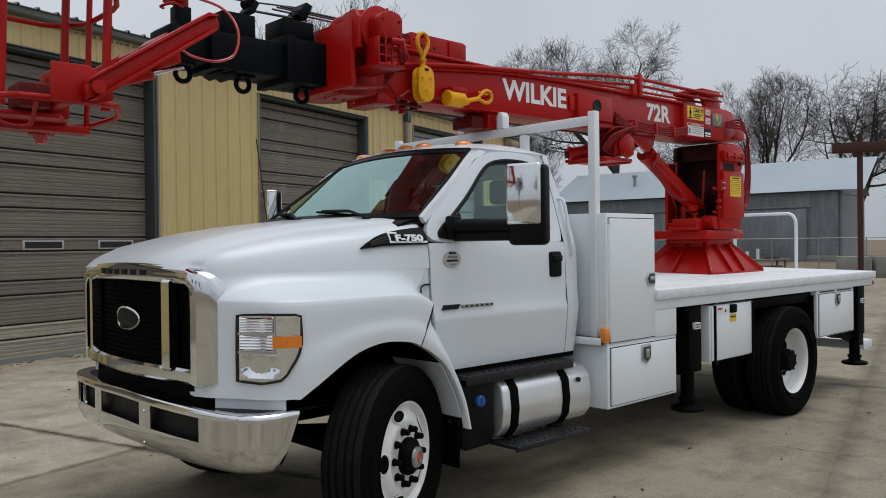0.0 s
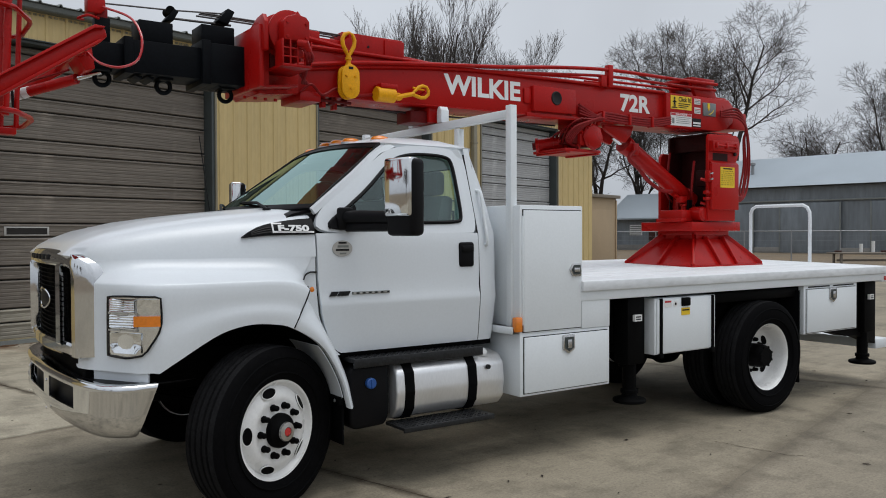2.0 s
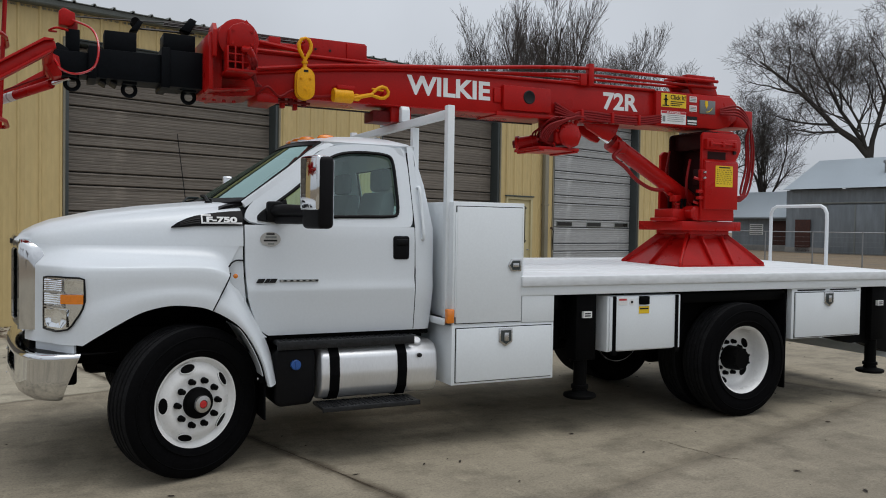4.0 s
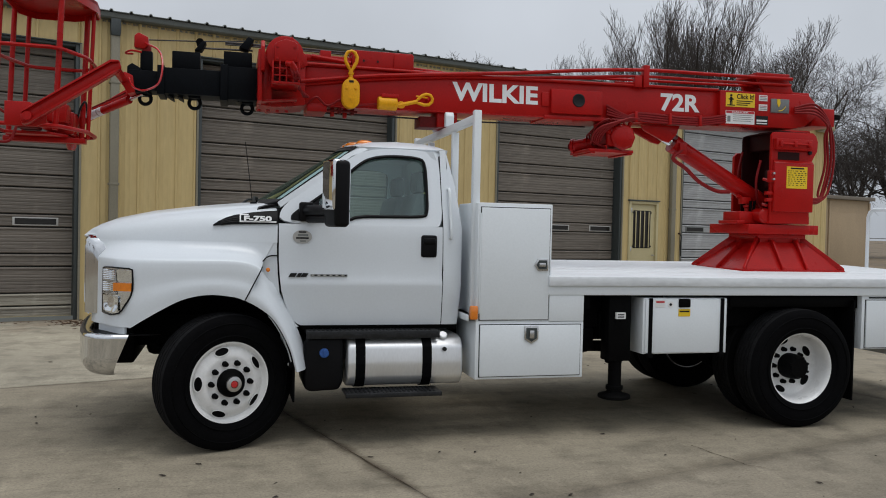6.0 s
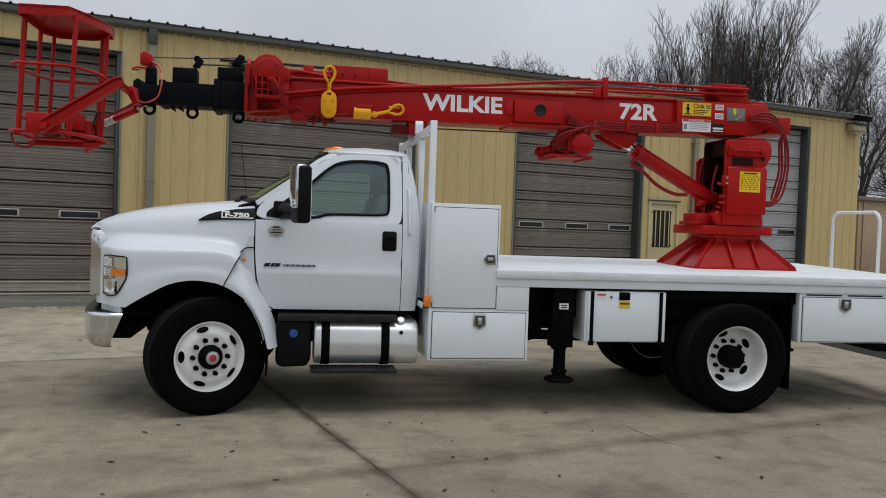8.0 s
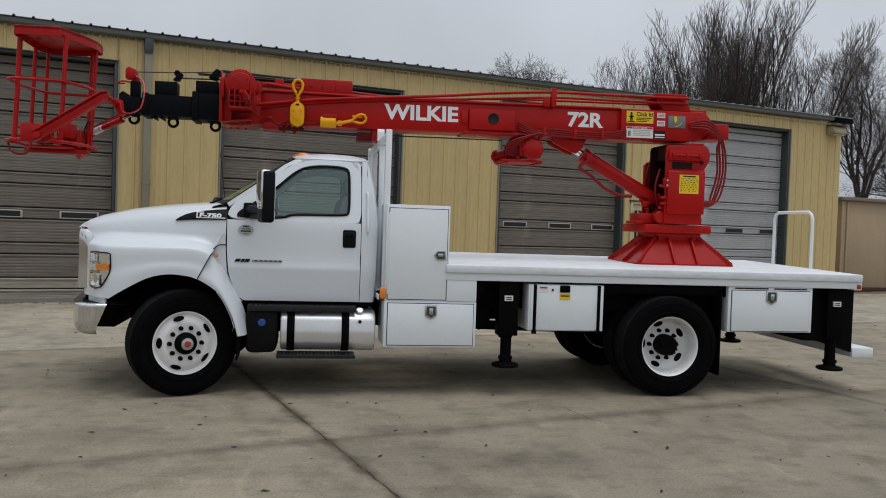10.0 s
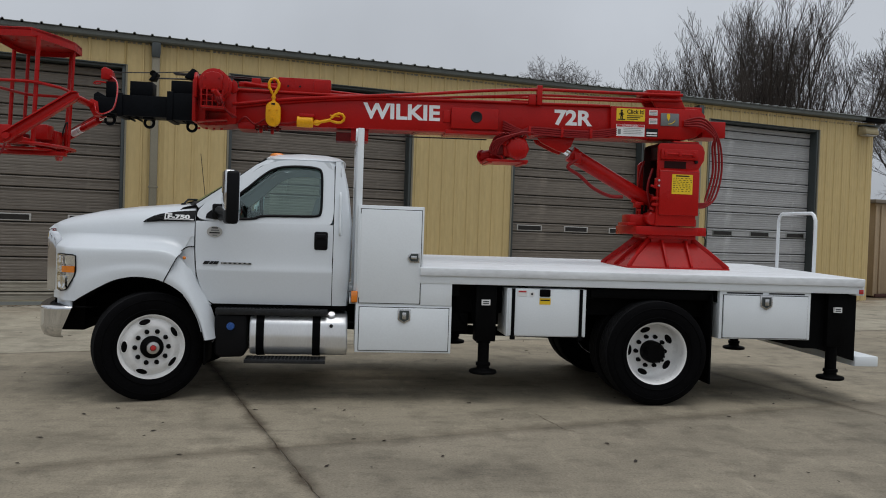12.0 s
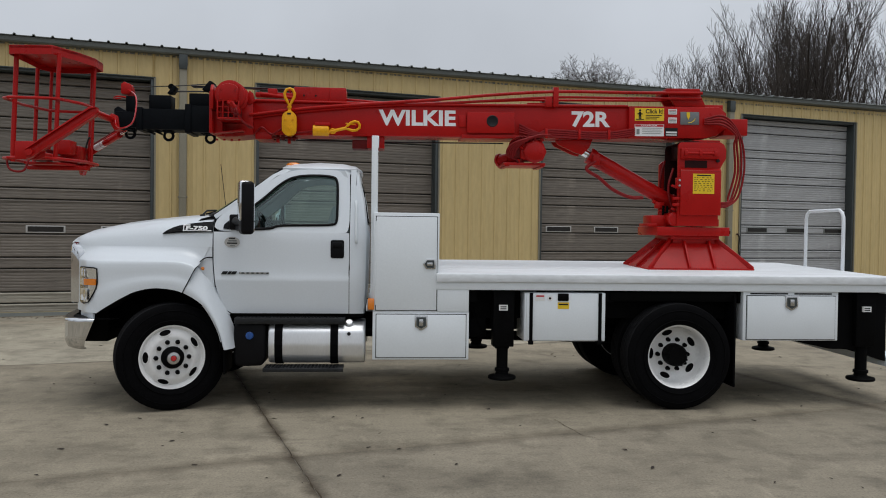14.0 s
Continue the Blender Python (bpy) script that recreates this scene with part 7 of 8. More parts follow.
    part("motor_port", lathe([(0.03, 0), (0.03, 0.05), (0.045, 0.055), (0.045, 0.075), (0, 0.08)], Matrix.Translation((5.26, -0.06, 1.99)), 14), RED, mo)
    for dx in (0.0, 0.045):
        part("fitting", tube([(5.25 + dx, -0.12, 2.0), (5.25 + dx, -0.13, 2.11)], 0.015, 8), FRAMEBLACK, mo)
    # lift cylinder
    a, b = Vector((4.30, CY, 2.745)), Vector((5.42, CY, 2.14))
    d = (b - a).normalized()
    cy = part("lift_cylinder", tube([a + d * 0.13, a + d * 0.14, b], 0.088, 24), RED, crane, "red hydraulic lift cylinder with a chrome rod")
    part("rod", tube([a - d * 0.05, a + d * 0.14], 0.046, 18), CHROME, cy)
    part("gland", tube([a + d * 0.115, a + d * 0.185], 0.096, 24), RED, cy)
    part("end_cap", tube([b - d * 0.05, b + d * 0.07], 0.10, 20), RED, cy)
    off = Vector((0, -0.06, -0.115))
    part("feed_pipe", tube([b + off - d * 0.1, b + off - d * 0.30], 0.022, 10), RED, cy)
    part("feed_valve", box(-0.05, 0.05, -0.04, 0.04, -0.035, 0.035, 0.006, Matrix.Translation(b + off - d * 0.02)), RED, cy)
    part("feed_valve", box(-0.05, 0.05, -0.04, 0.04, -0.035, 0.035, 0.006, Matrix.Translation(b + Vector((0, -0.09, -0.13)) - d * 0.22)), RED, cy)
    part("feed_hose", tube(curve_points([a + Vector((0.17, -0.10, -0.13)), HOSE_PTS[0], HOSE_PTS[1], HOSE_PTS[2], HOSE_PTS[3], HOSE_PTS[4]], 6), 0.021, 8), HOSE, cy)
    part("feed_bracket", box(-0.03, 0.05, -0.03, 0.03, -0.10, 0.02, 0.004, Matrix.Translation(a + Vector((0.16, -0.09, -0.08)))), RED, cy)


def make_boom():
    y0, y1 = -0.15, 0.22
    bo = part("boom", box(0.42, 5.30, y0, y1, 2.832, 3.18, 0.012, BOOM), RED, crane, "red box-section main boom with white lettering")
    part("top_flange", box(0.45, 5.6, y0 - 0.012, y1 + 0.012, 3.178, 3.19, 0.004, BOOM), RED, bo)
    part("bottom_flange", box(0.75, 5.3, y0 - 0.006, y1 + 0.006, 2.825, 2.836, 0.003, BOOM), RED, bo)
    letters("boom_lettering", "WILKIE", 2.005, 2.866, 2.942, 3.118, y0 - 0.003, LETTER, bo, BOOM, bold=0.034)
    letters("boom_lettering", "72R", 4.185, 4.632, 2.948, 3.13, y0 - 0.003, LETTER, bo, BOOM, bold=0.035)
    # sleeve with a sight hole
    sl = part("sleeve", box(2.99, 3.53, y0 - 0.045, y1 + 0.045, 2.865, 3.10, 0.01, BOOM), RED, bo)
    part("sight_hole", lathe([(0, 0.003), (0.05, 0.003), (0.058, 0.008), (0.066, 0.003), (0.066, -0.01)], BOOM @ facing_near(3.275, y0 - 0.046, 3.0), 28), INK, sl)
    part("sleeve_strip", box(2.93, 3.6, y0 - 0.02, y1 + 0.02, 2.81, 2.85, 0.006, BOOM), RED, bo)
    part("recess_plate", box(2.90, 2.985, y0 - 0.02, y0, 2.93, 3.07, 0.01, BOOM), RED, bo)
    # root: thick plates with labels
    root = [(4.84, 2.83), (5.72, 2.83), (5.86, 2.86), (5.98, 2.95), (5.98, 3.12), (5.90, 3.19), (4.84, 3.19)]
    ro = part("boom_root", prism(root, y0 - 0.045, y1 + 0.045, "y", 0.008, None, BOOM), RED, crane, "red boom root with warning labels and an angle gauge")
    part("pivot_block", box(5.55, 5.86, y0 - 0.10, y1 + 0.10, 2.74, 2.86, 0.01), RED, ro)
    part("tail_box", box(5.95, 6.24, -0.18, 0.22, 2.87, 3.06, 0.008, BOOM), RED, ro)
    part("top_bridge", prism([(5.28, 3.40), (5.66, 3.40), (5.76, 3.20), (5.40, 3.20)], -0.14, -0.10, "y", 0.005, None, BOOM), RED, ro)
    part("top_bridge", prism([(5.28, 3.40), (5.66, 3.40), (5.76, 3.20), (5.40, 3.20)], 0.15, 0.19, "y", 0.005, None, BOOM), RED, ro)
    part("bridge_cap", box(5.28, 5.68, -0.17, 0.20, 3.36, 3.40, 0.006, BOOM), RED, ro)
    part("ladder_plate", box(5.70, 5.98, -0.1, 0.18, 3.17, 3.23, 0.006, BOOM), RED, ro)
    yf = y0 - 0.045
    ck = part("warning_label", box(4.905, 5.245, yf - 0.004, yf + 0.002, 3.025, 3.168, 0, BOOM), STICKERY, ro, "yellow warning label with black pictogram and text")
    letters("label_text", "Click It!", 5.03, 5.235, 3.108, 3.158, yf - 0.006, INK, ck, BOOM, bold=0.02)
    for k in range(3):
        part("label_line", box(5.03, 5.22 - 0.03 * k, yf - 0.006, yf, 3.082 - 0.02 * k, 3.09 - 0.02 * k, 0, BOOM), INK, ck)
    fig = lathe([(0, 0.002), (0.013, 0.002), (0.013, 0)], BOOM @ facing_near(4.965, yf - 0.005, 3.14), 12)
    for x0, x1, z0, z1 in ((4.952, 4.978, 3.075, 3.124), (4.935, 4.995, 3.095, 3.108), (4.95, 4.962, 3.045, 3.08), (4.968, 4.98, 3.045, 3.08), (4.92, 5.01, 3.035, 3.045)):
        box(x0, x1, yf - 0.006, yf, z0, z1, 0, BOOM, fig)
    part("pictogram", fig, INK, ck)
    dg = part("danger_label", box(4.905, 5.245, yf - 0.004, yf + 0.002, 2.85, 2.985, 0, BOOM), STICKERW, ro, "white danger label with a red heading")
    part("heading_band", box(4.91, 5.24, yf - 0.006, yf, 2.957, 2.982, 0, BOOM), REDINK, dg)
    letters("label_text", "DANGER", 4.98, 5.17, 2.961, 2.978, yf - 0.008, LETTER, dg, BOOM, bold=0.01)
    for k in range(4):
        part("label_line", box(4.99, 5.225 - 0.02 * (k % 2), yf - 0.006, yf, 2.938 - 0.02 * k, 2.943 - 0.02 * k, 0, BOOM), TRIM, dg)
    part("label_line", box(4.925, 4.96, yf - 0.006, yf, 2.87, 2.93, 0, BOOM), TRIM, dg)
    for z0, z1 in ((3.10, 3.16), (3.0, 3.065)):
        sm = part("small_label", box(5.295, 5.395, yf - 0.004, yf + 0.002, z0, z1, 0, BOOM), STICKERW, ro)
        for k in range(3):
            part("label_line", box(5.305, 5.385, yf - 0.006, yf, z0 + 0.012 + 0.016 * k, z0 + 0.018 + 0.016 * k, 0, BOOM), REDINK if k == 2 else TRIM, sm)
    bl = part("plate_label", box(5.26, 5.405, yf - 0.004, yf + 0.002, 2.85, 2.945, 0, BOOM), INK, ro)
    for z0, z1 in ((2.885, 2.905), (2.86, 2.872)):
        part("label_line", box(5.27, 5.395, yf - 0.006, yf, z0, z1, 0, BOOM), STICKERW, bl)
    ga = part("angle_gauge", box(5.435, 5.655, yf - 0.012, yf + 0.002, 2.985, 3.13, 0.004, BOOM), mat("grey_gauge_plate", (0.16, 0.17, 0.17, 1), 0.35, var=0.1), ro, "grey boom angle gauge with a yellow pointer")
    part("pointer", prism([(5.505, 3.125), (5.54, 3.125), (5.545, 3.08), (5.525, 3.04), (5.505, 3.08)], yf - 0.017, yf - 0.011, "y", 0, None, BOOM), STICKERY, ga)
    part("scale_arc", tube([BOOM @ Vector((5.53 + 0.085 * math.cos(a), yf - 0.014, 3.09 + 0.085 * math.sin(a))) for a in [radians(-95 + 10 * k) for k in range(8)]], 0.004, 5), STICKERY, ga)
    # pipes along the top
    for y, dz, r in ((-0.19, 0.0, 0.018), (-0.17, -0.06, 0.015)):
        part("top_pipe", tube(curve_points([(0.56, y, 3.035 + dz * 0.5), (1.2, y, 3.125 + dz * 0.5), (1.9, y, 3.19 + dz * 0.4), (2.6, y, 3.25 + dz * 0.7), (3.3, y, 3.325 + dz), (3.98, y, 3.375 + dz), (4.8, y, 3.385 + dz), (5.66, y, 3.40 + dz)], 5), r, 8), RED, bo)
    part("top_pipe", tube([(0.6, -0.165, 3.20), (2.2, -0.168, 3.192), (4.8, -0.168, 3.235)], 0.015, 8), RED, bo)
    part("top_pipe", tube([(1.0, 0.02, 3.30), (2.2, 0.0, 3.22), (3.6, 0.0, 3.30), (5.6, 0.0, 3.34)], 0.014, 8), RED, bo)
    part("pipe_bracket", box(3.93, 3.99, -0.215, -0.15, 3.20, 3.42, 0.005), RED, bo)
    part("pipe_bracket", box(3.84, 3.92, -0.2, -0.15, 3.20, 3.31, 0.005), RED, bo)
    part("pipe_strut", tube([(3.64, -0.16, 3.235), (3.95, -0.18, 3.24)], 0.01, 6), RED, bo)
    part("top_box", box(1.03, 1.605, -0.08, 0.14, 3.19, 3.375, 0.01), RED, bo)
    part("box_end", box(1.42, 1.61, -0.095, 0.15, 3.20, 3.36, 0.008), RED, bo)
    for x in (1.14, 1.27):
        part("rivet", lathe([(0.011, 0), (0.011, 0.006), (0, 0.007)], facing_near(x, -0.08, 3.28), 8), INK, bo)
    part("top_winch_arm", box(0.60, 1.05, -0.05, 0.05, 3.255, 3.31, 0.012), RED, bo)
    part("arm_block", box(0.74, 0.84, -0.07, 0.05, 3.27, 3.35, 0.008), RED, bo)
    part("arm_link", tube([(0.66, -0.07, 3.29), (1.02, -0.07, 3.25)], 0.02, 8), RED, bo)
    for y in (-0.04, 0.0, 0.06):
        part("rope", tube([(-0.1, y, 3.36), (0.5, y, 3.36), (1.1, y, 3.35)], 0.007, 5), CABLE, bo)
    part("rope", tube([(0.62, 0.0, 2.79), (1.9, 0.0, 2.785), (3.4, 0.0, 2.80)], 0.008, 5), CABLE, bo)
    # hose bundle on the lower flange towards the root
    for k in range(4):
        z = 2.86 + 0.022 * k
        part("boom_hose", tube(curve_points([(3.55, y0 - 0.03, 3.0 - 0.03 * k), (3.72, y0 - 0.05, 2.92 - 0.012 * k), (3.9, y0 - 0.045, z + 0.015), (4.3, y0 - 0.045, z), (4.6, y0 - 0.045, z + 0.005), (4.88, y0 - 0.04, z + 0.05)], 5), 0.013, 7), HOSE, bo)
    for x in (3.84, 4.22, 4.56):
        part("hose_clamp", box(x, x + 0.03, y0 - 0.07, y0, 2.845, 2.955, 0.004), RED, bo)
    # valve and hose gear under the boom
    va = part("hose_gear", box(3.57, 3.84, -0.17, 0.14, 2.60, 2.80, 0.03), RED, bo, "red hydraulic gear under the boom")
    part("gear_cover", lathe([(0, 0.03), (0.10, 0.03), (0.13, 0.01), (0.135, 0)], facing_near(3.73, -0.19, 2.695), 8), RED, va)
    part("gear_tray", box(3.38, 3.86, -0.17, 0.30, 2.54, 2.572, 0.006), RED, va)
    a, b = Vector((3.66, -0.02, 2.665)), Vector((3.385, 0.26, 2.625))
    part("gear_drum", tube([a, a.lerp(b, 0.5), b], 0.066, 18), RED, va)
    for g, rr in ((0.15, 0.078), (0.55, 0.074), (0.93, 0.08)):
        part("drum_band", tube([a.lerp(b, g), a.lerp(b, g + 0.07)], rr, 18), RED, va)
    part("drum_cap", tube([b, b + (b - a).normalized() * 0.035], 0.04, 12), DARKRED, va)
    part("gear_valve", box(3.50, 3.60, -0.14, 0.05, 2.62, 2.74, 0.012), DARKRED, va)
    for k in range(5):
        part("gear_hose", tube(curve_points([(3.9, y0 - 0.05, 2.88), (3.74 - 0.03 * k, y0 - 0.09, 2.87 - 0.01 * k), (3.55 - 0.025 * k, y0 - 0.06, 2.76), (3.51 - 0.02 * k, y0 + 0.02, 2.65), (3.6, y0 + 0.04, 2.58)], 5), 0.012, 7), HOSE, va)
    for k, (x, y, z, dx, dz) in enumerate(((3.58, -0.15, 2.60, -0.05, -0.02), (3.62, -0.16, 2.72, -0.06, 0.03), (3.66, -0.17, 2.80, -0.03, 0.05), (3.80, -0.16, 2.80, 0.02, 0.05), (3.53, -0.10, 2.76, -0.03, 0.04), (3.55, 0.05, 2.66, -0.06, 0.0))):
        part("hose_fitting", tube([(x, y, z), (x + dx, y - 0.02, z + dz)], 0.019, 6), RED if k % 2 else DARKRED, va)
        part("hose_nut", tube([(x + dx * 0.5, y - 0.01, z + dz * 0.5), (x + dx * 0.75, y - 0.015, z + dz * 0.75)], 0.025, 6), RED, va)
    for k in range(4):
        part("gear_hose", tube(curve_points([(3.60 + 0.05 * k, -0.18, 2.80), (3.56 + 0.04 * k, -0.22, 2.86), (3.46, -0.16 + 0.06 * k, 2.80 - 0.02 * k), (3.47 + 0.02 * k, -0.05 + 0.08 * k, 2.68), (3.56, 0.05 + 0.1 * k, 2.60)], 5), 0.010, 6), HOSE, va)
    for x, z in ((3.655, 2.77), (3.805, 2.77), (3.655, 2.62), (3.805, 2.62)):
        part("cover_bolt", lathe([(0.013, 0), (0.013, 0.012), (0, 0.014)], facing_near(x, -0.205, z), 6), RED, va)
    part("gear_foot", box(3.40, 3.45, -0.16, 0.28, 2.525, 2.542, 0.004), RED, va)
    part("gear_foot", box(3.80, 3.85, -0.16, 0.28, 2.525, 2.542, 0.004), RED, va)
    part("gear_hanger", box(3.55, 3.82, -0.05, 0.12, 2.78, 2.85, 0.008), RED, va)
    ear = prism([(3.98, 2.84), (4.42, 2.86), (4.38, 2.76), (4.30, 2.68), (4.22, 2.70), (4.02, 2.79)], -0.09, -0.05, "y", 0.005)
    prism([(3.98, 2.84), (4.42, 2.86), (4.38, 2.76), (4.30, 2.68), (4.22, 2.70), (4.02, 2.79)], 0.12, 0.16, "y", 0.005, ear)
    part("cylinder_ear", ear, RED, bo)
    part("rest_block", box(1.845, 2.04, -0.11, 0.18, 2.705, 2.84, 0.006), RED, bo)
    part("rest_block", box(1.68, 1.86, -0.08, 0.15, 2.70, 2.80, 0.006), DARKRED, bo)


def make_head():
    # red head with winch
    he = part("boom_head", prism([(0.19, 2.805), (0.30, 2.79), (0.44, 2.80), (0.60, 2.82), (0.60, 3.19), (0.40, 3.20), (0.19, 3.20)], -0.19, 0.26, "y", 0.008), RED, crane, "red boom head with a cable winch")
    part("head_flange", box(0.18, 0.215, -0.45, 0.25, 2.80, 3.24, 0.006), RED, he)
    part("flange_ear", prism([(-0.50, 3.05), (-0.50, 3.25), (-0.46, 3.31), (-0.36, 3.30), (-0.24, 3.255), (-0.24, 3.05)], 0.20, 0.232, "x", 0.005), RED, he)
    part("head_rib", box(0.27, 0.30, -0.22, 0.29, 2.79, 3.2, 0.005), RED, he)
    part("flange_rib", box(0.185, 0.30, -0.34, -0.315, 2.82, 3.22, 0.004), RED, he)
    part("head_shelf", prism([(0.20, 2.805), (0.52, 2.84), (0.52, 2.855), (0.20, 2.82)], -0.36, -0.19, "y", 0.004), RED, he)
    # cable winch across the head
    spin = Matrix.Translation((0.40, 0, 3.20)) @ Matrix.Rotation(radians(90), 4, "X")
    for y, r in ((-0.47, 0.158), (-0.32, 0.165), (-0.11, 0.165)):
        part("winch_flange", lathe([(0, -0.012), (r - 0.012, -0.012), (r, -0.006), (r, 0.006), (r - 0.012, 0.012), (0, 0.012)], spin @ Matrix.Translation((0, 0, -y)), 40), RED, he)
    part("winch_drum", lathe([(0.10, 0.12), (0.10, 0.46)], spin, 24), CABLE, he)
    part("winch_housing", lathe([(0.0, 0.48), (0.12, 0.48), (0.13, 0.47), (0.13, 0.34)], spin, 28), RED, he)
    cov = part("winch_cover", prism([(0.305, 3.115), (0.50, 3.115), (0.50, 3.26), (0.475, 3.29), (0.40, 3.305), (0.33, 3.28), (0.305, 3.25)], -0.60, -0.485, "y", 0.008), RED, he, "red sheet cover over the winch gear")
    part("cover_peak", prism([(0.40, 3.29), (0.455, 3.355), (0.50, 3.30), (0.50, 3.26), (0.40, 3.26)], -0.50, -0.47, "y", 0.004), RED, cov)
    for x, z in ((0.33, 3.14), (0.475, 3.14), (0.475, 3.24), (0.33, 3.24)):
        part("bolt", lathe([(0.011, 0), (0.011, 0.009), (0, 0.01)], facing_near(x, -0.60, z), 6), RED, cov)
    # cage with the motor, below the cover
    part("cage_floor", box(0.29, 0.52, -0.60, -0.22, 2.93, 2.95, 0.004), RED, cov)
    part("cage_back", box(0.31, 0.50, -0.33, -0.31, 2.95, 3.12, 0.004), DARKRED, cov)
    for x in (0.296, 0.352, 0.408, 0.464, 0.512):
        part("cage_bar", box(x - 0.006, x + 0.006, -0.602, -0.590, 2.945, 3.12, 0.002), RED, cov)
    for z in (3.0, 3.06):
        part("cage_bar", box(0.29, 0.518, -0.600, -0.592, z - 0.005, z + 0.005, 0.002), RED, cov)
    part("cage_side", box(0.288, 0.300, -0.60, -0.47, 2.945, 3.12, 0.003), RED, cov)
    part("gear_motor", lathe([(0, 0), (0.05, 0), (0.055, 0.02), (0.055, 0.14), (0.038, 0.16), (0, 0.16)], Matrix.Translation((0.45, -0.36, 3.045)) @ Matrix.Rotation(radians(90), 4, "X"), 20), RED, cov)
    part("motor_nose", tube([(0.415, -0.60, 3.10), (0.445, -0.65, 3.09), (0.475, -0.62, 3.05)], 0.028, 10), RED, cov)
    for k in range(3):
        part("cover_hose", tube(curve_points([(0.44 + 0.02 * k, -0.63, 3.06), (0.47 + 0.02 * k, -0.62, 2.99), (0.52, -0.50 + 0.05 * k, 2.94), (0.58 + 0.02 * k, -0.30, 2.88)], 5), 0.012, 7), HOSE, cov)
    part("side_tab", prism([(0.52, 3.20), (0.56, 3.30), (0.60, 3.27), (0.62, 3.18), (0.56, 3.14)], -0.20, -0.17, "y", 0.004), RED, he)
    for k, (x, y, dz) in enumerate(((0.84, -0.10, 0.05), (0.90, -0.14, 0.03), (0.96, -0.06, 0.055), (1.02, -0.12, 0.03))):
        part("rope_fitting", box(x, x + 0.035, y, y + 0.06, 2.80 - dz, 2.84, 0.006), DARKRED if k % 2 else RED, he)
    part("fitting_bar", tube([(0.80, -0.13, 2.80), (1.08, -0.13, 2.795)], 0.012, 6), DARKRED, he)
    part("head_roller", box(0.62, 0.80, -0.17, 0.2, 2.775, 2.85, 0.01), RED, he)
    part("roller_hose", tube(curve_points([(0.62, -0.17, 2.84), (0.70, -0.2, 2.90), (0.80, -0.19, 2.83), (0.92, -0.19, 2.89), (1.0, -0.18, 2.85), (1.3, -0.17, 2.88)], 6), 0.011, 6), HOSE, he)
    for x in (0.2, 0.28, 0.36, 0.44):
        part("head_bolt", lathe([(0.014, 0), (0.014, 0.02), (0, 0.022)], Matrix.Translation((x, -0.12, 2.775)) @ Matrix.Rotation(radians(180), 4, "X"), 6), RED, he)

    # black telescoping sections
    tip = part("boom_extension", box(-0.10, 0.19, -0.168, 0.21, 2.838, 3.125, 0.006), BLACK, crane, "black telescoped boom sections with lifting eyes")
    part("section_collar", box(-0.135, -0.07, -0.18, 0.22, 2.825, 3.14, 0.006), BLACK, tip)
    part("section", box(-0.62, -0.1, -0.14, 0.18, 2.862, 3.085, 0.005), BLACK, tip)
    part("section_collar", box(-0.66, -0.60, -0.152, 0.19, 2.85, 3.10, 0.005), BLACK, tip)
    part("section", box(-0.90, -0.62, -0.115, 0.15, 2.88, 3.05, 0.005), BLACK, tip)
    part("tip_head", prism([(-0.91, 2.86), (-0.91, 3.08), (-0.87, 3.11), (-0.80, 3.07), (-0.74, 2.86)], -0.10, 0.17, "y", 0.006), BLACK, tip)
    part("rope_box", box(-0.545, -0.31, -0.075, 0.13, 3.085, 3.245, 0.006), BLACK, tip)
    part("rope_box", box(-0.11, 0.135, -0.09, 0.14, 3.125, 3.272, 0.006), BLACK, tip)
    part("rope_guide", prism([(-0.36, 3.27), (-0.30, 3.27), (-0.26, 3.345), (-0.29, 3.36)], -0.05, 0.08, "y", 0.004), BLACK, tip)
    part("rope_guide", prism([(0.02, 3.32), (0.10, 3.30), (0.15, 3.40), (0.10, 3.42)], -0.06, 0.1, "y", 0.004), BLACK, tip)
    for x, z in ((-0.315, 3.345), (0.11, 3.385)):
        part("rope_roller", lathe([(0, 0), (0.034, 0), (0.026, 0.02), (0.026, 0.07), (0.034, 0.09), (0, 0.09)], Matrix.Translation((x, 0.05, z)) @ Matrix.Rotation(radians(90), 4, "X"), 16), FRAMEBLACK, tip)
    for x, z in ((-0.77, 2.825), (-0.355, 2.81), (0.10, 2.79)):
        ring = [Vector((x + 0.048 * math.cos(a), 0.02, z + 0.048 * math.sin(a))) for a in [2 * math.pi * k / 20 for k in range(20)]]
        part("lifting_eye", tube(ring, 0.016, 8, closed=True), BLACK, tip)
        part("eye_plate", box(x - 0.05, x + 0.05, -0.06, 0.10, z + 0.035, z + 0.065, 0.004), BLACK, tip)
    for x in (-0.02, -0.12, -0.50, -0.58):
        part("wear_pad", prism([(x, 2.85), (x + 0.05, 2.85), (x + 0.05, 2.825)], -0.09, 0.14, "y", 0.003), BLACK, tip)
    ma = part("tip_mast", box(-0.815, -0.715, 0.0, 0.09, 3.04, 3.24, 0.006), BLACK, crane, "black mast with a red camera box on the boom tip")
    part("mast_head", box(-0.80, -0.73, 0.005, 0.085, 3.22, 3.30, 0.006), HOSE, ma)
    part("camera_box", prism([(-0.865, 3.26), (-0.865, 3.365), (-0.83, 3.395), (-0.75, 3.36), (-0.745, 3.29), (-0.78, 3.255)], -0.02, 0.09, "y", 0.01), RED, ma)
    part("mast_loop", tube(curve_points([(-0.88, 0.04, 3.215), (-0.93, -0.04, 3.20), (-0.88, -0.10, 3.215), (-0.80, -0.05, 3.215)], 5), 0.009, 6), RED, ma)
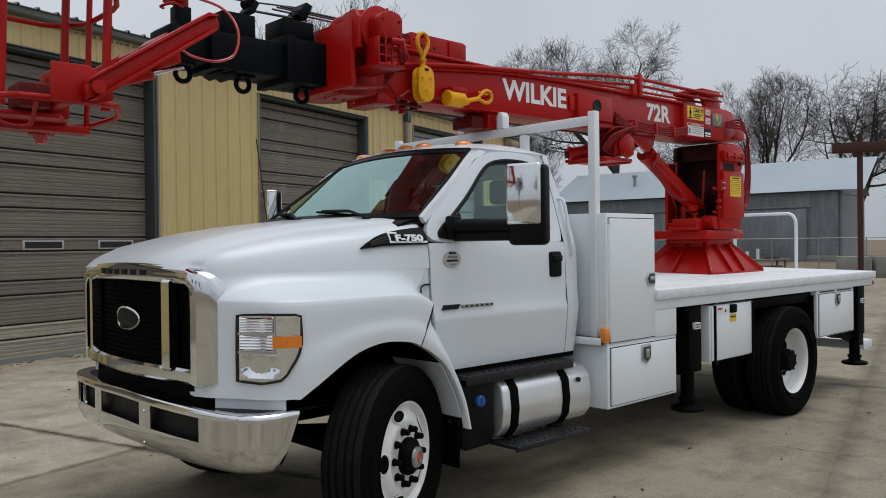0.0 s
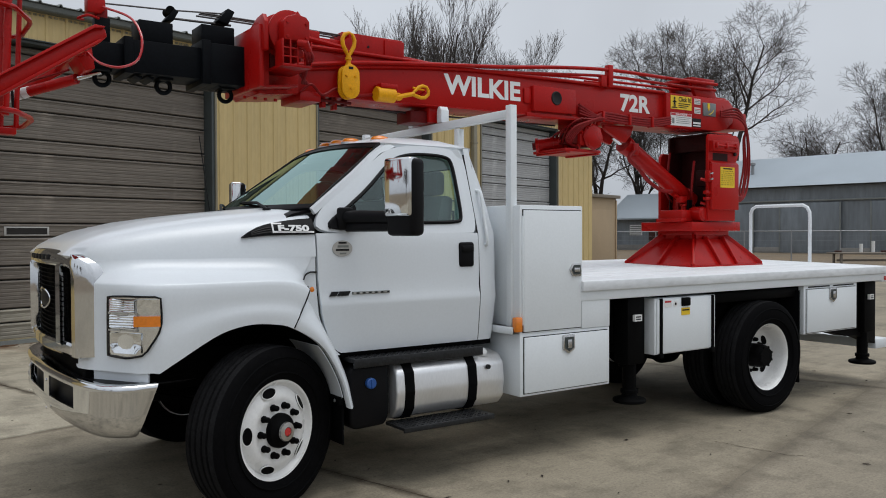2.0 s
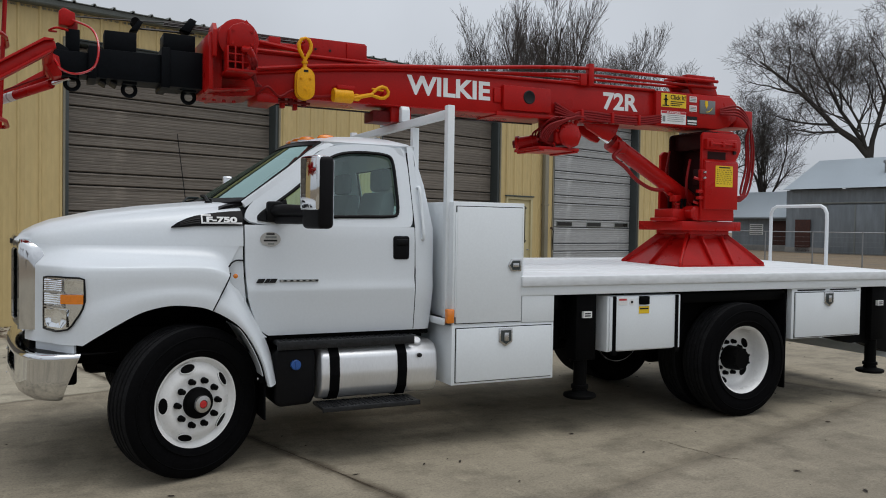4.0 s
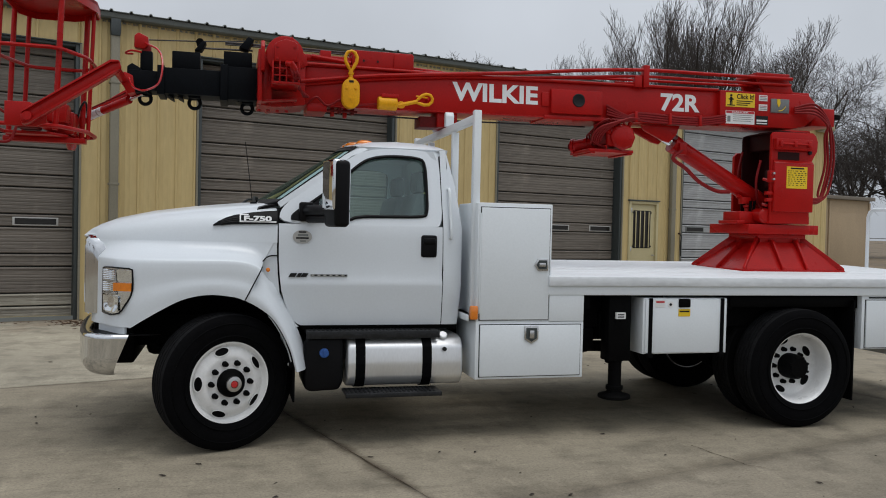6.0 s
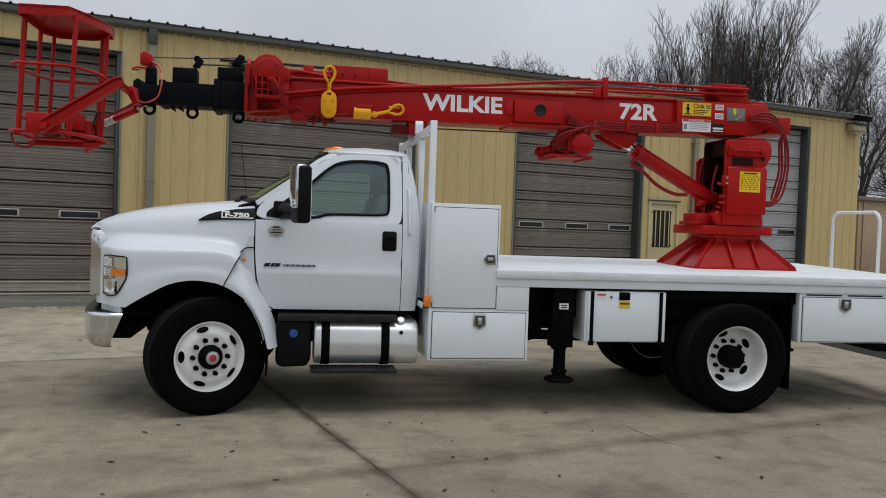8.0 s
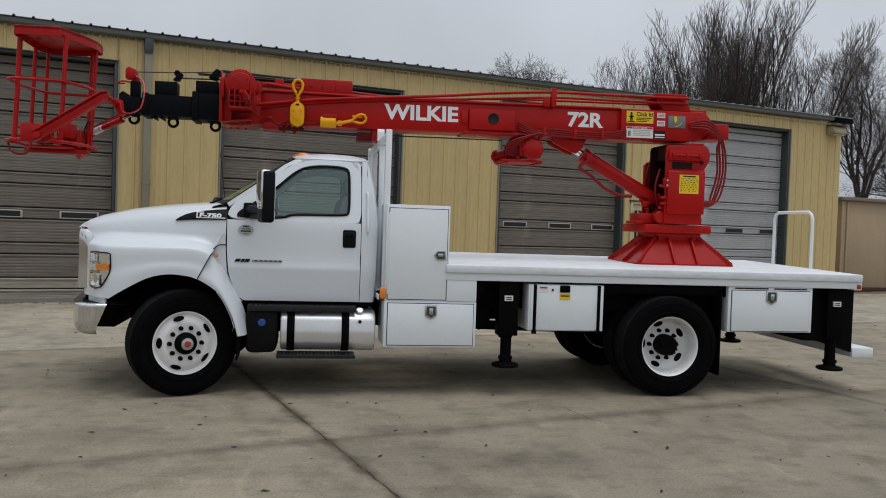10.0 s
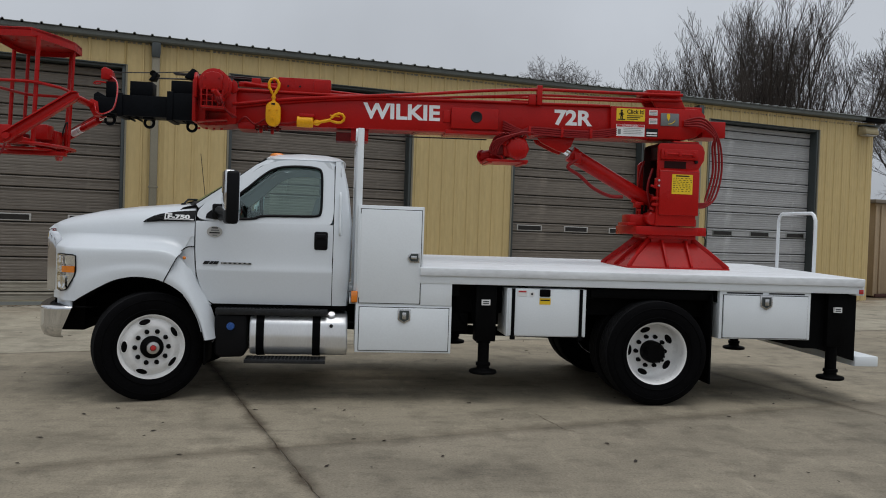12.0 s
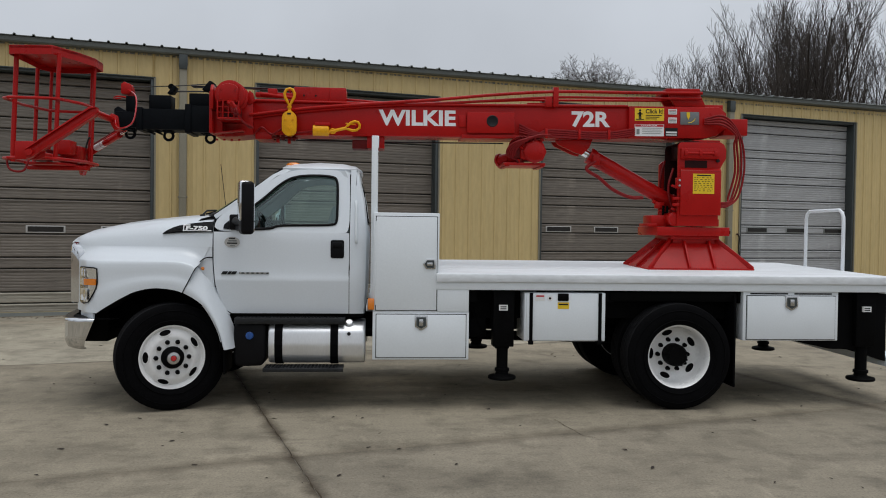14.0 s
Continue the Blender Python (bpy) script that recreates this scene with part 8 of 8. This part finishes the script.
    part("tip_rope", tube([(-0.76, 0.04, 3.345), (-0.3, 0.03, 3.365), (0.12, 0.03, 3.40)], 0.006, 5), CABLE, ma)
    part("tip_rope", tube([(-0.3, 0.0, 3.30), (0.14, 0.0, 3.31)], 0.009, 5), CABLE, ma)
    loop = [(-0.77, -0.04, 3.30), (-0.64, -0.24, 3.20), (-0.60, -0.36, 3.05), (-0.63, -0.38, 2.90), (-0.74, -0.36, 2.84), (-0.84, -0.24, 2.88), (-0.89, -0.12, 2.97), (-0.91, -0.08, 3.02)]
    part("tip_hose", tube(curve_points(loop, 7), 0.0085, 8), REDLENS, ma)


def make_platform():
    beam = [(-1.60, 2.478), (-1.61, 2.545), (-1.575, 2.578), (-0.955, 3.005), (-0.895, 3.0), (-0.885, 2.955), (-0.93, 2.925), (-1.54, 2.50)]
    pf = part("jib_arm", prism(beam, -0.675, -0.635, "y", 0.006), RED, crane, "red jib arm that carries the work platform")
    part("jib_arm_far", prism(beam, 0.54, 0.58, "y", 0.006), RED, pf)
    part("arm_edge", prism([(-1.60, 2.560), (-1.585, 2.585), (-0.96, 3.016), (-0.90, 3.012), (-0.905, 3.0), (-0.96, 2.998)], -0.70, -0.61, "y", 0.003), RED, pf)
    part("arm_edge", prism([(-1.59, 2.470), (-1.54, 2.487), (-0.925, 2.915), (-0.90, 2.94), (-0.935, 2.93), (-1.545, 2.505)], -0.70, -0.61, "y", 0.003), RED, pf)
    part("pivot_plate", prism([(-1.74, 2.47), (-1.74, 2.66), (-1.56, 2.66), (-1.44, 2.60), (-1.44, 2.50), (-1.52, 2.47)], -0.60, -0.58, "y", 0.005), RED, pf)
    part("cross_tube", tube([(-0.94, -0.66, 2.965), (-0.94, 0.56, 2.965)], 0.035, 12), RED, pf)
    part("jib_head", prism([(-0.98, 2.98), (-0.93, 3.03), (-0.86, 3.0), (-0.84, 2.86), (-0.90, 2.84)], -0.12, 0.19, "y", 0.008), RED, pf)
    part("pivot_pin", tube([(-1.555, -0.715, 2.538), (-1.555, 0.62, 2.538)], 0.034, 14), RED, pf)
    a, b = Vector((-0.78, -0.03, 2.86)), Vector((-1.47, 0.72, 2.665))
    d = (b - a).normalized()
    jc = part("jib_cylinder", tube([a + d * 0.20, b], 0.036, 16), RED, crane, "red jib cylinder with a white label")
    part("rod", tube([a, a + d * 0.24], 0.016, 12), CHROME, jc)
    part("cylinder_label", tube([a + d * 0.58, a + d * 0.80], 0.0385, 16), STICKERW, jc)
    part("label_line", tube([a + d * 0.63, a + d * 0.645], 0.0392, 16), FRAMEGREY, jc)
    part("oil_pipe", tube([a + d * 0.26 + Vector((0, 0, 0.075)), b + Vector((0, 0, 0.06))], 0.008, 7), HOSE, jc)

    ba = part("work_platform", prism([(-1.88, -0.05), (-1.52, -0.05), (-1.42, 0.15), (-1.40, 0.60), (-1.5, 0.64), (-1.86, 0.60)], 2.465, 2.490, "z", 0.005), RED, crane, "red round-cornered work platform cage with a roof")
    plan = [(-1.92, -0.50), (-1.38, -0.48), (-1.22, -0.10), (-1.22, 0.36), (-1.38, 0.55), (-1.80, 0.50), (-1.93, 0.05)]

    def hoop(z, r=0.022, name="rail", grow_by=1.0):
        cx, cy0 = -1.58, 0.05
        pts = [Vector((cx + (x - cx) * grow_by, cy0 + (y - cy0) * grow_by, z)) for x, y in plan]
        pts = [p for q in zip(pts, pts[1:] + pts[:1]) for p in (q[0].lerp(q[1], 0.12), q[0].lerp(q[1], 0.5), q[0].lerp(q[1], 0.88))]
        part(name, tube(pts, r, 8, closed=True), RED, ba)
    hoop(2.495, 0.017)
    hoop(3.12, 0.016)
    part("rail", tube([(-1.90, -0.3, 2.66), (-1.93, 0.36, 2.66), (-1.86, 0.55, 2.66)], 0.014, 8), RED, ba)
    for x, y, r in ((-1.88, -0.30, 0.026), (-1.93, 0.36, 0.022), (-1.86, 0.58, 0.020), (-1.40, -0.41, 0.023), (-1.34, 0.42, 0.024), (-1.26, 0.25, 0.017)):
        part("post", tube([(x - 0.012, y, 2.47), (x + 0.03, y, 3.60)], r, 10), RED, ba)
    # roof: flat tray with a rim turned down
    rp = [(-1.92, -0.36), (-1.90, -0.43), (-1.45, -0.47), (-1.31, -0.12), (-1.225, 0.18), (-1.24, 0.46), (-1.48, 0.62), (-1.82, 0.62), (-1.925, 0.45)]
    rp = [(x + 0.03, y) for x, y in rp]
    ro = part("platform_roof", prism(rp, 3.635, 3.675, "z", 0.008), RED, ba, "red sheet roof over the platform")
    rim = [[Vector((x, y, z)) for x, y in rp] for z in (3.58, 3.67)]
    part("roof_rim", sheet(rim, 0.012, closed=True), RED, ro)
    part("control_box", box(-1.60, -1.38, 0.20, 0.50, 2.50, 2.70, 0.02), RED, ba, "red control box on the platform floor")
    part("control_box_top", box(-1.56, -1.40, -0.02, 0.18, 2.58, 2.74, 0.015), RED, ba)
    part("tool_tray", box(-1.76, -1.60, -0.16, 0.05, 2.50, 2.63, 0.015), DARKRED, ba)
    part("floor_beam", box(-1.94, -1.28, 0.16, 0.26, 2.42, 2.465, 0.008), RED, ba)
    part("swing_motor", lathe([(0, 0), (0.075, 0), (0.075, 0.20), (0.05, 0.22), (0, 0.22)], Matrix.Translation((-1.45, 0.50, 2.44)), 20), RED, ba)
    part("beacon", lathe([(0, -0.07), (0.03, -0.065), (0.045, -0.03), (0.045, 0.0), (0, 0.0)], Matrix.Translation((-1.45, 0.50, 2.45)), 18), REDLENS, ba, "red beacon under the platform")
    part("hose_loop", tube(curve_points([(-1.95, -0.30, 2.48), (-1.92, -0.32, 2.40), (-1.85, -0.33, 2.365), (-1.76, -0.33, 2.38), (-1.72, -0.30, 2.50)], 6), 0.012, 7), HOSE, ba)
    part("control_hose", tube(curve_points([(-1.40, 0.40, 2.60), (-1.36, 0.38, 2.75), (-1.30, 0.3, 2.80), (-1.28, 0.3, 2.62)], 6), 0.01, 6), INK, ba)


def make_turret_hoses():
    for k in range(4):
        o = 0.036 * k
        part("turret_hose", tube(curve_points([(5.68, -0.22, 3.10 - o * 0.5), (5.85, -0.30 - 0.01 * k, 3.13 - o), (6.0, -0.30 - 0.01 * k, 3.02 - o), (6.11 - o, -0.28 - 0.012 * (k % 2), 2.80), (6.13 - o, -0.28, 2.5), (6.06 - o, -0.29 + 0.012 * (k % 2), 2.22), (5.93, -0.31, 2.11 + o * 0.4), (5.83, -0.31, 2.10 + o * 0.4)], 6), 0.0125, 8), HOSE, crane)


def hook_shape(m, s=1.0):
    """A lifting hook with shank, bent from tapered bar; local x-z plane, shank up."""
    pts = [(0.0, 0.02), (0.026, 0.07), (0.05, 0.115), (0.055, 0.16), (0.035, 0.20), (0.004, 0.212), (-0.034, 0.20), (-0.054, 0.16), (-0.05, 0.115), (-0.026, 0.07)]
    b = tube([m @ Vector((x * s, 0, z * s)) for x, z in pts], 0.0165 * s, 10, closed=True)
    return tube([m @ Vector((0, 0, -0.01 * s)), m @ Vector((0, 0, 0.05 * s))], 0.019 * s, 10, b)


def make_hooks():
    hb = thing("hook_block", 1.0, -0.235, 2.80, "yellow hook block hung flat on the boom side", "hook block")
    oval = [(1.0 + 0.078 * math.cos(a), 2.94 + 0.075 * math.copysign(1, math.sin(a)) * (abs(math.sin(a)) > 0.01) * 0.75 + 0.078 * math.sin(a)) for a in [2 * math.pi * k / 28 for k in range(28)]]
    for y in (-0.275, -0.215):
        part("cheek", prism(oval, y - 0.01, y + 0.01, "y", 0.004), YELLOW, hb)
    part("sheave", lathe([(0, -0.022), (0.07, -0.022), (0.06, 0), (0.07, 0.022), (0, 0.022)], facing_near(1.0, -0.245, 2.92), 28), YELLOW, hb)
    for x, z in ((0.96, 2.985), (1.04, 2.985), (1.0, 2.89)):
        part("bolt", lathe([(0.012, 0), (0.012, 0.01), (0, 0.012)], facing_near(x, -0.285, z), 6), YELLOW, hb)
    part("eye_slot", box(0.98, 1.02, -0.2865, -0.27, 3.035, 3.055), INK, hb)
    part("swivel", lathe([(0, 0), (0.028, 0), (0.028, 0.02), (0.018, 0.025), (0.018, 0.05), (0.026, 0.055), (0.026, 0.07), (0, 0.07)], Matrix.Translation((1.0, -0.245, 3.06)), 16), YELLOW, hb)
    part("hook", hook_shape(Matrix.Translation((1.0, -0.245, 3.115)), 0.98), YELLOW, hb)
    part("hanger_pin", tube([(1.0, -0.15, 3.30), (1.0, -0.27, 3.30)], 0.012, 8), RED, hb)

    ho = thing("ball_hook", 1.35, -0.22, 2.83, "yellow weighted hook lying on a bracket of the boom", "hook")
    part("weight", lathe([(0, 0), (0.055, 0), (0.06, 0.006), (0.06, 0.165), (0.05, 0.175), (0, 0.175)], Matrix.Translation((1.255, -0.225, 2.875)) @ Matrix.Rotation(radians(90), 4, "Y"), 24), YELLOW, ho)
    part("link", tube(curve_points([(1.42, -0.225, 2.86), (1.48, -0.225, 2.875), (1.54, -0.23, 2.89), (1.60, -0.225, 2.905)], 4), 0.018, 8), YELLOW, ho)
    part("link_eye", tube([Vector((1.47 + 0.03 * math.cos(a), -0.225, 2.872 + 0.022 * math.sin(a))) for a in [2 * math.pi * k / 14 for k in range(14)]], 0.011, 7, closed=True), YELLOW, ho)
    part("hook", hook_shape(Matrix.Translation((1.58, -0.225, 2.90)) @ Matrix.Rotation(radians(75), 4, "Y"), 0.9), YELLOW, ho)
    part("latch_tongue", tube([(1.61, -0.225, 2.96), (1.72, -0.225, 2.95)], 0.008, 6), YELLOW, ho)
    part("bracket", box(1.28, 1.44, -0.27, -0.14, 2.925, 2.96, 0.005), RED, ho)
    part("peg", tube([(1.72, -0.15, 2.92), (1.72, -0.25, 2.94)], 0.01, 6), RED, ho)


make_base()
make_turret()
make_boom()
make_head()
make_platform()
make_turret_hoses()
make_hooks()


# ---- fallen leaves and litter ----
def leaf_mesh(bm, x, y, size, turn, rng):
    m = Matrix.Translation((x, y, 0.006)) @ Matrix.Rotation(turn, 4, "Z")
    pts = [(-1, 0, 0), (-0.35, 0.34, 0.10), (0.35, 0.26, 0.16), (1, 0, 0.04), (0.3, -0.3, 0.10), (-0.4, -0.28, 0.16)]
    vs = [bm.verts.new(m @ Vector((a * size, b * size, c * size * rng.uniform(0.4, 1.6)))) for a, b, c in pts]
    mid = bm.verts.new(m @ Vector((0, 0, -0.002)))
    for i in range(6):
        bm.faces.new((vs[i], vs[(i + 1) % 6], mid))


def make_leaves():
    rng = random.Random(12)
    # single leaves that lie apart on the slabs
    for x, y, s in ((-0.54, -2.56, 0.035), (4.03, -2.74, 0.035), (4.09, -3.25, 0.04), (-0.45, -1.75, 0.035), (0.62, -3.05, 0.03), (1.72, -3.35, 0.035), (0.28, -2.35, 0.03), (1.85, -1.55, 0.03), (5.6, -1.75, 0.03), (7.1, -2.0, 0.035), (2.6, -3.1, 0.03), (3.1, -1.2, 0.03), (6.2, -0.6, 0.03), (7.6, -0.2, 0.03), (0.9, -4.1, 0.035), (3.55, -4.3, 0.03)):
        bm = bmesh.new()
        leaf_mesh(bm, x, y, s, rng.uniform(0, 6.28), rng)
        ob = part("fallen_leaf", bm, LEAF)
        tagged(ob, "small dark dead leaf on the concrete", "leaf", "fallen leaves on the slabs")
    bm = bmesh.new()
    for k in range(330):
        x, y = rng.uniform(-5, 14), rng.uniform(-7, 6)
        leaf_mesh(bm, x, y, rng.choice((0.010, 0.014, 0.018, 0.022, 0.03)), rng.uniform(0, 6.28), rng)
    tagged(part("leaf_litter", bm, LEAF), "scattered tiny dead leaves on the concrete", "leaf litter", kind="stuff")
    bm = bmesh.new()
    for k in range(260):
        s = rng.uniform(-6.5, 6.0)
        d = -abs(rng.gauss(0, 0.16)) - 0.05
        p = at_bld(s, d)
        leaf_mesh(bm, p.x, p.y, rng.uniform(0.02, 0.05), rng.uniform(0, 6.28), rng)
    for k in range(330):
        p = at_bld(rng.gauss(-0.35, 0.32), -0.55 + rng.gauss(0, 0.22))
        leaf_mesh(bm, p.x, p.y, rng.uniform(0.02, 0.055), rng.uniform(0, 6.28), rng)
    brown = mat("brown_leaf_litter", (0.13, 0.065, 0.032, 1), 0.9, var=0.4, scale=12, random_tint=0.2)
    tagged(part("leaf_drift", bm, brown), "drift of brown leaves along the foot of the wall", "leaf litter", kind="stuff")


make_leaves()


def make_wall_cable():
    ca = thing("wall_cable", *at_bld(14.18, -0.05, 1.2), "short dark cable hanging from a hook on the wall", "cable")
    part("hook", box(14.15, 14.21, -0.08, -0.03, 1.76, 1.81, 0.01, BLD), RUST, ca)
    part("cable", tube([at_bld(14.18, -0.075, 1.78), at_bld(14.22, -0.09, 1.70), at_bld(14.20, -0.085, 1.45), at_bld(14.23, -0.08, 1.18)], 0.014, 8), INK, ca)


make_wall_cable()
